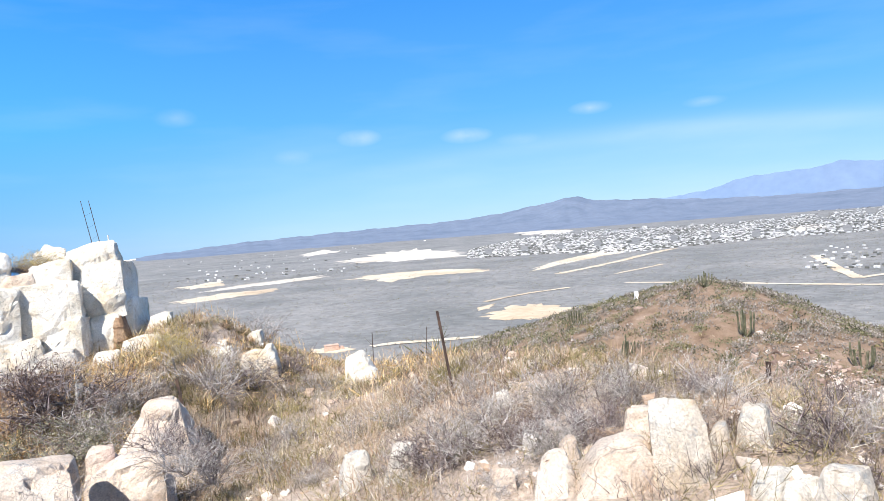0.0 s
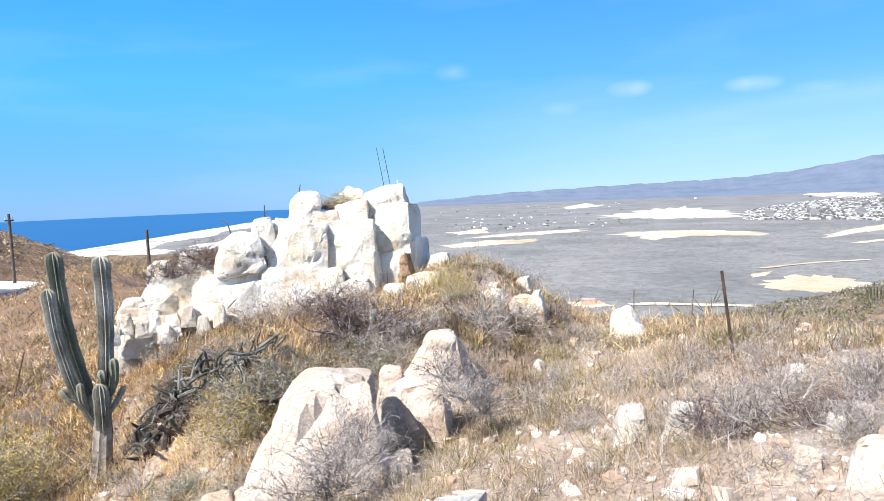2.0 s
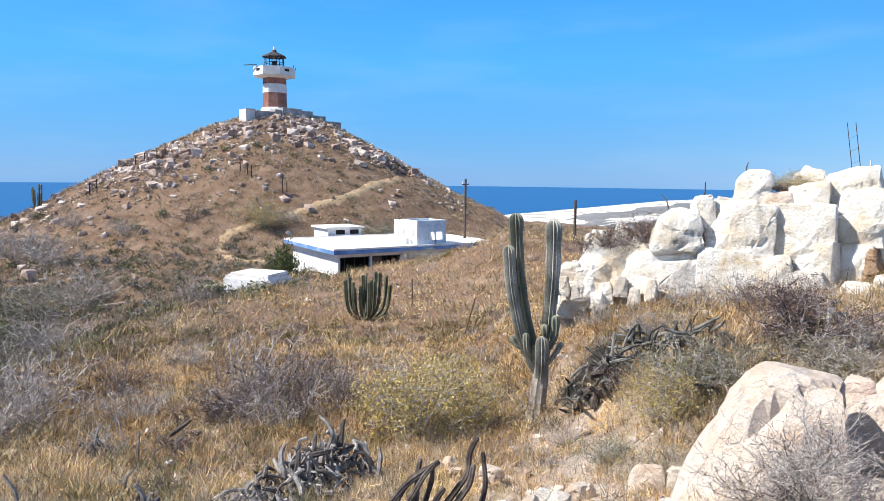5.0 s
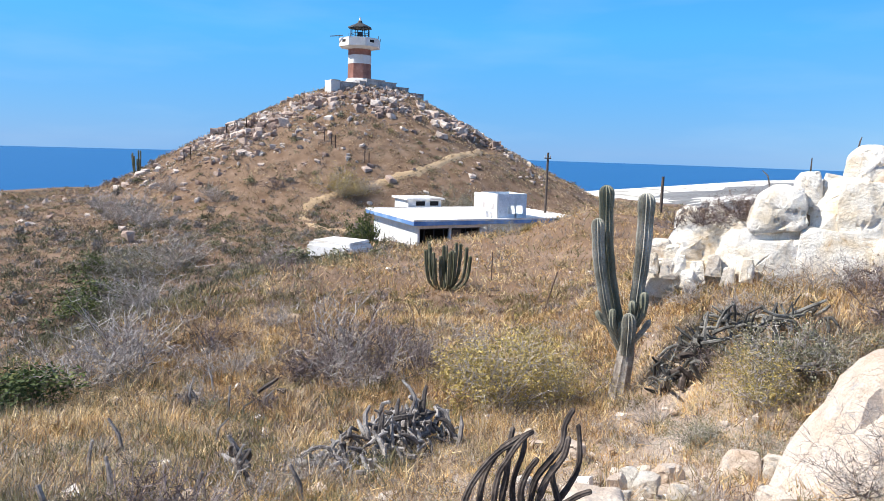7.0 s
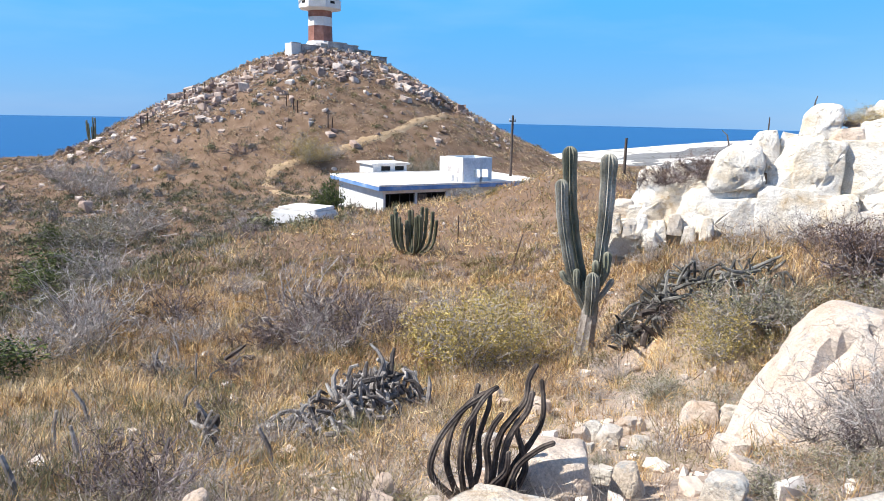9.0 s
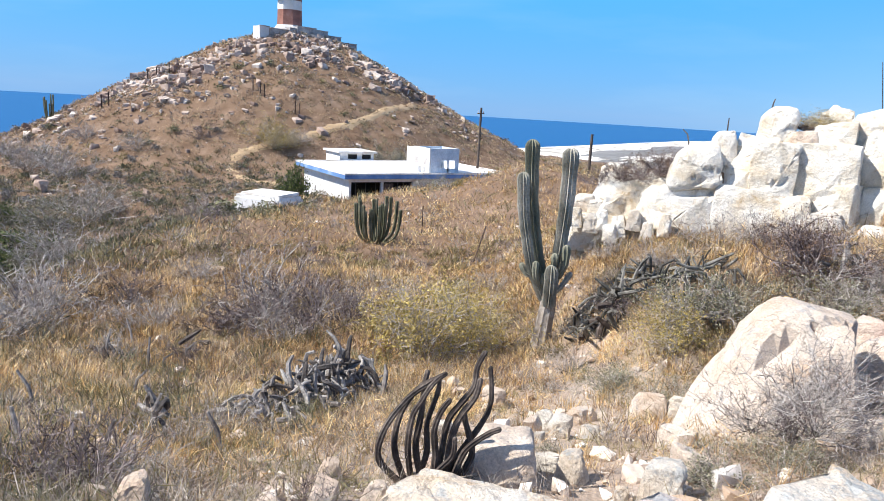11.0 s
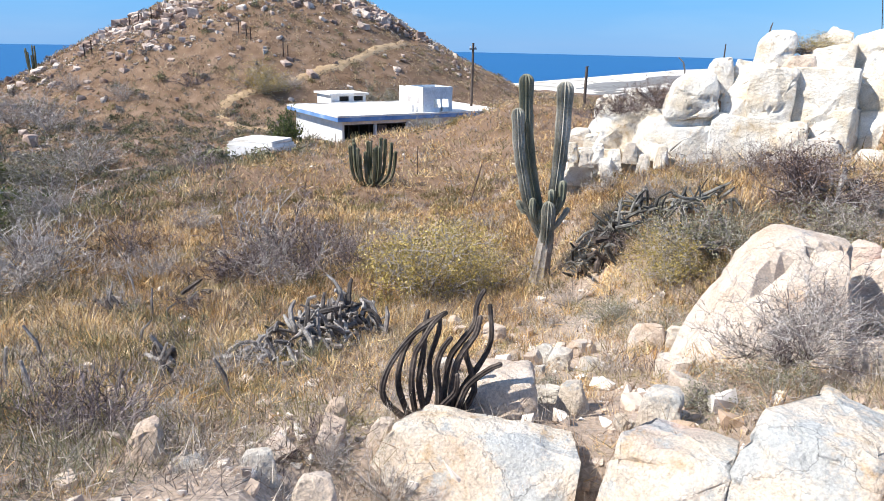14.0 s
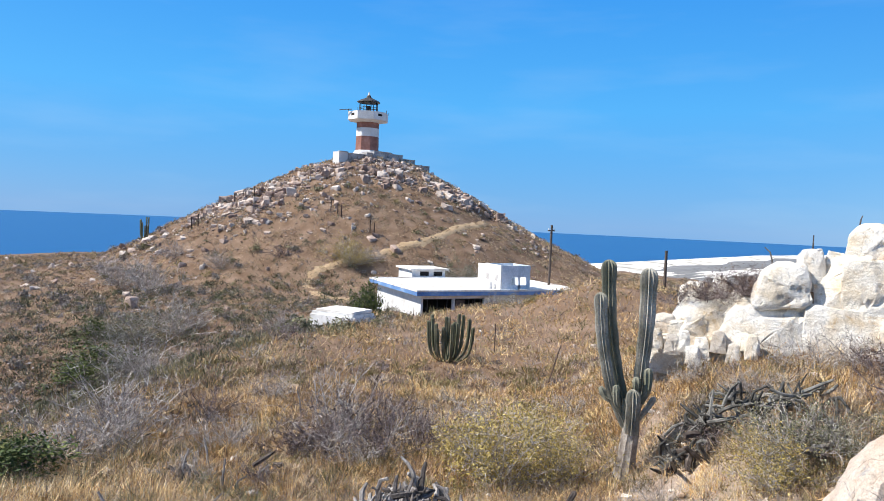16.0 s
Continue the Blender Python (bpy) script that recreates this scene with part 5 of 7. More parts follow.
part("skirt", octa(3.45, 2.45, -0.2, 1.55), M_TOWER, light, "white flared base")
part("band", octa(2.38, 2.32, 1.55, 4.55), M_RED, light, "faded red painted band")
part("band", octa(2.36, 2.30, 4.55, 6.35), M_TOWER, light, "white painted band")
part("band", octa(2.30, 2.28, 6.35, 7.75), M_RED, light, "faded red painted band")
part("corbel", octa(2.4, 3.75, 7.55, 7.95), M_TOWER, light)
part("gallery_floor", octa(4.1, 4.1, 7.95, 8.15), M_TOWER, light)
for k in range(8):
    a0, a1 = 2 * math.pi * (k + 0.5) / 8, 2 * math.pi * (k + 1.5) / 8
    p, q = Vector((4.1 * math.cos(a0), 4.1 * math.sin(a0), 0)), Vector((4.1 * math.cos(a1), 4.1 * math.sin(a1), 0))
    m = (p + q) / 2
    pan = part("gallery_panel", boxed(m.x * 0.985, m.y * 0.985, 8.9, 0.12, (q - p).length, 1.55, math.atan2(m.y, m.x)), M_TOWER, light)
    if k % 2:
        part("vent_slot", boxed(m.x * 1.003, m.y * 1.003, 9.0, 0.04, 1.0, 0.5, math.atan2(m.y, m.x)), M_DARK, pan)
    part("rail_post", tube([(p.x, p.y, 9.6), (p.x, p.y, 10.2)], [0.05, 0.05], 5), M_IRON, light)
part("lantern_base", octa(1.75, 1.75, 8.15, 9.7), M_TOWER, light)
for k in range(8):
    a = 2 * math.pi * (k + 0.5) / 8
    part("lantern_mullion", tube([(1.85 * math.cos(a), 1.85 * math.sin(a), 9.7), (1.8 * math.cos(a), 1.8 * math.sin(a), 12.0)], [0.08, 0.08], 5), M_IRON, light)
for z in (9.75, 10.8, 11.9):
    ring = [(1.83 * math.cos(2 * math.pi * (k + 0.5) / 8), 1.83 * math.sin(2 * math.pi * (k + 0.5) / 8), z) for k in range(9)]
    part("lantern_ring", tube(ring, [0.06] * 9, 5), M_IRON, light)
part("lamp", octa(0.45, 0.45, 9.7, 11.2), M_IRON, light, "old optic in the lantern")
light.scale = (1, 1, 0.92)
part("lantern_roof", octa(2.4, 2.3, 11.95, 12.15), M_IRON, light, "dark iron lantern roof")
part("roof_cone", octa(2.3, 0.7, 12.15, 12.95), M_IRON, light)
part("finial_drum", octa(0.6, 0.35, 12.95, 13.5), M_IRON, light)
part("finial", octa(0.3, 0.05, 13.5, 14.3), M_TOWER, light)
part("bracket", boxed(-1.6, -4.4, 10.0, 3.0, 0.12, 0.15, 0.3), M_IRON, light)

terrace = empty("terrace", pose(LX, LY, LG, 0, 0, 18), "grey stone retaining terrace stepping down the hilltop", "terrace")
# along y: left to right as seen from the ridge
for y0_, y1_, xf, zt, mat in ((-9.6, -7.6, 4.2, 0.25, M_TOWER), (-7.6, -3.6, 4.6, 0.05, M_STONEWALL), (-3.6, -2.2, 4.8, 0.5, M_STONEWALL), (-2.2, 2.2, 5.2, 0.95, M_STONEWALL), (2.2, 5.2, 5.0, 0.75, M_STONEWALL), (5.2, 8.8, 4.6, 0.1, M_STONEWALL), (8.8, 13.5, 4.0, -0.75, M_STONEWALL)):
    back = 5 if y0_ > -4 else -2.2
    part("terrace_wall", boxed((xf - back) / 2, (y0_ + y1_) / 2, zt / 2 - 2.5, xf + back, y1_ - y0_, zt + 5.0), mat, terrace)
    part("coping", boxed(xf - 0.1, (y0_ + y1_) / 2, zt + 0.05, 0.5, y1_ - y0_, 0.12), M_STONEWALL, terrace)

# ---- poles and fence posts ----


def utility_pole(x, y, top, r, label):
    g = hz(x, y)
    p = empty("utility_pole", pose(x, y, g), label, "pole")
    part("shaft", tube([(0, 0, -0.3), (0.03, 0, (top - g) / 2), (0, 0.02, top - g)], [r, r * 0.9, r * 0.75], 8), M_POLE, p)
    return p, top - g


p, h = utility_pole(-51.85, 34.96, 1.0 + 0.35, 0.13, "weathered wooden utility pole behind the house")
part("cross_arm", boxed(0, 0, h - 0.5, 0.1, 0.7, 0.1), M_POLE, p)
for s in (-0.28, 0.28, 0.0):
    part("insulator", tube([(0, s, h - 0.45), (0, s, h - 0.25)], [0.05, 0.03], 6), M_TOWER, p)
p, h = utility_pole(-33.3, 30.8, 0.1, 0.11, "bare weathered wooden pole on the far slope")
part("wire_peg", tube([(0, 0, h - 0.15), (0, 0.15, h)], [0.02, 0.02], 5), M_IRON, p)


def fence_post(x, y, h, lean_x=0.0, lean_y=0.0, r=0.022, sunk=0.15):
    g = hz(x, y)
    p = empty("fence_post", pose(x, y, g, lean_x, lean_y, 0), "thin rusty iron fence post on the dry slope", "fence post", "old fence posts")
    # angle-iron section with a small cap notch
    bm = bmesh.new()
    box(bm, 0, 0, (h - sunk) / 2, 2 * r, 0.5 * r, h + sunk)
    box(bm, -0.75 * r, 0.9 * r, (h - sunk) / 2, 0.5 * r, 1.3 * r, h + sunk)
    part("stake", bm, M_RUST, p)
    part("wire_tie", tube([(-r * 1.4, -r, h * 0.8), (r * 1.4, r, h * 0.8 + 0.01)], [0.006, 0.006], 4), M_IRON, p)
    return p


fence_post(-0.40, 8.06, 1.04, 0.3, -6.8, 0.017)
fence_post(3.17, 7.63, 0.44, 0.2, 0.4)
fence_post(-4.24, 9.47, 0.98, 2.7, -6.2)
fence_post(-22.22, 12.19, 1.10, -0.1, 0.1)
fence_post(-16.66, 10.70, 1.19, -12.2, 8.8)
fence_post(-45.29, 16.93, 1.22, -3.2, 1.2)
fence_post(-42.71, 17.85, 0.92, -1.0, 0.4)
fence_post(-5.79, 39.09, 3.70, -0.2, 1.4)
fence_post(-3.21, 44.35, 4.81, -0.3, 4.6)
fence_post(-27.79, 12.11, 0.74, 1.1, -0.5)

# hill_posts: thicker stakes on the lighthouse hill
fence_post(-123.6, 18.3, 1.9, 0.0, 0.0, 0.09)
fence_post(-123.0, 19.6, 1.9, 0.0, 0.0, 0.09)
fence_post(-122.2, 21.4, 1.9, 0.0, 0.0, 0.09)
fence_post(-117.9, 10.8, 1.9, 0.0, 0.0, 0.09)
fence_post(-117.9, 11.8, 1.9, 0.0, 0.0, 0.09)
fence_post(-105.0, 31.2, 1.9, 0.0, 0.0, 0.09)
fence_post(-104.3, 31.6, 1.9, 0.0, 0.0, 0.09)
fence_post(-99.4, 34.7, 1.9, 0.0, 0.0, 0.09)
fence_post(-98.9, 35.2, 1.9, 0.0, 0.0, 0.09)
fence_post(-106.7, 30.6, 1.9, 0.0, 0.0, 0.09)

# ---- plants ----


def prisms(p, q, r0, r1):
    """Three-sided prisms from points p to q (arrays): verts, tris."""
    d = q - p
    d = d / np.maximum(np.linalg.norm(d, axis=1, keepdims=True), 1e-9)
    ref = np.where(np.abs(d[:, 2:3]) > 0.9, [[1.0, 0, 0]], [[0, 0, 1.0]])
    a = np.cross(d, ref)
    a /= np.linalg.norm(a, axis=1, keepdims=True)
    b = np.cross(a, d)
    V = []
    for c, r in ((p, r0), (q, r1)):
        for k in range(3):
            an = 2 * np.pi * k / 3
            V.append(c + (a * np.cos(an) + b * np.sin(an)) * np.asarray(r)[:, None])
    V = np.stack(V, 1).reshape(-1, 3)
    t = np.array([[0, 1, 4], [0, 4, 3], [1, 2, 5], [1, 5, 4], [2, 0, 3], [2, 3, 5]])
    T = (np.arange(len(p))[:, None, None] * 6 + t).reshape(-1, 3)
    return V, T


def twig_shrub(seed, stems=13, side=5, twigs=3, w=1.0, h=0.7, thick=0.012, wild=0.35):
    """A leafless shrub about 2w wide and h high: verts, tris, and the twig ends."""
    R = np.random.RandomState(seed)
    P, Q, A, B, ends, fine = [], [], [], [], [], []

    def grow(p, d, n, seg, r, bend):
        pts = [p]
        for i in range(n):
            d = d + R.normal(0, bend, 3) + np.array([0, 0, 0.05])
            d = d / np.linalg.norm(d)
            q = pts[-1] + d * seg * R.uniform(0.7, 1.3)
            P.append(pts[-1]); Q.append(q)
            A.append(r * (1 - 0.6 * i / n)); B.append(r * (1 - 0.6 * (i + 1) / n))
            pts.append(q)
        return pts, d

    for s in range(stems):
        an = R.uniform(0, 2 * np.pi)
        el = R.uniform(0.25, 1.4)
        d = np.array([np.cos(an) * np.cos(el) * w, np.sin(an) * np.cos(el) * w, np.sin(el) * h])
        L = np.linalg.norm(d) * R.uniform(0.75, 1.1)
        pts, d1 = grow(np.array([R.normal(0, 0.06) * w, R.normal(0, 0.06) * w, -0.05]), d / np.linalg.norm(d), 4, L / 4, thick, wild * 0.5)
        for k in range(side):
            b = pts[R.randint(1, 5)]
            d2 = d1 + R.normal(0, 0.75, 3)
            d2[2] = abs(d2[2]) * 0.6 + 0.1
            p2, d3 = grow(b, d2 / np.linalg.norm(d2), 2, L * 0.19, thick * 0.5, wild)
            ends.append(p2[-1])
            for j in range(twigs):
                d4 = d3 + R.normal(0, 0.9, 3)
                b3 = p2[R.randint(1, 3)]
                d4 = d4 / np.linalg.norm(d4)
                k3 = b3 + d4 * L * 0.11 * R.uniform(0.6, 1.3)
                e3 = k3 + (d4 + R.normal(0, 0.5, 3)) * L * 0.09
                fine += [(b3, k3), (k3, e3)]
                ends.append(e3)
    V, T = prisms(np.array(P), np.array(Q), A, B)
    if fine:
        fa = np.array(fine)
        s = np.cross(fa[:, 1] - fa[:, 0], R.normal(0, 1, (len(fa), 3)))
        s = s / np.linalg.norm(s, axis=1, keepdims=True) * thick * 0.30
        W = np.stack([fa[:, 0] - s, fa[:, 0] + s, fa[:, 1] + s * 0.6, fa[:, 1] - s * 0.6], 1).reshape(-1, 3)
        T = np.concatenate([T, (np.arange(len(fa))[:, None, None] * 4 + np.array([[0, 1, 2], [0, 2, 3]])).reshape(-1, 3) + len(V)])
        V = np.concatenate([V, W])
    V[:, 2] = np.maximum(V[:, 2], -0.08)
    return V, T, np.array(ends)


def leaf_cloud(ends, seed, per=5, size=0.035, spread=0.06):
    """Small leaf blades about the twig ends: verts, tris."""
    R = np.random.RandomState(seed)
    c = np.repeat(ends, per, 0) + R.normal(0, spread, (len(ends) * per, 3))
    a = R.normal(0, 1, c.shape)
    a /= np.linalg.norm(a, axis=1, keepdims=True)
    b = np.cross(a, R.normal(0, 1, c.shape))
    b /= np.linalg.norm(b, axis=1, keepdims=True)
    s = size * R.uniform(0.6, 1.4, (len(c), 1))
    V = np.stack([c - a * s, c + b * s * 0.45, c + a * s, c - b * s * 0.45], 1).reshape(-1, 3)
    t = np.array([[0, 1, 2], [0, 2, 3]])
    T = (np.arange(len(c))[:, None, None] * 4 + t).reshape(-1, 3)
    return V, T


TWIGS = {}


def shrub_meshes(kind, i):
    """Shared meshes of one shrub shape: twigs, and leaves where the kind has them."""
    key = (kind, i)
    if key not in TWIGS:
        seed = 100 + 17 * i + 1000 * "GDONBT".index(kind)
        args = {"G": (20, 8, 5, 1.0, 0.72, 0.011), "D": (17, 7, 5, 1.0, 0.7, 0.014), "O": (26, 8, 5, 0.95, 1.05, 0.010), "N": (18, 7, 4, 1.0, 0.6, 0.013), "B": (18, 7, 5, 1.0, 0.7, 0.017), "T": (11, 6, 3, 0.8, 1.1, 0.02)}[kind]
        V, T, E = twig_shrub(seed, *args)
        tw = mesh_arrays("crown", V, T)
        tw.materials.append({"G": M_TWIG, "D": M_TWIG_DARK, "O": M_TWIG, "N": M_TWIG, "B": M_TWIG_DARK, "T": M_TWIG_DARK}[kind])
        lf = None
        if kind in "ONBT":
            V, T = leaf_cloud(E, seed + 1, {"O": 5, "N": 6, "B": 4, "T": 10}[kind], {"O": 0.022, "N": 0.020, "B": 0.015, "T": 0.05}[kind], {"O": 0.07, "N": 0.06, "B": 0.06, "T": 0.11}[kind])
            lf = mesh_arrays("foliage", V, T)
            lf.materials.append({"O": M_LEAF, "N": M_LEAF_GREY, "B": M_LEAF_BROWN, "T": M_LEAF_GREEN}[kind])
        TWIGS[key] = (tw, lf)
    return TWIGS[key]


M_LEAF_BROWN = surface("withered_brown_leaf", [(0.08, 0.045, 0.03), (0.15, 0.09, 0.06), (0.26, 0.17, 0.11)], 1.2, 12, 0.85, 0.0, island=0.5)
SHRUB_TEXT = {
    "G": ("leafless grey twiggy shrub on the dry slope", "grey shrubs"),
    "D": ("leafless dark twiggy shrub beside pale rocks", "dark shrubs"),
    "O": ("yellow-green leafy bush among dry grass", "yellow-green bushes"),
    "N": ("grey-green low bush among dry grass", "grey-green bushes"),
    "B": ("withered brown-leaved shrub by the outcrop", "brown shrubs"),
    "T": ("small dark green tree on the slope", "green trees"),
}
SHRUB_N = [0]


def shrub(kind, x, y, size, flat=1.0, z=None):
    """size: half the width in metres."""
    SHRUB_N[0] += 1
    i = SHRUB_N[0] % 4
    tw, lf = shrub_meshes(kind, i)
    text, group = SHRUB_TEXT[kind]
    e = empty("tree" if kind == "T" else "shrub", pose(x, y, hz(x, y) if z is None else z, 0, 0, 67 * SHRUB_N[0] % 360) @ Matrix.Diagonal((size * 1.15, size * 1.15, size * 1.15 * flat, 1)), text, "tree" if kind == "T" else "shrub", group)
    part("crown", tw, None, e)
    if lf:
        part("foliage", lf, None, e)
    return e


shrub("G", -4.38, 6.39, 0.70)
shrub("G", -4.23, 5.45, 0.45)
shrub("O", -9.88, 5.18, 0.93)
shrub("O", -9.85, 6.18, 0.68)
shrub("O", -11.16, 6.71, 0.65)
shrub("O", -11.18, 5.37, 0.57, 0.80)
shrub("G", -13.17, 3.51, 1.35)
shrub("D", -12.46, 3.10, 0.85)
shrub("D", -11.98, 3.88, 0.80)
shrub("G", -11.70, 3.40, 0.60)
shrub("D", -12.09, 4.82, 0.85)
shrub("G", -13.60, -0.20, 1.05)
shrub("G", -13.20, -0.90, 0.95)
shrub("D", -4.62, -0.14, 0.36)
shrub("D", -4.08, 0.95, 0.26)
shrub("N", -4.82, 3.34, 0.18)
shrub("N", -6.52, 5.94, 0.40)
shrub("T", -11.90, -1.50, 0.75, 0.6)
shrub("T", -13.10, -1.60, 0.60, 0.5)
shrub("T", -58.20, -1.00, 2.60, 0.6)
shrub("T", -56.00, -2.60, 1.80, 0.6)
shrub("G", -57.00, 1.60, 2.60)
shrub("B", -7.10, 9.95, 0.55)
shrub("B", -6.44, 9.62, 0.60)
shrub("D", -6.80, 9.90, 0.60)
shrub("D", -13.33, 3.79, 1.14)
shrub("D", -13.37, 4.68, 0.99)
shrub("D", -12.63, 2.63, 0.69)
shrub("G", -13.22, 5.29, 0.82)
shrub("G", -6.47, 1.14, 0.38)
shrub("G", -14.92, -0.07, 1.22)
shrub("G", -55.53, 2.13, 3.72)
shrub("N", -55.34, -0.28, 2.55)
shrub("B", -6.14, 9.15, 0.36)
shrub("D", -6.36, 8.96, 0.36)
shrub("D", -8.00, 7.48, 0.55, 0.70)
shrub("D", -7.78, 7.65, 0.41, 0.80)
shrub("N", -6.50, 7.34, 0.70)
shrub("N", -6.24, 7.80, 0.50)
shrub("O", -6.43, 6.84, 0.59, 0.80)
shrub("N", -6.45, 5.96, 0.41, 0.70)
shrub("G", -7.86, 5.76, 0.25)
shrub("G", -8.24, 10.08, 0.69)
shrub("G", -7.54, 10.32, 0.74)
shrub("G", -5.42, 9.07, 0.66)
shrub("G", -5.36, 9.78, 0.65)
shrub("G", -6.49, 10.31, 0.55)
shrub("D", -4.77, -0.08, 0.41)
shrub("D", -5.27, -0.31, 0.37)
shrub("G", -4.78, 0.21, 0.28)
shrub("G", -3.55, 1.15, 0.24)
shrub("G", -3.89, 0.93, 0.19)
shrub("N", -3.22, 3.30, 0.36, 0.70)
shrub("N", -3.17, 4.06, 0.36, 0.70)
shrub("N", -3.72, 5.65, 0.44)
shrub("D", -10.79, 1.66, 0.50)
shrub("G", -11.36, 0.68, 0.51)
shrub("G", -13.25, 1.53, 0.71)
shrub("G", -7.73, 6.39, 0.38)
shrub("G", -13.38, 6.71, 0.74)
shrub("G", -5.88, 0.57, 0.31)
shrub("G", -8.09, 8.46, 0.53)
shrub("G", -9.93, 9.22, 0.50)
shrub("G", -13.42, 9.02, 0.60)
shrub("G", -17.21, 3.19, 0.79)
shrub("D", -15.60, 1.49, 0.76)
shrub("N", -5.56, 5.92, 0.38, 0.70)
shrub("G", -4.88, 4.10, 0.22, 0.70)
shrub("G", -7.25, 5.54, 0.35, 0.80)
shrub("D", 0.05, 4.84, 0.26)
shrub("G", 0.39, 4.11, 0.20)
shrub("D", 1.04, 3.59, 0.15)
shrub("D", 2.40, 5.08, 0.35)
shrub("G", 34.92, 62.87, 3.70)
shrub("G", 30.66, 66.70, 3.45)
shrub("G", -1.05, 7.23, 0.32)
shrub("G", -0.10, 7.61, 0.39)
shrub("B", -6.12, 9.28, 0.89)
shrub("N", -5.39, 8.63, 0.69)
shrub("G", -4.08, 8.68, 0.70)
shrub("D", -3.68, 8.42, 0.48)
shrub("G", -4.38, 10.86, 0.89)
shrub("D", -3.98, 11.34, 0.61)
shrub("G", -2.96, 11.89, 0.57, 0.70)
shrub("G", -0.29, 4.99, 0.42)
shrub("D", -0.45, 4.74, 0.25)
shrub("G", -0.80, 4.87, 0.22)
shrub("G", 0.33, 4.44, 0.34)
shrub("B", 0.15, 5.09, 0.29, 0.80)
shrub("G", 1.26, 4.53, 0.23)
shrub("D", 1.88, 3.87, 0.39)
shrub("G", 2.13, 3.96, 0.32)
shrub("N", 1.82, 4.14, 0.22)
shrub("G", -1.48, 7.55, 0.30)
shrub("G", -2.71, 9.20, 0.41)
shrub("G", -31.81, 104.83, 5.04)
shrub("D", 0.59, 4.44, 0.26)
shrub("G", 0.02, 5.99, 0.34)
shrub("G", 0.57, 5.56, 0.37)
shrub("G", 1.07, 5.28, 0.28)
shrub("G", -0.71, 8.00, 0.38)
shrub("B", 1.44, 4.21, 0.20, 0.70)
shrub("G", -2.48, 7.33, 0.37)
shrub("D", 1.76, 3.33, 0.21)
shrub("G", -1.64, 5.91, 0.25)
shrub("G", -62.54, 14.14, 2.00)
shrub("T", -45.3, 15.5, 0.95, 1.9)
shrub("D", -27.1, 5.7, 0.95)
shrub("O", -5.24, 11.60, 0.28)
shrub("O", -5.6, 12.2, 0.35)
shrub("D", -3.6, 12.6, 0.55)
shrub("G", -77.74, 45.99, 2.80, 0.90)
shrub("O", -8.89, 13.63, 0.53, 0.50, 1.29)
shrub("B", -9.00, 13.45, 0.50, 0.50, 1.27)
shrub("G", -93.25, 3.56, 4.61)
shrub("G", -97.80, 0.63, 3.62)
shrub("G", -70.49, 4.94, 4.10)
shrub("T", -68.21, -1.57, 1.41)
shrub("N", -66.74, 1.67, 3.32)
shrub("O", -92.40, 29.22, 2.79)
shrub("G", -92.63, 32.96, 2.42)
shrub("D", -97.89, 20.98, 2.06)
shrub("G", -69.95, 15.63, 2.08)
shrub("G", -99.74, 13.10, 2.48)
shrub("G", -109.08, 7.98, 2.69)
shrub("G", -111.34, -1.80, 3.21)
shrub("N", -59.21, 34.91, 2.41)
shrub("N", -87.56, 42.78, 2.81)
shrub("N", -87.25, 46.22, 2.85)
shrub("T", -71.11, 24.73, 1.56, 1.30)
shrub("N", -37.46, 21.75, 1.20)
shrub("D", -37.20, 21.40, 0.90)
shrub("G", -3.45, 4.60, 0.49, 1.00, -0.70)
shrub("G", -3.59, 4.20, 0.38, 1.00, -0.85)
shrub("G", -3.46, 4.94, 0.49, 1.00, -0.73)
shrub("G", -3.21, 4.34, 0.44, 1.00, -0.73)
shrub("D", -3.36, 4.34, 0.35, 1.00, -0.84)
shrub("G", -2.82, 5.96, 0.43, 1.00, -0.47)
shrub("D", -3.16, 6.29, 0.36, 1.00, -0.37)
shrub("G", -2.86, 6.70, 0.47, 1.00, -0.84)
shrub("D", -0.49, 4.83, 0.35)
shrub("G", -0.06, 5.75, 0.30)
shrub("B", 0.29, 5.18, 0.21)
shrub("G", 0.54, 4.72, 0.25)
shrub("D", 0.83, 4.83, 0.22)
shrub("G", -0.07, 3.99, 0.22)
shrub("G", 1.70, 5.10, 0.33)
shrub("D", 1.55, 5.35, 0.24)
shrub("G", -0.28, 5.49, 0.29)
shrub("D", 0.79, 4.92, 0.27)
shrub("G", 0.21, 4.36, 0.22)
shrub("G", 1.11, 5.98, 0.29)
shrub("G", 1.03, 5.40, 0.29)
shrub("G", 0.57, 5.84, 0.31)
shrub("B", -10.55, 11.03, 0.65, 0.9, 0.22)
shrub("B", -10.37, 11.25, 0.50, 0.9, 0.2)
shrub("D", -10.90, 10.85, 0.60, 0.8, 0.1)
shrub("B", -11.20, 10.60, 0.55, 0.8, 0.0)
shrub("D", -11.52, 10.30, 0.55, 0.8, -0.1)


def dead_stalk(x, y, z, h, lean):
    """A short curved bare cactus stem."""
    e = empty("dead_stalk", pose(x, y, z), "thin dark bare cactus stem standing in the dry growth", "stalk", "bare stalks")
    a = radians(lean)
    RT_, AW_ = Vector((0.7, 0.7, 0)), Vector((-0.7, 0.7, 0))
    g = -0.12
    part("stem", tube([(0, 0, g), (0, 0, 0), RT_ * (h * 0.3 * math.sin(a)) + Vector((0, 0, h * 0.55)), RT_ * (h * math.sin(a)) + Vector((0, 0, h * max(0.5, math.cos(a))))], [0.022, 0.020, 0.018, 0.013], 8, 0.2), M_DEADWOOD, e, smooth=60)
    return e


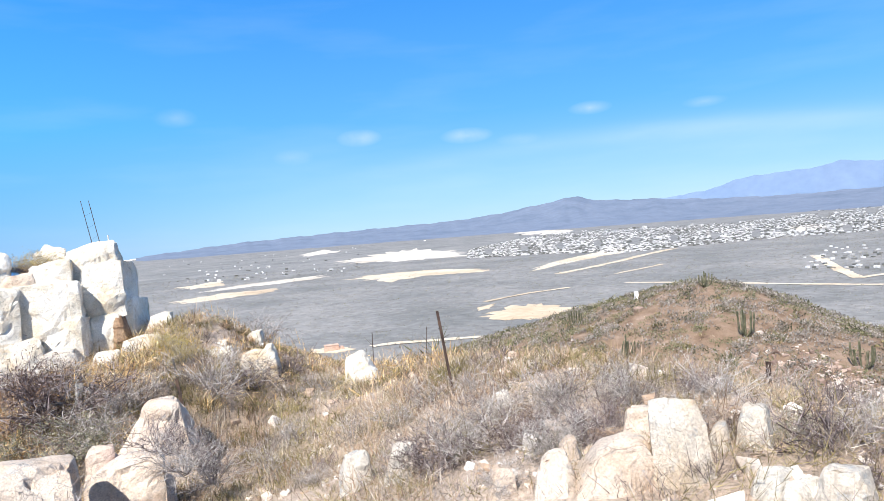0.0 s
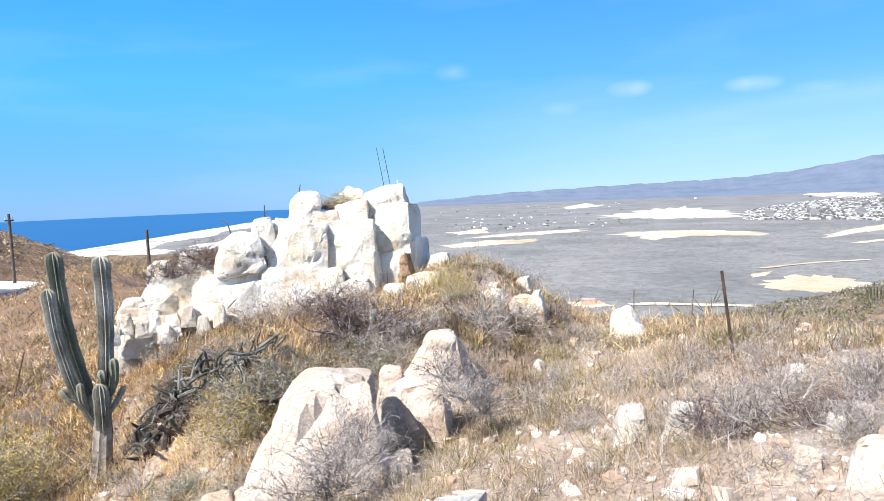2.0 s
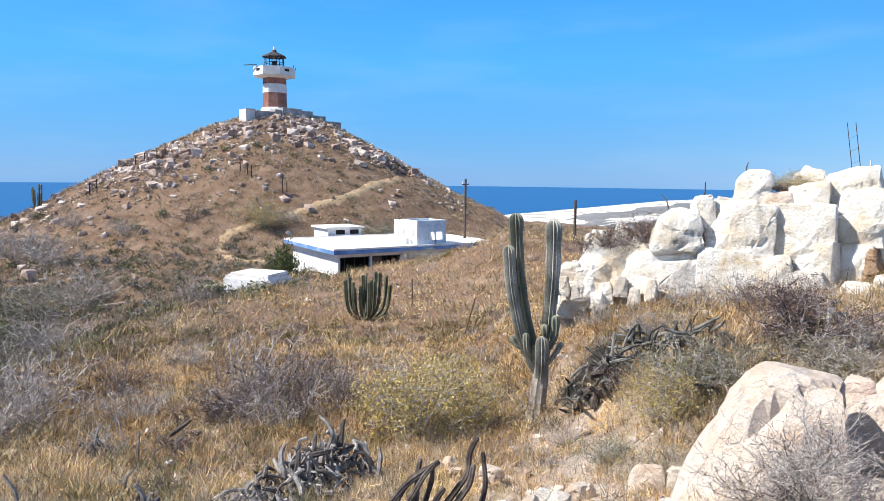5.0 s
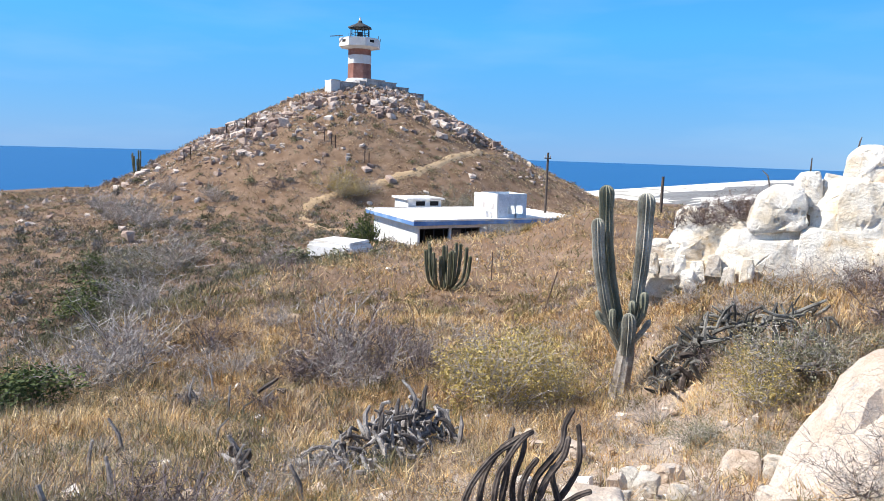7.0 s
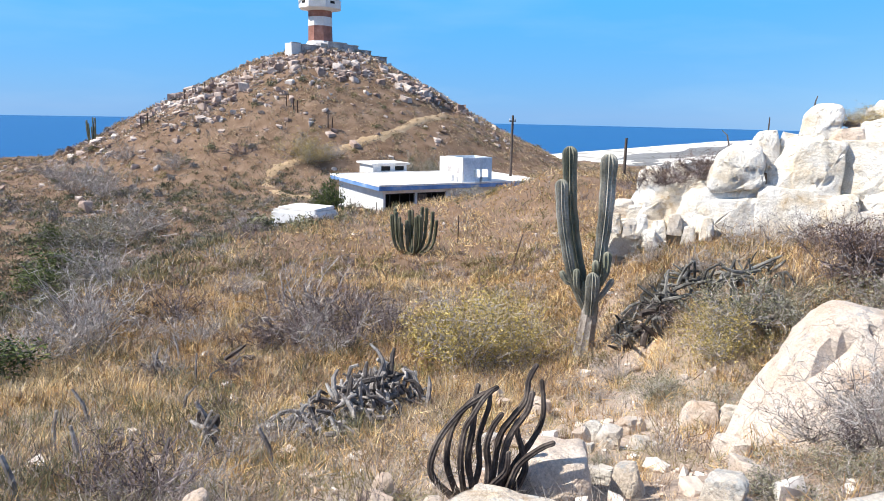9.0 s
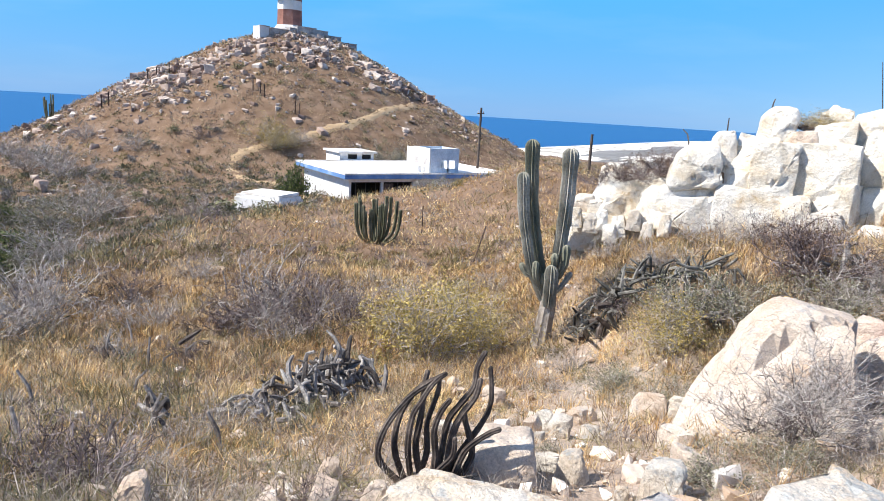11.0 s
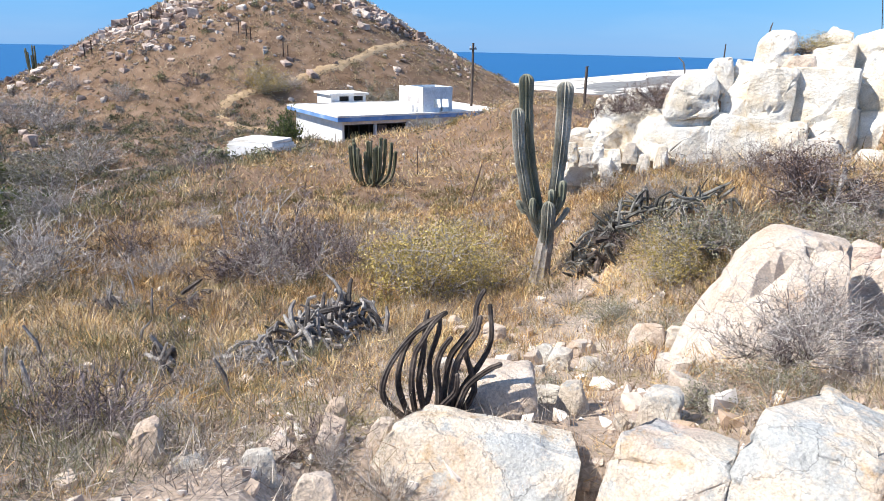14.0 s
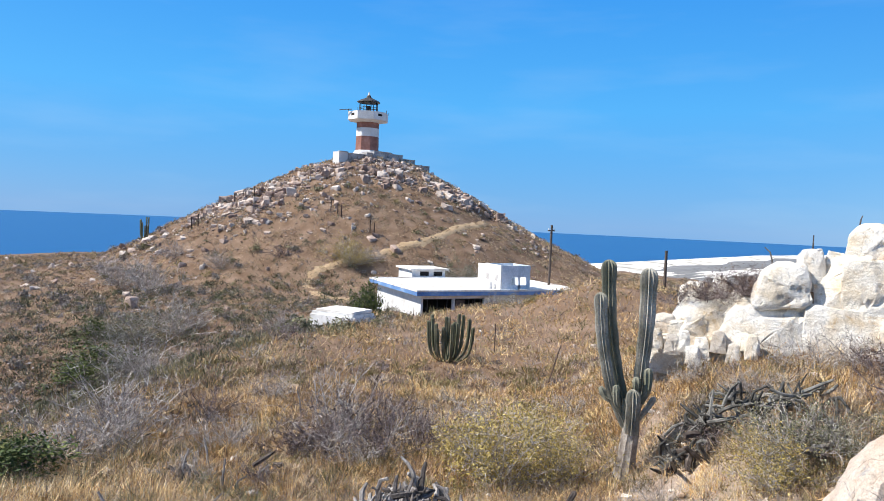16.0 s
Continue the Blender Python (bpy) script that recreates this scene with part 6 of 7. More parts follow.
dead_stalk(-10.59, 13.04, 1.15, 0.30, 0)
dead_stalk(-10.57, 11.79, 0.89, 0.31, -30)
dead_stalk(-4.95, 10.81, -0.59, 0.36, -6)
dead_stalk(-9.97, 13.59, 1.68, 0.22, 10)
for x, y, h, lean in ((-11.36, 0.62, 0.55, 12), (-11.30, 0.75, 0.42, -25), (-10.71, 1.10, 0.50, 5), (-10.60, 1.25, 0.35, 35), (-10.81, 1.58, 0.45, 30), (-6.30, 0.49, 0.42, 20), (-6.22, 0.60, 0.28, -30), (-6.20, -0.40, 0.36, -8), (-12.27, 1.10, 0.48, -12), (-15.11, 3.32, 0.60, -10), (-15.00, 3.60, 0.65, 8), (-14.80, 3.90, 0.55, 25), (-14.90, 4.20, 0.60, -15), (-5.60, 0.10, 0.30, 15), (-5.75, 0.90, 0.34, -20), (-7.40, -0.60, 0.40, 10), (-8.60, -0.30, 0.45, -25), (-9.10, 0.70, 0.42, 28), (-5.00, -0.70, 0.30, -15), (-7.10, 0.60, 0.38, 18)):
    dead_stalk(x, y, hz(x, y), h, lean)


# cacti


def stem(name, parent, pts, r, mat, sides=26, rib=0.38, tip=True):
    """A ribbed stem through the given points, domed at its tip."""
    P = [Vector(p) for p in pts]
    # smooth the line
    out = []
    for i in range(len(P) - 1):
        a, b, c, d = P[max(i - 1, 0)], P[i], P[i + 1], P[min(i + 2, len(P) - 1)]
        for k in range(5):
            t = k / 5
            out.append(0.5 * ((2 * b) + (c - a) * t + (2 * a - 5 * b + 4 * c - d) * t * t + (3 * b - a - 3 * c + d) * t ** 3))
    out.append(P[-1])
    n = len(out)
    rr = [(r[0] + (r[1] - r[0]) * i / (n - 1)) * (1 + 0.05 * math.sin(i * 1.7)) for i in range(n)]
    if tip:
        d = (out[-1] - out[-2]).normalized()
        e = rr[-1]
        for s, q in ((0.35, 0.93), (0.65, 0.75), (0.88, 0.45), (0.98, 0.15)):
            out.append(P[-1] + d * e * s)
            rr.append(e * q)
    return part(name, tube(out, rr, sides, rib), mat, parent, smooth=75)


def view_axes(yaw):
    """Right and away, for a viewer looking along yaw."""
    a = radians(yaw)
    return Vector((math.cos(a), math.sin(a), 0)), Vector((-math.sin(a), math.cos(a), 0))


# the tall cardon with its columns
RT, AW = view_axes(50)
CB = Vector((-9.22, 6.97, 0))
CB.z = hz(CB.x, CB.y)
car = empty("cardon_cactus", Matrix.Translation(CB), "tall ribbed cardon cactus with three columns and a corky trunk", "cactus")


def cpt(u, v, w=0.0):
    return RT * ((u + 6 - 0.045 * v) * 0.0094) + AW * w + Vector((0, 0, v * 0.0094))


part("trunk", tube([cpt(-2, -20), cpt(-2, 10), cpt(2, 40), cpt(8, 80), cpt(10, 105), cpt(10, 128)], [0.23, 0.175, 0.15, 0.135, 0.125, 0.08], 18, 0.16), M_TRUNK, car, "grey corky trunk", smooth=70)
stem("column", car, [cpt(10, 100, 0.05), cpt(20, 145, 0.10), cpt(27, 205, 0.10), cpt(33, 270, 0.08), cpt(36, 346, 0.05)], (0.09, 0.132), M_CACTUS_GREY)
stem("column", car, [cpt(0, 92, 0.03), cpt(-22, 145, 0.0), cpt(-34, 205), cpt(-40, 250), cpt(-42, 303)], (0.075, 0.105), M_CACTUS_GREY)
stem("column", car, [cpt(4, 95, 0.14), cpt(-10, 155, 0.22), cpt(-21, 215, 0.24), cpt(-28, 280, 0.24), cpt(-29, 356, 0.24)], (0.085, 0.122), M_CACTUS)
stem("column", car, [cpt(9, 85, -0.10), cpt(11, 120, -0.15), cpt(12, 148, -0.15)], (0.105, 0.115), M_CACTUS_GREY)
stem("bud", car, [cpt(-8, 118, -0.06), cpt(-15, 136, -0.13), cpt(-15, 158, -0.13)], (0.04, 0.06), M_CACTUS, 14)
stem("bud", car, [cpt(24, 135, -0.02), cpt(34, 160, -0.08), cpt(36, 188, -0.08)], (0.045, 0.075), M_CACTUS, 14)
stem("bud", car, [cpt(-16, 132), cpt(-32, 138), cpt(-39, 150)], (0.05, 0.062), M_CACTUS, 12)
stem("bud", car, [cpt(14, 100), cpt(32, 122), cpt(44, 142)], (0.045, 0.052), M_CACTUS_GREY, 12)
stem("bud", car, [cpt(16, 155, -0.08), cpt(17, 166, -0.14), cpt(17, 174, -0.14)], (0.05, 0.068), M_CACTUS, 12)
stem("bud", car, [cpt(2, 105, -0.05), cpt(-2, 125, -0.10), cpt(-1, 138, -0.10)], (0.04, 0.045), M_CACTUS, 12)


def organ_pipe(name, x, y, h, w, n, seed, r, mat, label, group="", bow=0.5, yaw=55, sides=12):
    e = empty(name, pose(x, y, hz(x, y) - 0.03), label, "cactus", group)
    R = random.Random(seed)
    for i in range(n):
        f = (i + 0.5) / n
        a = 2 * math.pi * f * 3.236
        o = math.sqrt(f) * w
        hh = h * R.uniform(0.62, 1.0) * (1 - 0.12 * f)
        c, s = math.cos(a), math.sin(a)
        b = 0.25 * o
        pts = [(b * c, b * s, 0), (o * c * (0.6 + bow * 0.4), o * s * (0.6 + bow * 0.4), hh * 0.22), (o * c, o * s, hh * 0.55), (o * c * 1.06, o * s * 1.06, hh)]
        stem("arm", e, pts, (r * 0.7, r * R.uniform(0.9, 1.15)), mat, sides, 0.25)
    return e


organ_pipe("organ_pipe_cactus", -21.5, 9.95, 1.75, 0.80, 17, 3, 0.062, M_CACTUS_DARK, "dark green organ pipe cactus clump with upcurved arms")
# far cacti, on the hills
for x, y, h, w, n in ((-126.5, 4.2, 4.8, 1.2, 7), (19.3, 83.7, 3.2, 0.9, 8), (16.6, 105.9, 3.2, 1.0, 6), (33.7, 83.7, 3.7, 1.2, 8), (36.1, 103.6, 2.6, 1.1, 7), (42.0, 74.0, 3.2, 1.2, 6), (12.0, 60.0, 2.2, 1.0, 6), (30.0, 46.0, 2.0, 0.9, 7), (24.0, 36.0, 1.6, 0.8, 7)):
    organ_pipe("organ_pipe_cactus", x, y, h, w, n, int(x * 7 + y), 0.12, M_CACTUS_DARK, "dark green organ pipe cactus on the far hillside", "far hillside cacti", sides=8)

# the blackened dead clump on the ledge
DC = empty("dead_cactus", pose(-4.05, 1.78, hz(-4.05, 1.78) - 0.02), "blackened dead organ pipe cactus with curved bare arms", "cactus")
RT, AW = view_axes(58)


def dead_arm(pts, w, r):
    """A bowed bare arm; points run right and up, w is its lean away."""
    s = 0.0036
    n = len(pts)
    stem("arm", DC, [RT * ((u * 1.06 - 12) * s) + AW * (w * (0.3 + 0.7 * i / (n - 1))) + Vector((0, 0, v * s)) for i, (u, v) in enumerate(pts)], (r * 0.88, r * 0.62), M_DEAD, 14, 0.3)


dead_arm([(-50, 2), (-86, 45), (-78, 100), (-45, 155), (-12, 185), (12, 202)], 0.02, 0.026)
dead_arm([(-42, 0), (-62, 60), (-55, 120), (-30, 165), (-5, 182)], 0.10, 0.025)
dead_arm([(-30, 0), (-40, 70), (-35, 130), (-22, 160), (-8, 188), (5, 205)], -0.05, 0.024)
dead_arm([(-15, 0), (-28, 60), (-22, 120), (-20, 165), (-16, 190)], 0.14, 0.026)
dead_arm([(0, 0), (4, 60), (0, 110), (8, 145), (20, 168)], -0.08, 0.027)
dead_arm([(10, 0), (14, 70), (22, 120), (40, 150), (58, 180), (62, 215), (72, 238)], 0.06, 0.026)
dead_arm([(22, 0), (26, 80), (38, 130), (60, 170), (66, 200)], -0.03, 0.028)
dead_arm([(28, 0), (40, 50), (52, 85), (80, 115), (98, 128)], -0.12, 0.026)
dead_arm([(20, 0), (45, 60), (75, 110), (88, 150), (84, 205)], 0.12, 0.024)
dead_arm([(-5, 0), (8, 40), (30, 75), (32, 110)], -0.14, 0.024)
dead_arm([(-22, 0), (-10, 50), (-12, 100), (2, 150), (4, 172)], 0.18, 0.024)
dead_arm([(35, 0), (55, 40), (62, 70), (48, 120), (46, 142)], 0.03, 0.027)

# heaps of dead cactus wood


def log_heap(x, y, w, h, n, seed, mat, label, r=0.045, long=(0.10, 0.34)):
    e = empty("dead_wood_heap", pose(x, y, hz(x, y)), label, "dead wood")
    R = random.Random(seed)
    for i in range(n):
        a = R.uniform(0, 6.28)
        d = R.uniform(0, 1) ** 0.7 * w
        ox, oy = d * math.cos(a), d * math.sin(a)
        c = Vector((ox, oy, hz(x + ox, y + oy) - hz(x, y) + R.uniform(0.0, h * (1 - 0.7 * d / w))))
        L = R.uniform(*long)
        a2 = R.uniform(0, 6.28)
        t = Vector((math.cos(a2), math.sin(a2), R.choice((R.uniform(-0.2, 0.5), R.uniform(0.5, 2.5))))).normalized() * L
        b = Vector((R.uniform(-1, 1), R.uniform(-1, 1), R.uniform(-0.4, 1.0))) * L * 0.5
        rr = r * R.uniform(0.55, 1.2)
        P = [c - t * 0.5, c - t * 0.2 + b * 0.5, c + t * 0.15 + b * 0.75, c + t * 0.5 + b * (0.4 + R.uniform(-0.3, 0.6))]
        part("log", tube(P, [rr * 0.85, rr, rr * 0.9, rr * R.uniform(0.35, 0.75)], 12, 0.16), mat, e, smooth=50)
    return e


log_heap(-8.45, 3.00, 0.62, 0.75, 170, 1, M_DEADWOOD, "heap of weathered grey dead cactus stems", 0.031, (0.12, 0.36))
log_heap(-7.85, 2.35, 0.58, 0.48, 110, 10, M_DEADWOOD, "sprawling heap of grey dead cactus stems", 0.028, (0.12, 0.34))
log_heap(-7.20, 1.70, 0.52, 0.30, 60, 2, M_DEADWOOD, "small heap of grey dead cactus stems", 0.026, (0.10, 0.30))
log_heap(-8.05, 7.60, 0.70, 0.62, 110, 3, M_DARKWOOD, "heap of dark grey dead cactus wood", 0.027, (0.2, 0.55))
log_heap(-7.10, 8.05, 0.70, 0.45, 60, 11, M_DARKWOOD, "tangle of dark dead cactus stems below the outcrop", 0.025, (0.2, 0.55))
log_heap(-8.07, 7.15, 0.27, 0.45, 14, 4, M_DEAD, "dark rotten stump heap beside the cardon", 0.060)
log_heap(-6.17, 9.48, 0.61, 0.37, 22, 5, M_DEADWOOD, "bleached dead branches below the outcrop", 0.045)
log_heap(-6.45, 7.49, 0.53, 0.41, 22, 6, M_DEADWOOD, "grey dead branches in a bush", 0.050)
log_heap(-7.25, 0.64, 0.18, 0.36, 10, 7, M_DEADWOOD, "few upright grey dead stems", 0.030)
log_heap(-11.38, 0.64, 0.28, 0.47, 9, 8, M_DEAD, "few dark dead stems in the grass", 0.040)
log_heap(-11.30, 1.77, 0.24, 0.57, 8, 9, M_DEAD, "few dark dead stems in the grass", 0.040)

# dry grass, stones and far scrub


def bare(x, y, R):
    """Trampled stony patches with little growth."""
    k = 0 * x
    for cx, cy, r in ((-5.3, 3.4, 1.5), (-4.6, 2.4, 1.2), (-6.9, 5.2, 1.0), (0.3, 4.6, 1.4), (-1.6, 5.0, 0.8), (-6.0, 4.4, 1.2), (-3.6, 3.3, 1.0), (-7.9, 6.3, 0.8)):
        k = np.maximum(k, np.exp(-((x - cx) ** 2 + (y - cy) ** 2) / r ** 2))
    return R.uniform(0, 1, len(x)) > 0.92 * k


def scatter(n, d0, d1, yaw0=-46, yaw1=104, seed=1, power=0.0):
    """Places spread over a sector of the hills (closer together towards d0 with power)."""
    R = np.random.RandomState(seed)
    u = R.uniform(0, 1, n)
    p = 2.0 - power
    d = (d0 ** p + u * (d1 ** p - d0 ** p)) ** (1 / p) if abs(p) > 1e-6 else d0 * (d1 / d0) ** u
    a = np.radians(R.uniform(yaw0, yaw1, n))
    return -d * np.sin(a) - 0.6, d * np.cos(a), d, R


def grass(name, n, d0, d1, blades, hmin, hmax, width, seed, power, keep, label, mat, bent=True, spread=0.85, cond=None, tuft=0.75):
    x, y, d, R = scatter(n, d0, d1, seed=seed, power=power)
    z = height(x, y)
    dens = fbm(x, y, 3.7, 3, 5.0) + 0.6 * fbm(x, y, 23.0, 2, 3.0)
    ok = (dens + R.uniform(-0.6, 0.6, n) > keep) & (z > -40)
    ok &= bare(x, y, R)
    if cond:
        ok &= cond(x, y, R)
    x, y, z, d = x[ok], y[ok], z[ok], d[ok]
    m = len(x)
    hh = R.uniform(hmin, hmax, m) * (0.85 + 0.3 * np.clip(fbm(x, y, 6.0, 2, 1.0), -1, 1)) * np.clip(d / 9, 0.5, 1)
    X = np.repeat(np.stack([x, y, z], -1), blades, 0)
    H = np.repeat(hh, blades) * R.uniform(0.45, 1.15, m * blades)
    an = R.uniform(0, 2 * np.pi, m * blades)
    out = R.uniform(0.05, spread, m * blades)
    D = np.stack([np.cos(an), np.sin(an), 0 * an], -1)
    S = np.stack([-np.sin(an), np.cos(an), 0 * an], -1)
    ao = an + R.normal(0, 0.8, m * blades)
    ro = np.repeat(hh, blades) * tuft * np.sqrt(R.uniform(0, 1, m * blades))
    base = X + np.stack([np.cos(ao) * ro, np.sin(ao) * ro, 0 * ao - 0.03], -1)
    H = H * (1.1 - 0.5 * (ro / np.repeat(hh, blades)) ** 2)
    base[:, 2] = height(base[:, 0], base[:, 1]) - 0.03
    w = (1.3 * width * np.maximum(0.5, np.repeat(d, blades) / 7.0))[:, None] * R.uniform(0.6, 1.4, (m * blades, 1)) * S
    tip = base + D * (H * out)[:, None] + np.stack([0 * H, 0 * H, H * (1.05 - 0.35 * out)], -1)
    if bent:
        mid = base + D * (H * out * 0.35)[:, None] + np.stack([0 * H, 0 * H, H * 0.6], -1)
        V = np.stack([base - w, base + w, mid - w * 0.7, mid + w * 0.7, tip], 1).reshape(-1, 3)
        t = np.array([[0, 1, 3], [0, 3, 2], [2, 3, 4]])
    else:
        V = np.stack([base - w, base + w, tip], 1).reshape(-1, 3)
        t = np.array([[0, 1, 2]])
    T = (np.arange(m * blades)[:, None, None] * V.shape[0] // (m * blades) + t).reshape(-1, 3)
    return tagged(part(name, mesh_arrays(name, V, T), mat), label, "grass", kind="stuff")


M_SCRUB_GREY = surface("dull_grey_scrub", [(0.16, 0.14, 0.12), (0.25, 0.22, 0.195), (0.36, 0.33, 0.30)], 0.3, 6, 0.9, 0.0, island=0.5, contrast=0.55)
M_SCRUB = surface("dull_scrub_leaf", [(0.10, 0.10, 0.05), (0.17, 0.165, 0.09), (0.26, 0.245, 0.15)], 0.3, 6, 0.9, 0.0, island=0.5, contrast=0.55)
M_DARK_SCRUB = surface("dark_valley_scrub", [(0.05, 0.055, 0.03), (0.095, 0.095, 0.06), (0.16, 0.15, 0.11)], 0.3, 6, 0.9, 0.0, island=0.5, contrast=0.25)
M_GRASS_PALE = surface("pale_straw", [(0.34, 0.265, 0.18), (0.52, 0.435, 0.32), (0.60, 0.53, 0.42)], 0.5, 8, 0.9, 0.0, island=0.5, contrast=0.55)
M_BROWN_BUSH = surface("withered_brown_stalks", [(0.22, 0.14, 0.09), (0.38, 0.265, 0.18), (0.50, 0.395, 0.295)], 0.6, 8, 0.9, 0.0, island=0.5, contrast=0.55)
M_HILL_STRAW = surface("dull_straw_scrub", [(0.30, 0.215, 0.12), (0.49, 0.36, 0.205), (0.60, 0.47, 0.295)], 0.12, 3, 0.9, 0.0, island=0.4, contrast=0.3)
M_GREY_BUSH = surface("bleached_grey_stalks", [(0.20, 0.16, 0.13), (0.36, 0.30, 0.25), (0.52, 0.46, 0.40)], 0.6, 8, 0.9, 0.0, island=0.5, contrast=0.55)
M_OLIVE_BUSH = surface("olive_stalks", [(0.12, 0.10, 0.04), (0.22, 0.18, 0.075), (0.34, 0.285, 0.14)], 0.6, 8, 0.9, 0.0, island=0.5, contrast=0.55)


def off_house(x, y, R):
    return ~((x < -46) & (x > -64) & (y > 19) & (y < 37))


def sunny_field(x, y, R):
    return off_house(x, y, R) & (0.5 * x + 0.866 * y + R.normal(0, 1.2, len(x)) > -8.5)


def left_hills(x, y, R):
    return (x < -14) & off_house(x, y, R)


def inland(x, y, R):
    return (x > coast(y) + 150) & (height(x, y) < -30)


def bright_slope(x, y, R):
    """The golden slope towards the house and the cardon."""
    q = 0.5 * x + 0.866 * y
    return (x + 0.25 * y + 1.5 * fbm(x, y, 5.0, 2, 2.0) + R.normal(0, 1.2, len(x)) < -3.5) & (q + R.normal(0, 0.8, len(x)) > -8.5)


def shady_slope(x, y, R):
    """The greyer slope that falls to the valley."""
    return 0.5 * x + 0.866 * y + R.normal(0, 1.0, len(x)) < -7.6


def ledge_side(x, y, R):
    """The mixed growth below the ledge."""
    return (0.5 * x + 0.866 * y + R.normal(0, 0.8, len(x)) < -1.6) & (np.hypot(x, y) < 12 + R.normal(0, 2, len(x)))


grass("dry_grass", 26000, 2.6, 18, 8, 0.08, 0.24, 0.0018, 21, 1.0, -0.4, "golden-brown dry grass tufts on the slope", M_GRASS, False, 0.9, bright_slope)
grass("straw_grass", 13000, 2.4, 17, 8, 0.06, 0.22, 0.0016, 22, 1.0, -0.2, "pale straw stalks between the stones", M_GRASS_PALE, False, 1.0)
grass("golden_clumps", 4200, 3.0, 18, 56, 0.20, 0.40, 0.0026, 51, 0.6, -0.5, "dense golden grass clumps on the slope", M_GRASS, False, 1.6, bright_slope, tuft=0.4)
grass("straw_clumps", 2600, 3.0, 17, 50, 0.14, 0.34, 0.0024, 50, 0.8, -0.2, "pale straw clumps among the stones", M_GRASS_PALE, False, 1.9, tuft=0.4)
grass("brown_clumps", 2800, 3.0, 18, 56, 0.18, 0.42, 0.0026, 52, 0.7, -0.2, "withered brown clumps on the slope", M_BROWN_BUSH, False, 2.0, tuft=0.4)
grass("grey_clumps", 2400, 2.8, 17, 56, 0.14, 0.36, 0.0022, 53, 0.9, -0.3, "bleached grey clumps among the stones", M_GREY_BUSH, False, 2.2, None, tuft=0.4)
grass("olive_clumps", 1500, 3.0, 17, 56, 0.14, 0.36, 0.0030, 54, 0.8, 0.0, "olive low clumps on the slope", M_OLIVE_BUSH, False, 2.0, tuft=0.4)
grass("valley_slope_clumps", 3200, 3, 30, 50, 0.2, 0.45, 0.0028, 61, 0.7, -0.7, "olive-grey dry clumps on the valley side", M_OLIVE_BUSH, False, 1.4, shady_slope, tuft=0.4)
grass("hillside_olive", 5000, 45, 165, 14, 0.26, 0.60, 0.0032, 59, 0.4, 0.0, "olive low scrub on the hillsides", M_OLIVE_BUSH, False, 1.8, off_house)


def brush(name, n, d0, d1, per, size, width, seed, power, keep, label, mat, cond=None, low=-40):
    """Low dense bushes of criss-crossing dry twigs."""
    x, y, d, R = scatter(n, d0, d1, seed=seed, power=power)
    dens = fbm(x, y, 4.3, 3, seed * 0.7) + R.uniform(-0.5, 0.5, n)
    ok = (dens > keep) & (height(x, y) > low)
    ok &= bare(x, y, R)
    if cond:
        ok &= cond(x, y, R)
    x, y, d = x[ok], y[ok], d[ok]
    m = len(x)
    s = np.repeat(size * R.uniform(0.5, 1.35, m), per)
    c = R.normal(0, 1, (m * per, 3))
    c = c / np.linalg.norm(c, axis=1, keepdims=True) * R.uniform(0.1, 1, (m * per, 1)) ** 0.5
    c[:, 2] = np.abs(c[:, 2]) * np.repeat(R.uniform(0.55, 1.0, m), per)
    t = c * 0.5 + R.normal(0, 0.55, c.shape) + [[0, 0, 0.45]]
    t = t / np.linalg.norm(t, axis=1, keepdims=True) * R.uniform(0.25, 0.75, (m * per, 1))
    p = np.stack([np.repeat(x, per), np.repeat(y, per)], -1) + c[:, :2] * s[:, None]
    z = height(p[:, 0], p[:, 1]) - 0.03 + c[:, 2] * s * 0.8
    P = np.concatenate([p, z[:, None]], 1)
    Q = P + t * s[:, None] * (0.42 if d1 > 100 else 1.0)
    w = np.cross(t, R.normal(0, 1, t.shape))
    w = w / np.linalg.norm(w, axis=1, keepdims=True) * ((1.35 if d1 <= 30 else 0.9) * width * np.maximum(0.5, np.repeat(d, per) / 7) * R.uniform(0.6, 1.5, m * per))[:, None]
    V = np.stack([P - w, P + w, Q], 1).reshape(-1, 3)
    me = mesh_arrays(name, V, np.arange(len(V)).reshape(-1, 3))
    return tagged(part(name, me, mat), label, "scrub", kind="stuff")


brush("field_golden_brush", 10000, 11, 75, 20, 0.50, 0.0030, 76, 0.9, -0.8, "golden dry brush on the field before the house", M_GRASS, sunny_field)
brush("field_olive_brush", 4200, 11, 75, 20, 0.50, 0.0030, 99, 0.9, -0.6, "olive dry brush on the field before the house", M_OLIVE_BUSH, sunny_field)
brush("field_brown_brush", 5200, 11, 80, 22, 0.48, 0.0027, 77, 0.9, -0.3, "brown dry brush on the field before the house", M_BROWN_BUSH, off_house)
brush("field_grey_brush", 2200, 15, 80, 20, 0.44, 0.0022, 78, 0.9, 0.1, "bleached dry brush on the field before the house", M_GREY_BUSH, off_house)
brush("hill_straw_brush", 15000, 50, 165, 22, 0.85, 0.0042, 79, 0.3, -0.5, "tan dry brush covering the lighthouse hill", M_HILL_STRAW, left_hills)
brush("hill_brown_brush", 15000, 50, 165, 22, 0.85, 0.0042, 80, 0.3, -0.5, "brown dry brush covering the lighthouse hill", M_BROWN_BUSH, left_hills)
brush("valley_green_brush", 5200, 9, 70, 20, 0.50, 0.0050, 86, 0.6, -0.6, "olive-grey scrub on the valley side", M_SCRUB, shady_slope)
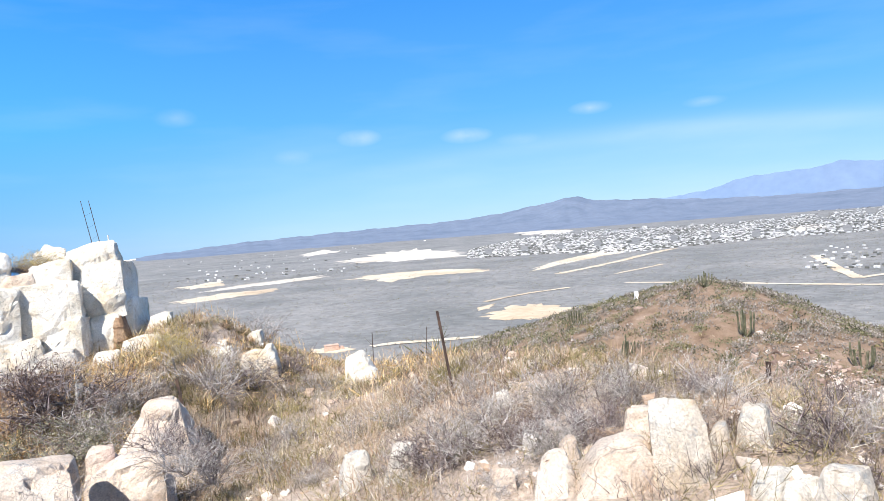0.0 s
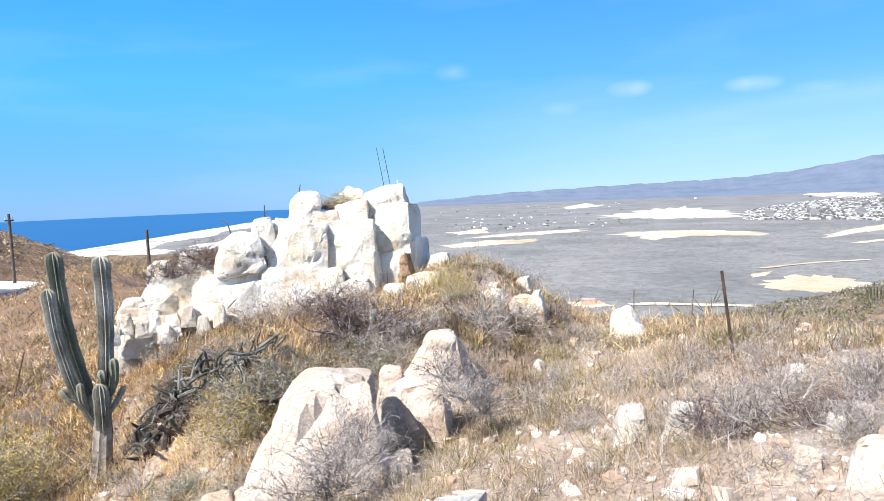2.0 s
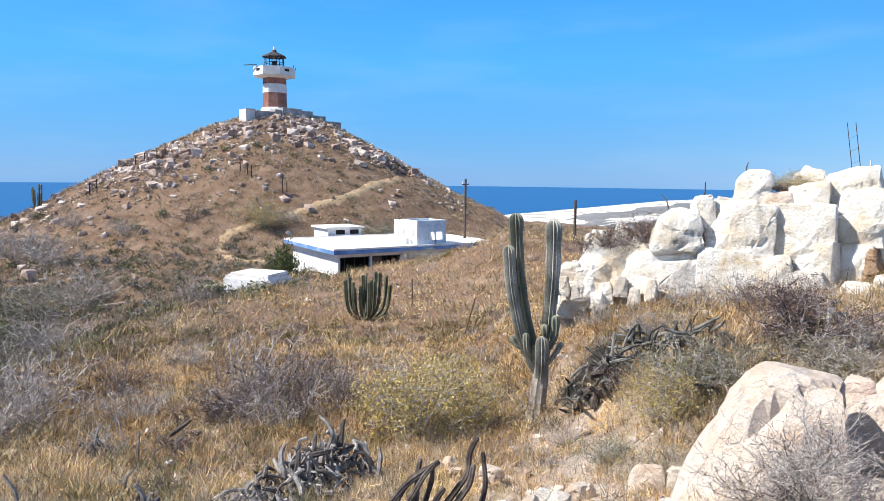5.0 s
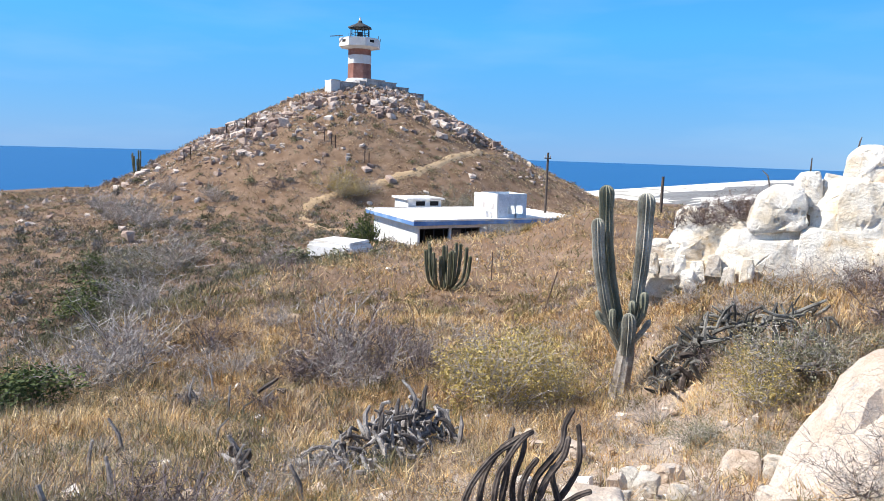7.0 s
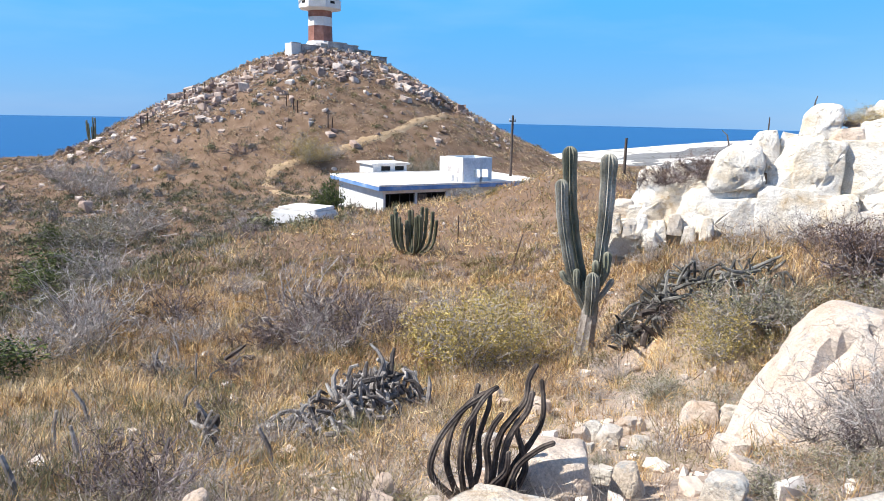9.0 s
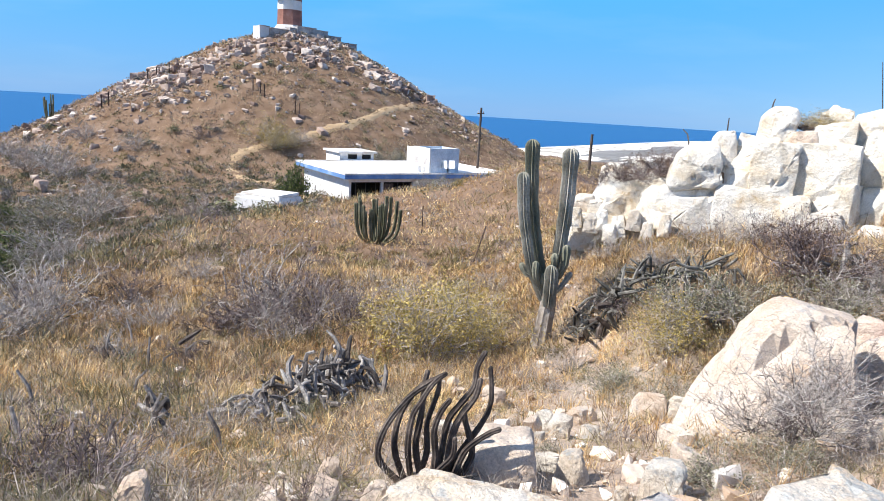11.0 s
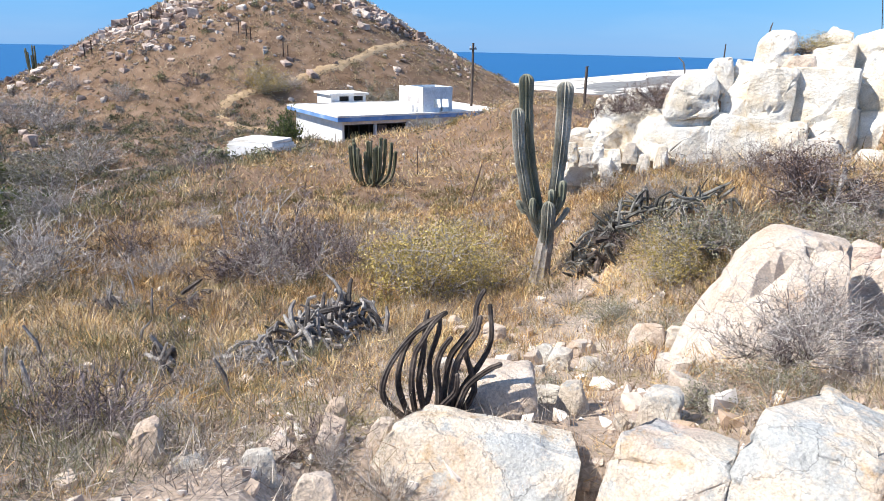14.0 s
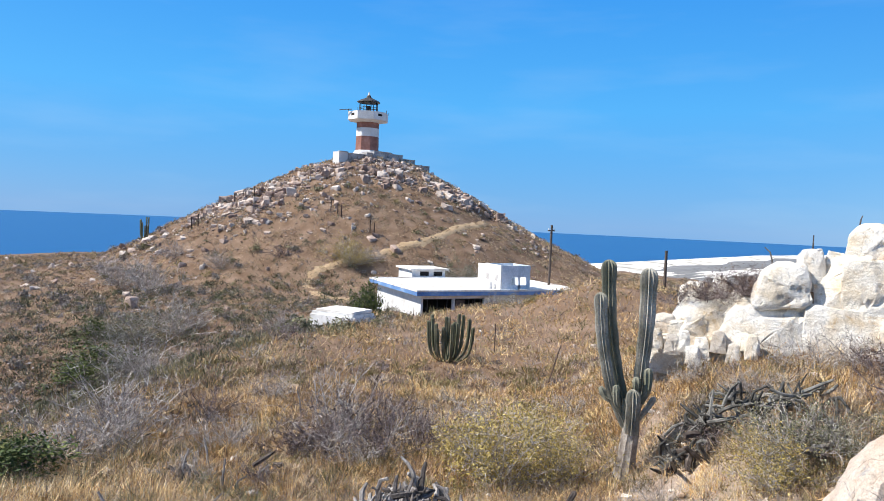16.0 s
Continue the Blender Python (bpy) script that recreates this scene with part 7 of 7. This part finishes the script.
brush("valley_dark_brush", 6200, 3.4, 75, 20, 0.50, 0.0042, 88, 0.6, -0.4, "dark scrub on the valley side", M_DARK_SCRUB, shady_slope)
brush("valley_grey_brush", 3600, 9, 70, 20, 0.50, 0.0045, 87, 0.6, -0.3, "grey twiggy scrub on the valley side", M_SCRUB_GREY, shady_slope)
def valley_floor(x, y, R):
    """The hollow between the ridge and the lighthouse hill."""
    return (x < -22) & (height(x, y) < -6.5 + R.normal(0, 1.0, len(x))) & off_house(x, y, R) & (0.5 * x + 0.866 * y < 2)


brush("hollow_olive_brush", 5200, 22, 95, 30, 0.65, 0.0042, 95, 0.3, -0.7, "olive-grey scrub filling the hollow below the ridge", M_SCRUB, valley_floor)
brush("hollow_dark_brush", 3400, 22, 95, 30, 0.60, 0.0042, 96, 0.3, -0.5, "dark scrub in the hollow below the ridge", M_DARK_SCRUB, valley_floor)
brush("hollow_grey_brush", 3400, 22, 95, 30, 0.65, 0.0040, 97, 0.3, -0.5, "bleached scrub in the hollow below the ridge", M_SCRUB_GREY, valley_floor)
brush("golden_brush", 4300, 3.2, 19, 80, 0.26, 0.0027, 71, 0.7, -0.2, "golden-brown dry brush on the slope", M_GRASS, bright_slope)
brush("brown_brush", 2300, 3.2, 22, 80, 0.27, 0.0026, 72, 0.7, -0.15, "dull brown dry brush on the slope", M_BROWN_BUSH)
brush("olive_brush", 3300, 3.2, 22, 80, 0.26, 0.0026, 73, 0.7, -0.2, "olive-green low brush on the slope", M_OLIVE_BUSH)
brush("grey_brush", 3000, 2.8, 20, 85, 0.24, 0.0024, 74, 0.8, 0.05, "bleached grey twiggy brush among the stones", M_GREY_BUSH)
brush("ledge_olive_brush", 1900, 3.2, 13, 90, 0.26, 0.0026, 93, 0.8, -0.4, "dull olive and grey brush on the near slope", M_SCRUB, ledge_side)
brush("ledge_grey_brush", 900, 3.2, 13, 80, 0.26, 0.0022, 94, 0.8, -0.3, "grey leafless brush on the near slope", M_SCRUB_GREY, ledge_side)
brush("dark_brush", 2000, 3.0, 22, 70, 0.23, 0.0026, 75, 0.7, 0.0, "dark withered brush on the slope", M_TWIG_DARK)


def strew(name, n, d0, d1, smin, smax, seed, power, mat, label, cond=None, lift=0.15, category="stones", place=None):
    """Small angular stones joined into one mesh."""
    shapes = []
    for i in range(9):
        q = random.Random(900 + i)
        bm = hull([(q.choice((-1, 1)) * q.uniform(0.25, 0.5), q.choice((-1, 1)) * q.uniform(0.2, 0.42), q.choice((0, 0.6, 1)) * q.uniform(0.35, 0.6)) for k in range(18)])
        bmesh.ops.triangulate(bm, faces=bm.faces[:])
        bm.verts.index_update()
        shapes.append((np.array([v.co[:] for v in bm.verts]), np.array([[v.index for v in f.verts] for f in bm.faces])))
        bm.free()
    x, y, d, R = scatter(n, d0, d1, seed=seed, power=power) if place is None else place
    z = height(x, y)
    ok = (cond(x, y, R) if cond else np.ones(n, bool)) & (z > -45)
    V, T, o = [], [], 0
    for px, py, pz in zip(x[ok], y[ok], z[ok]):
        v, t = shapes[R.randint(9)]
        s = smin * (smax / smin) ** (R.uniform() ** 1.8)
        a = R.uniform(0, 6.28)
        c, sn = math.cos(a), math.sin(a)
        q = v * s * np.array([1, R.uniform(0.6, 1.1), R.uniform(0.6, 1.6)])
        V.append(np.stack([q[:, 0] * c - q[:, 1] * sn + px, q[:, 0] * sn + q[:, 1] * c + py, q[:, 2] + pz - lift * s], -1))
        T.append(t + o)
        o += len(v)
    me = mesh_arrays(name, np.concatenate(V), np.concatenate(T))
    me.shade_flat()
    return tagged(part(name, me, mat), label, category, kind="stuff")


strew("loose_stones", 4200, 2.3, 18, 0.03, 0.22, 31, 1.0, M_STONES, "small pale stones strewn over the earth", lambda x, y, R: fbm(x, y, 4.1, 3, 7.0) + R.uniform(-0.7, 0.7, len(x)) > 0.0)
strew("slope_stones", 500, 16, 60, 0.08, 0.5, 32, 0.7, M_STONES, "pale stones among the dry grass", lambda x, y, R: fbm(x, y, 11.0, 3, 7.0) + R.uniform(-0.7, 0.7, len(x)) > 0.2)


def hill_places(n, seed):
    """Boulders of the lighthouse hill: under the terrace, down the left shoulder and along the right crest."""
    R = np.random.RandomState(seed)
    k = R.uniform(0, 1, n)
    a = np.where(k < 0.22, R.uniform(-75, 40, n), np.where(k < 0.62, R.normal(-74, 20, n), np.where(k < 0.80, R.normal(58, 9, n), R.uniform(-120, 70, n))))
    r = np.where(k < 0.22, R.normal(11, 3.0, n), np.where(k < 0.62, R.gamma(3.0, 9.0, n) + 8, np.where(k < 0.80, R.uniform(10, 34, n), R.uniform(10, 70, n))))
    a = np.radians(a)
    return LH_X + r * np.cos(a), LH_Y + r * np.sin(a), r, R


strew("hill_boulders", 6500, 0, 0, 0.22, 1.3, 33, 0.0, M_HILLROCK, "pinkish pale boulders strewn over the lighthouse hill", lambda x, y, R: fbm(x, y, 8.0, 3, 5.0) + R.uniform(-0.35, 0.35, len(x)) > 0.12, 0.25, "boulders", hill_places(6500, 33))
strew("gravel", 2600, 2.6, 8.5, 0.015, 0.07, 36, 0.8, M_STONES, "pale gravel on bare earth")
strew("spur_stones", 2200, 25, 130, 0.2, 1.3, 34, 0.6, M_HILLROCK, "pale boulders strewn over the brown spur", lambda x, y, R: (x > -6) & (fbm(x, y, 27, 3, 4.0) + R.uniform(-0.8, 0.8, len(x)) > 0.55), 0.2, "boulders")


CREST = [(-126.1, 16.5, 2.0, 34), (-123.7, 19.2, 2.0, 34), (-121.2, 22.2, 2.2, 34), (-119.5, 25.5, 2.0, 26), (-123.5, 13.6, 2.0, 24), (-114.0, 21.7, 2.2, 20), (-122.4, 29.9, 1.6, 22), (-122.1, 32.7, 1.4, 16), (-118.7, 41.6, 1.3, 22), (-115.0, 43.3, 1.5, 22), (-115.8, 46.8, 1.3, 12), (-113.9, 53.8, 1.3, 24)]
CREST += [(-112.6, 55.4, 1.3, 26), (-111.6, 57.1, 1.2, 26), (-111.5, 58.5, 0.9, 14), (-110.5, 64.6, 1.2, 12), (-122.5, 3.5, 2.0, 14), (-129.6, 2.2, 1.5, 8), (-83.5, 2.8, 1.0, 8), (-115.3, 35.5, 2.5, 14), (-109.0, 32.6, 3.0, 10), (-108.9, 16.7, 3.0, 12), (-104.9, 46.2, 3.0, 8), (-96.0, 50.9, 0.8, 3), (-102.1, 66.6, 1.5, 6)]
CR = np.random.RandomState(78)
strew("crest_boulders", sum(3 * c[3] for c in CREST), 0, 0, 0.35, 1.9, 38, 0.0, M_HILLROCK, "pinkish angular rocks piled on the crest of the lighthouse hill", None, 0.2, "boulders", (np.concatenate([c[0] + CR.normal(0, c[2] * 1.15, 3 * c[3]) for c in CREST]), np.concatenate([c[1] + CR.normal(0, c[2] * 1.15, 3 * c[3]) for c in CREST]), np.zeros(1), CR))
SCREE_R = np.random.RandomState(77)
strew("spur_scree", 420, 0, 0, 0.2, 1.0, 37, 0.0, M_HILLROCK, "pale boulder scree down the flank of the spur", None, 0.2, "boulders", (34.0 + SCREE_R.normal(0, 2.5, 420) + np.linspace(0, 9, 420), 69.0 + SCREE_R.normal(0, 2.5, 420) - np.linspace(-9, 7, 420), np.zeros(420), SCREE_R))


def far_scrub(name, n, d0, d1, size, seed, power, kind, label, cond=None, thick=0.03):
    """Many shrubs joined: light twig shapes near, leaf clouds over them."""
    shapes = []
    for i in range(5):
        V, T, E = twig_shrub(500 + i, 9, 4, 3, 1.0, 0.7, thick)
        if kind != "G" or d0 > 24:
            V, T = leaf_cloud(E[::3], 600 + i, 4, 0.13, 0.18) if kind != "G" else leaf_cloud(E[::3], 600 + i, 3, 0.17, 0.16)
            if kind == "G":
                V = V * [[1, 1, 1.1]]
        shapes.append((V, T))
    x, y, d, R = scatter(n, d0, d1, seed=seed, power=power)
    z = height(x, y)
    ok = (z > -50) & (cond(x, y, R) if cond else True)
    VV, TT, o = [], [], 0
    for px, py, pz in zip(x[ok], y[ok], z[ok]):
        v, t = shapes[R.randint(5)]
        s = size * R.uniform(0.5, 1.35)
        a = R.uniform(0, 6.28)
        c, sn = math.cos(a), math.sin(a)
        VV.append(np.stack([(v[:, 0] * c - v[:, 1] * sn) * s + px, (v[:, 0] * sn + v[:, 1] * c) * s + py, v[:, 2] * s * R.uniform(0.7, 1.2) + pz], -1))
        TT.append(t + o)
        o += len(v)
    mat = M_TWIG if kind == "G" and d0 < 24 else {"G": M_SCRUB_GREY, "N": M_SCRUB, "O": M_OLIVE_BUSH}[kind]
    return tagged(part(name, mesh_arrays(name, np.concatenate(VV), np.concatenate(TT)), mat), label, "scrub", kind="stuff")


def patchy(seed, wave, lim):
    return lambda x, y, R: (fbm(x, y, wave, 3, seed) + R.uniform(-0.5, 0.5, len(x)) > lim) & ~((x < -46) & (x > -64) & (y > 18) & (y < 37))


far_scrub("near_scrub", 60, 3.6, 14, 0.26, 40, 1.0, "G", "low grey twigs among the dry grass", patchy(3.0, 5, 0.0), 0.013)
far_scrub("grey_scrub", 150, 13, 40, 0.5, 41, 0.8, "G", "leafless grey scrub on the slope", patchy(1.0, 14, 0.0), 0.024)
def on_spur(x, y, R):
    return (x > -12) & (y > 12)


def on_hills(x, y, R):
    return ((x < -22) | (y > 22)) & off_house(x, y, R)


brush("plain_scrub", 13000, 130, 1300, 5, 1.5, 0.0042, 91, 0.9, -1.5, "countless low grey-green bushes on the plain", M_SCRUB, inland, -80)
brush("plain_grey_scrub", 26000, 130, 1300, 5, 1.5, 0.0042, 92, 0.9, -1.5, "countless low grey bushes on the plain", M_SCRUB_GREY, inland, -80)
brush("spur_grey_brush", 9500, 16, 140, 46, 1.2, 0.0068, 81, 0.3, -0.3, "grey twiggy scrub on the brown spur", M_SCRUB_GREY, on_spur)
brush("spur_green_brush", 6500, 16, 140, 46, 1.2, 0.0068, 82, 0.3, -0.15, "grey-green scrub on the brown spur", M_SCRUB, on_spur)
brush("spur_dark_brush", 3600, 30, 140, 46, 1.15, 0.0064, 98, 0.2, 0.1, "dark green rounded scrub on the brown spur", M_DARK_SCRUB, on_spur)
brush("spur_straw_brush", 1800, 16, 130, 34, 0.6, 0.0042, 83, 0.4, 0.0, "straw-coloured scrub on the brown spur", M_BROWN_BUSH, on_spur)
brush("hill_grey_brush", 6500, 26, 165, 36, 0.85, 0.0044, 84, 0.25, -0.1, "grey leafless scrub on the hillsides", M_SCRUB_GREY, on_hills)
brush("hill_green_brush", 5600, 26, 165, 36, 0.8, 0.0044, 85, 0.25, -0.05, "grey-green scrub on the hillsides", M_SCRUB, on_hills)
far_scrub("hill_olive_scrub", 420, 30, 160, 0.7, 45, 0.3, "O", "olive bushes on the hillsides", patchy(9.0, 35, 0.1))
far_scrub("flank_scrub", 700, 50, 140, 0.75, 47, 0.2, "G", "grey leafless scrub on the hill flank above the sea", lambda x, y, R: (y < 22 + 4 * R.normal(0, 1, len(x))) & (x < -45))
far_scrub("valley_scrub", 420, 22, 120, 0.8, 46, 0.3, "N", "dense grey scrub in the valley below the ridge", lambda x, y, R: (0.5 * x + 0.866 * y < -6.5) & (x < -12))

# two thin wire-braced rods standing on the outcrop
rods = empty("antenna_rods", pose(-8.41, 15.14, 1.75), "pair of thin rusty rods with wire rungs on the outcrop", "antenna")
RT, AW = view_axes(36)
for u in (-0.08, 0.08):
    part("rod", tube([RT * (u + 0.10) + Vector((0, 0, -0.6)), RT * (u - 0.15) + Vector((0, 0, 1.0))], [0.009, 0.007], 5), M_RUST, rods)
for i in range(3):
    z = 0.12 + 0.27 * i
    a = RT * (-0.08 - 0.15 * z) + Vector((0, 0, z))
    part("rung", tube([a, a + RT * 0.15 + Vector((0, 0, 0.07))], [0.002, 0.002], 4), M_RUST, rods)
part("peg", tube([RT * 0.28 + Vector((0, 0, -0.4)), RT * 0.26 + Vector((0, 0, 0.2))], [0.02, 0.015], 5), M_TOWER, rods)
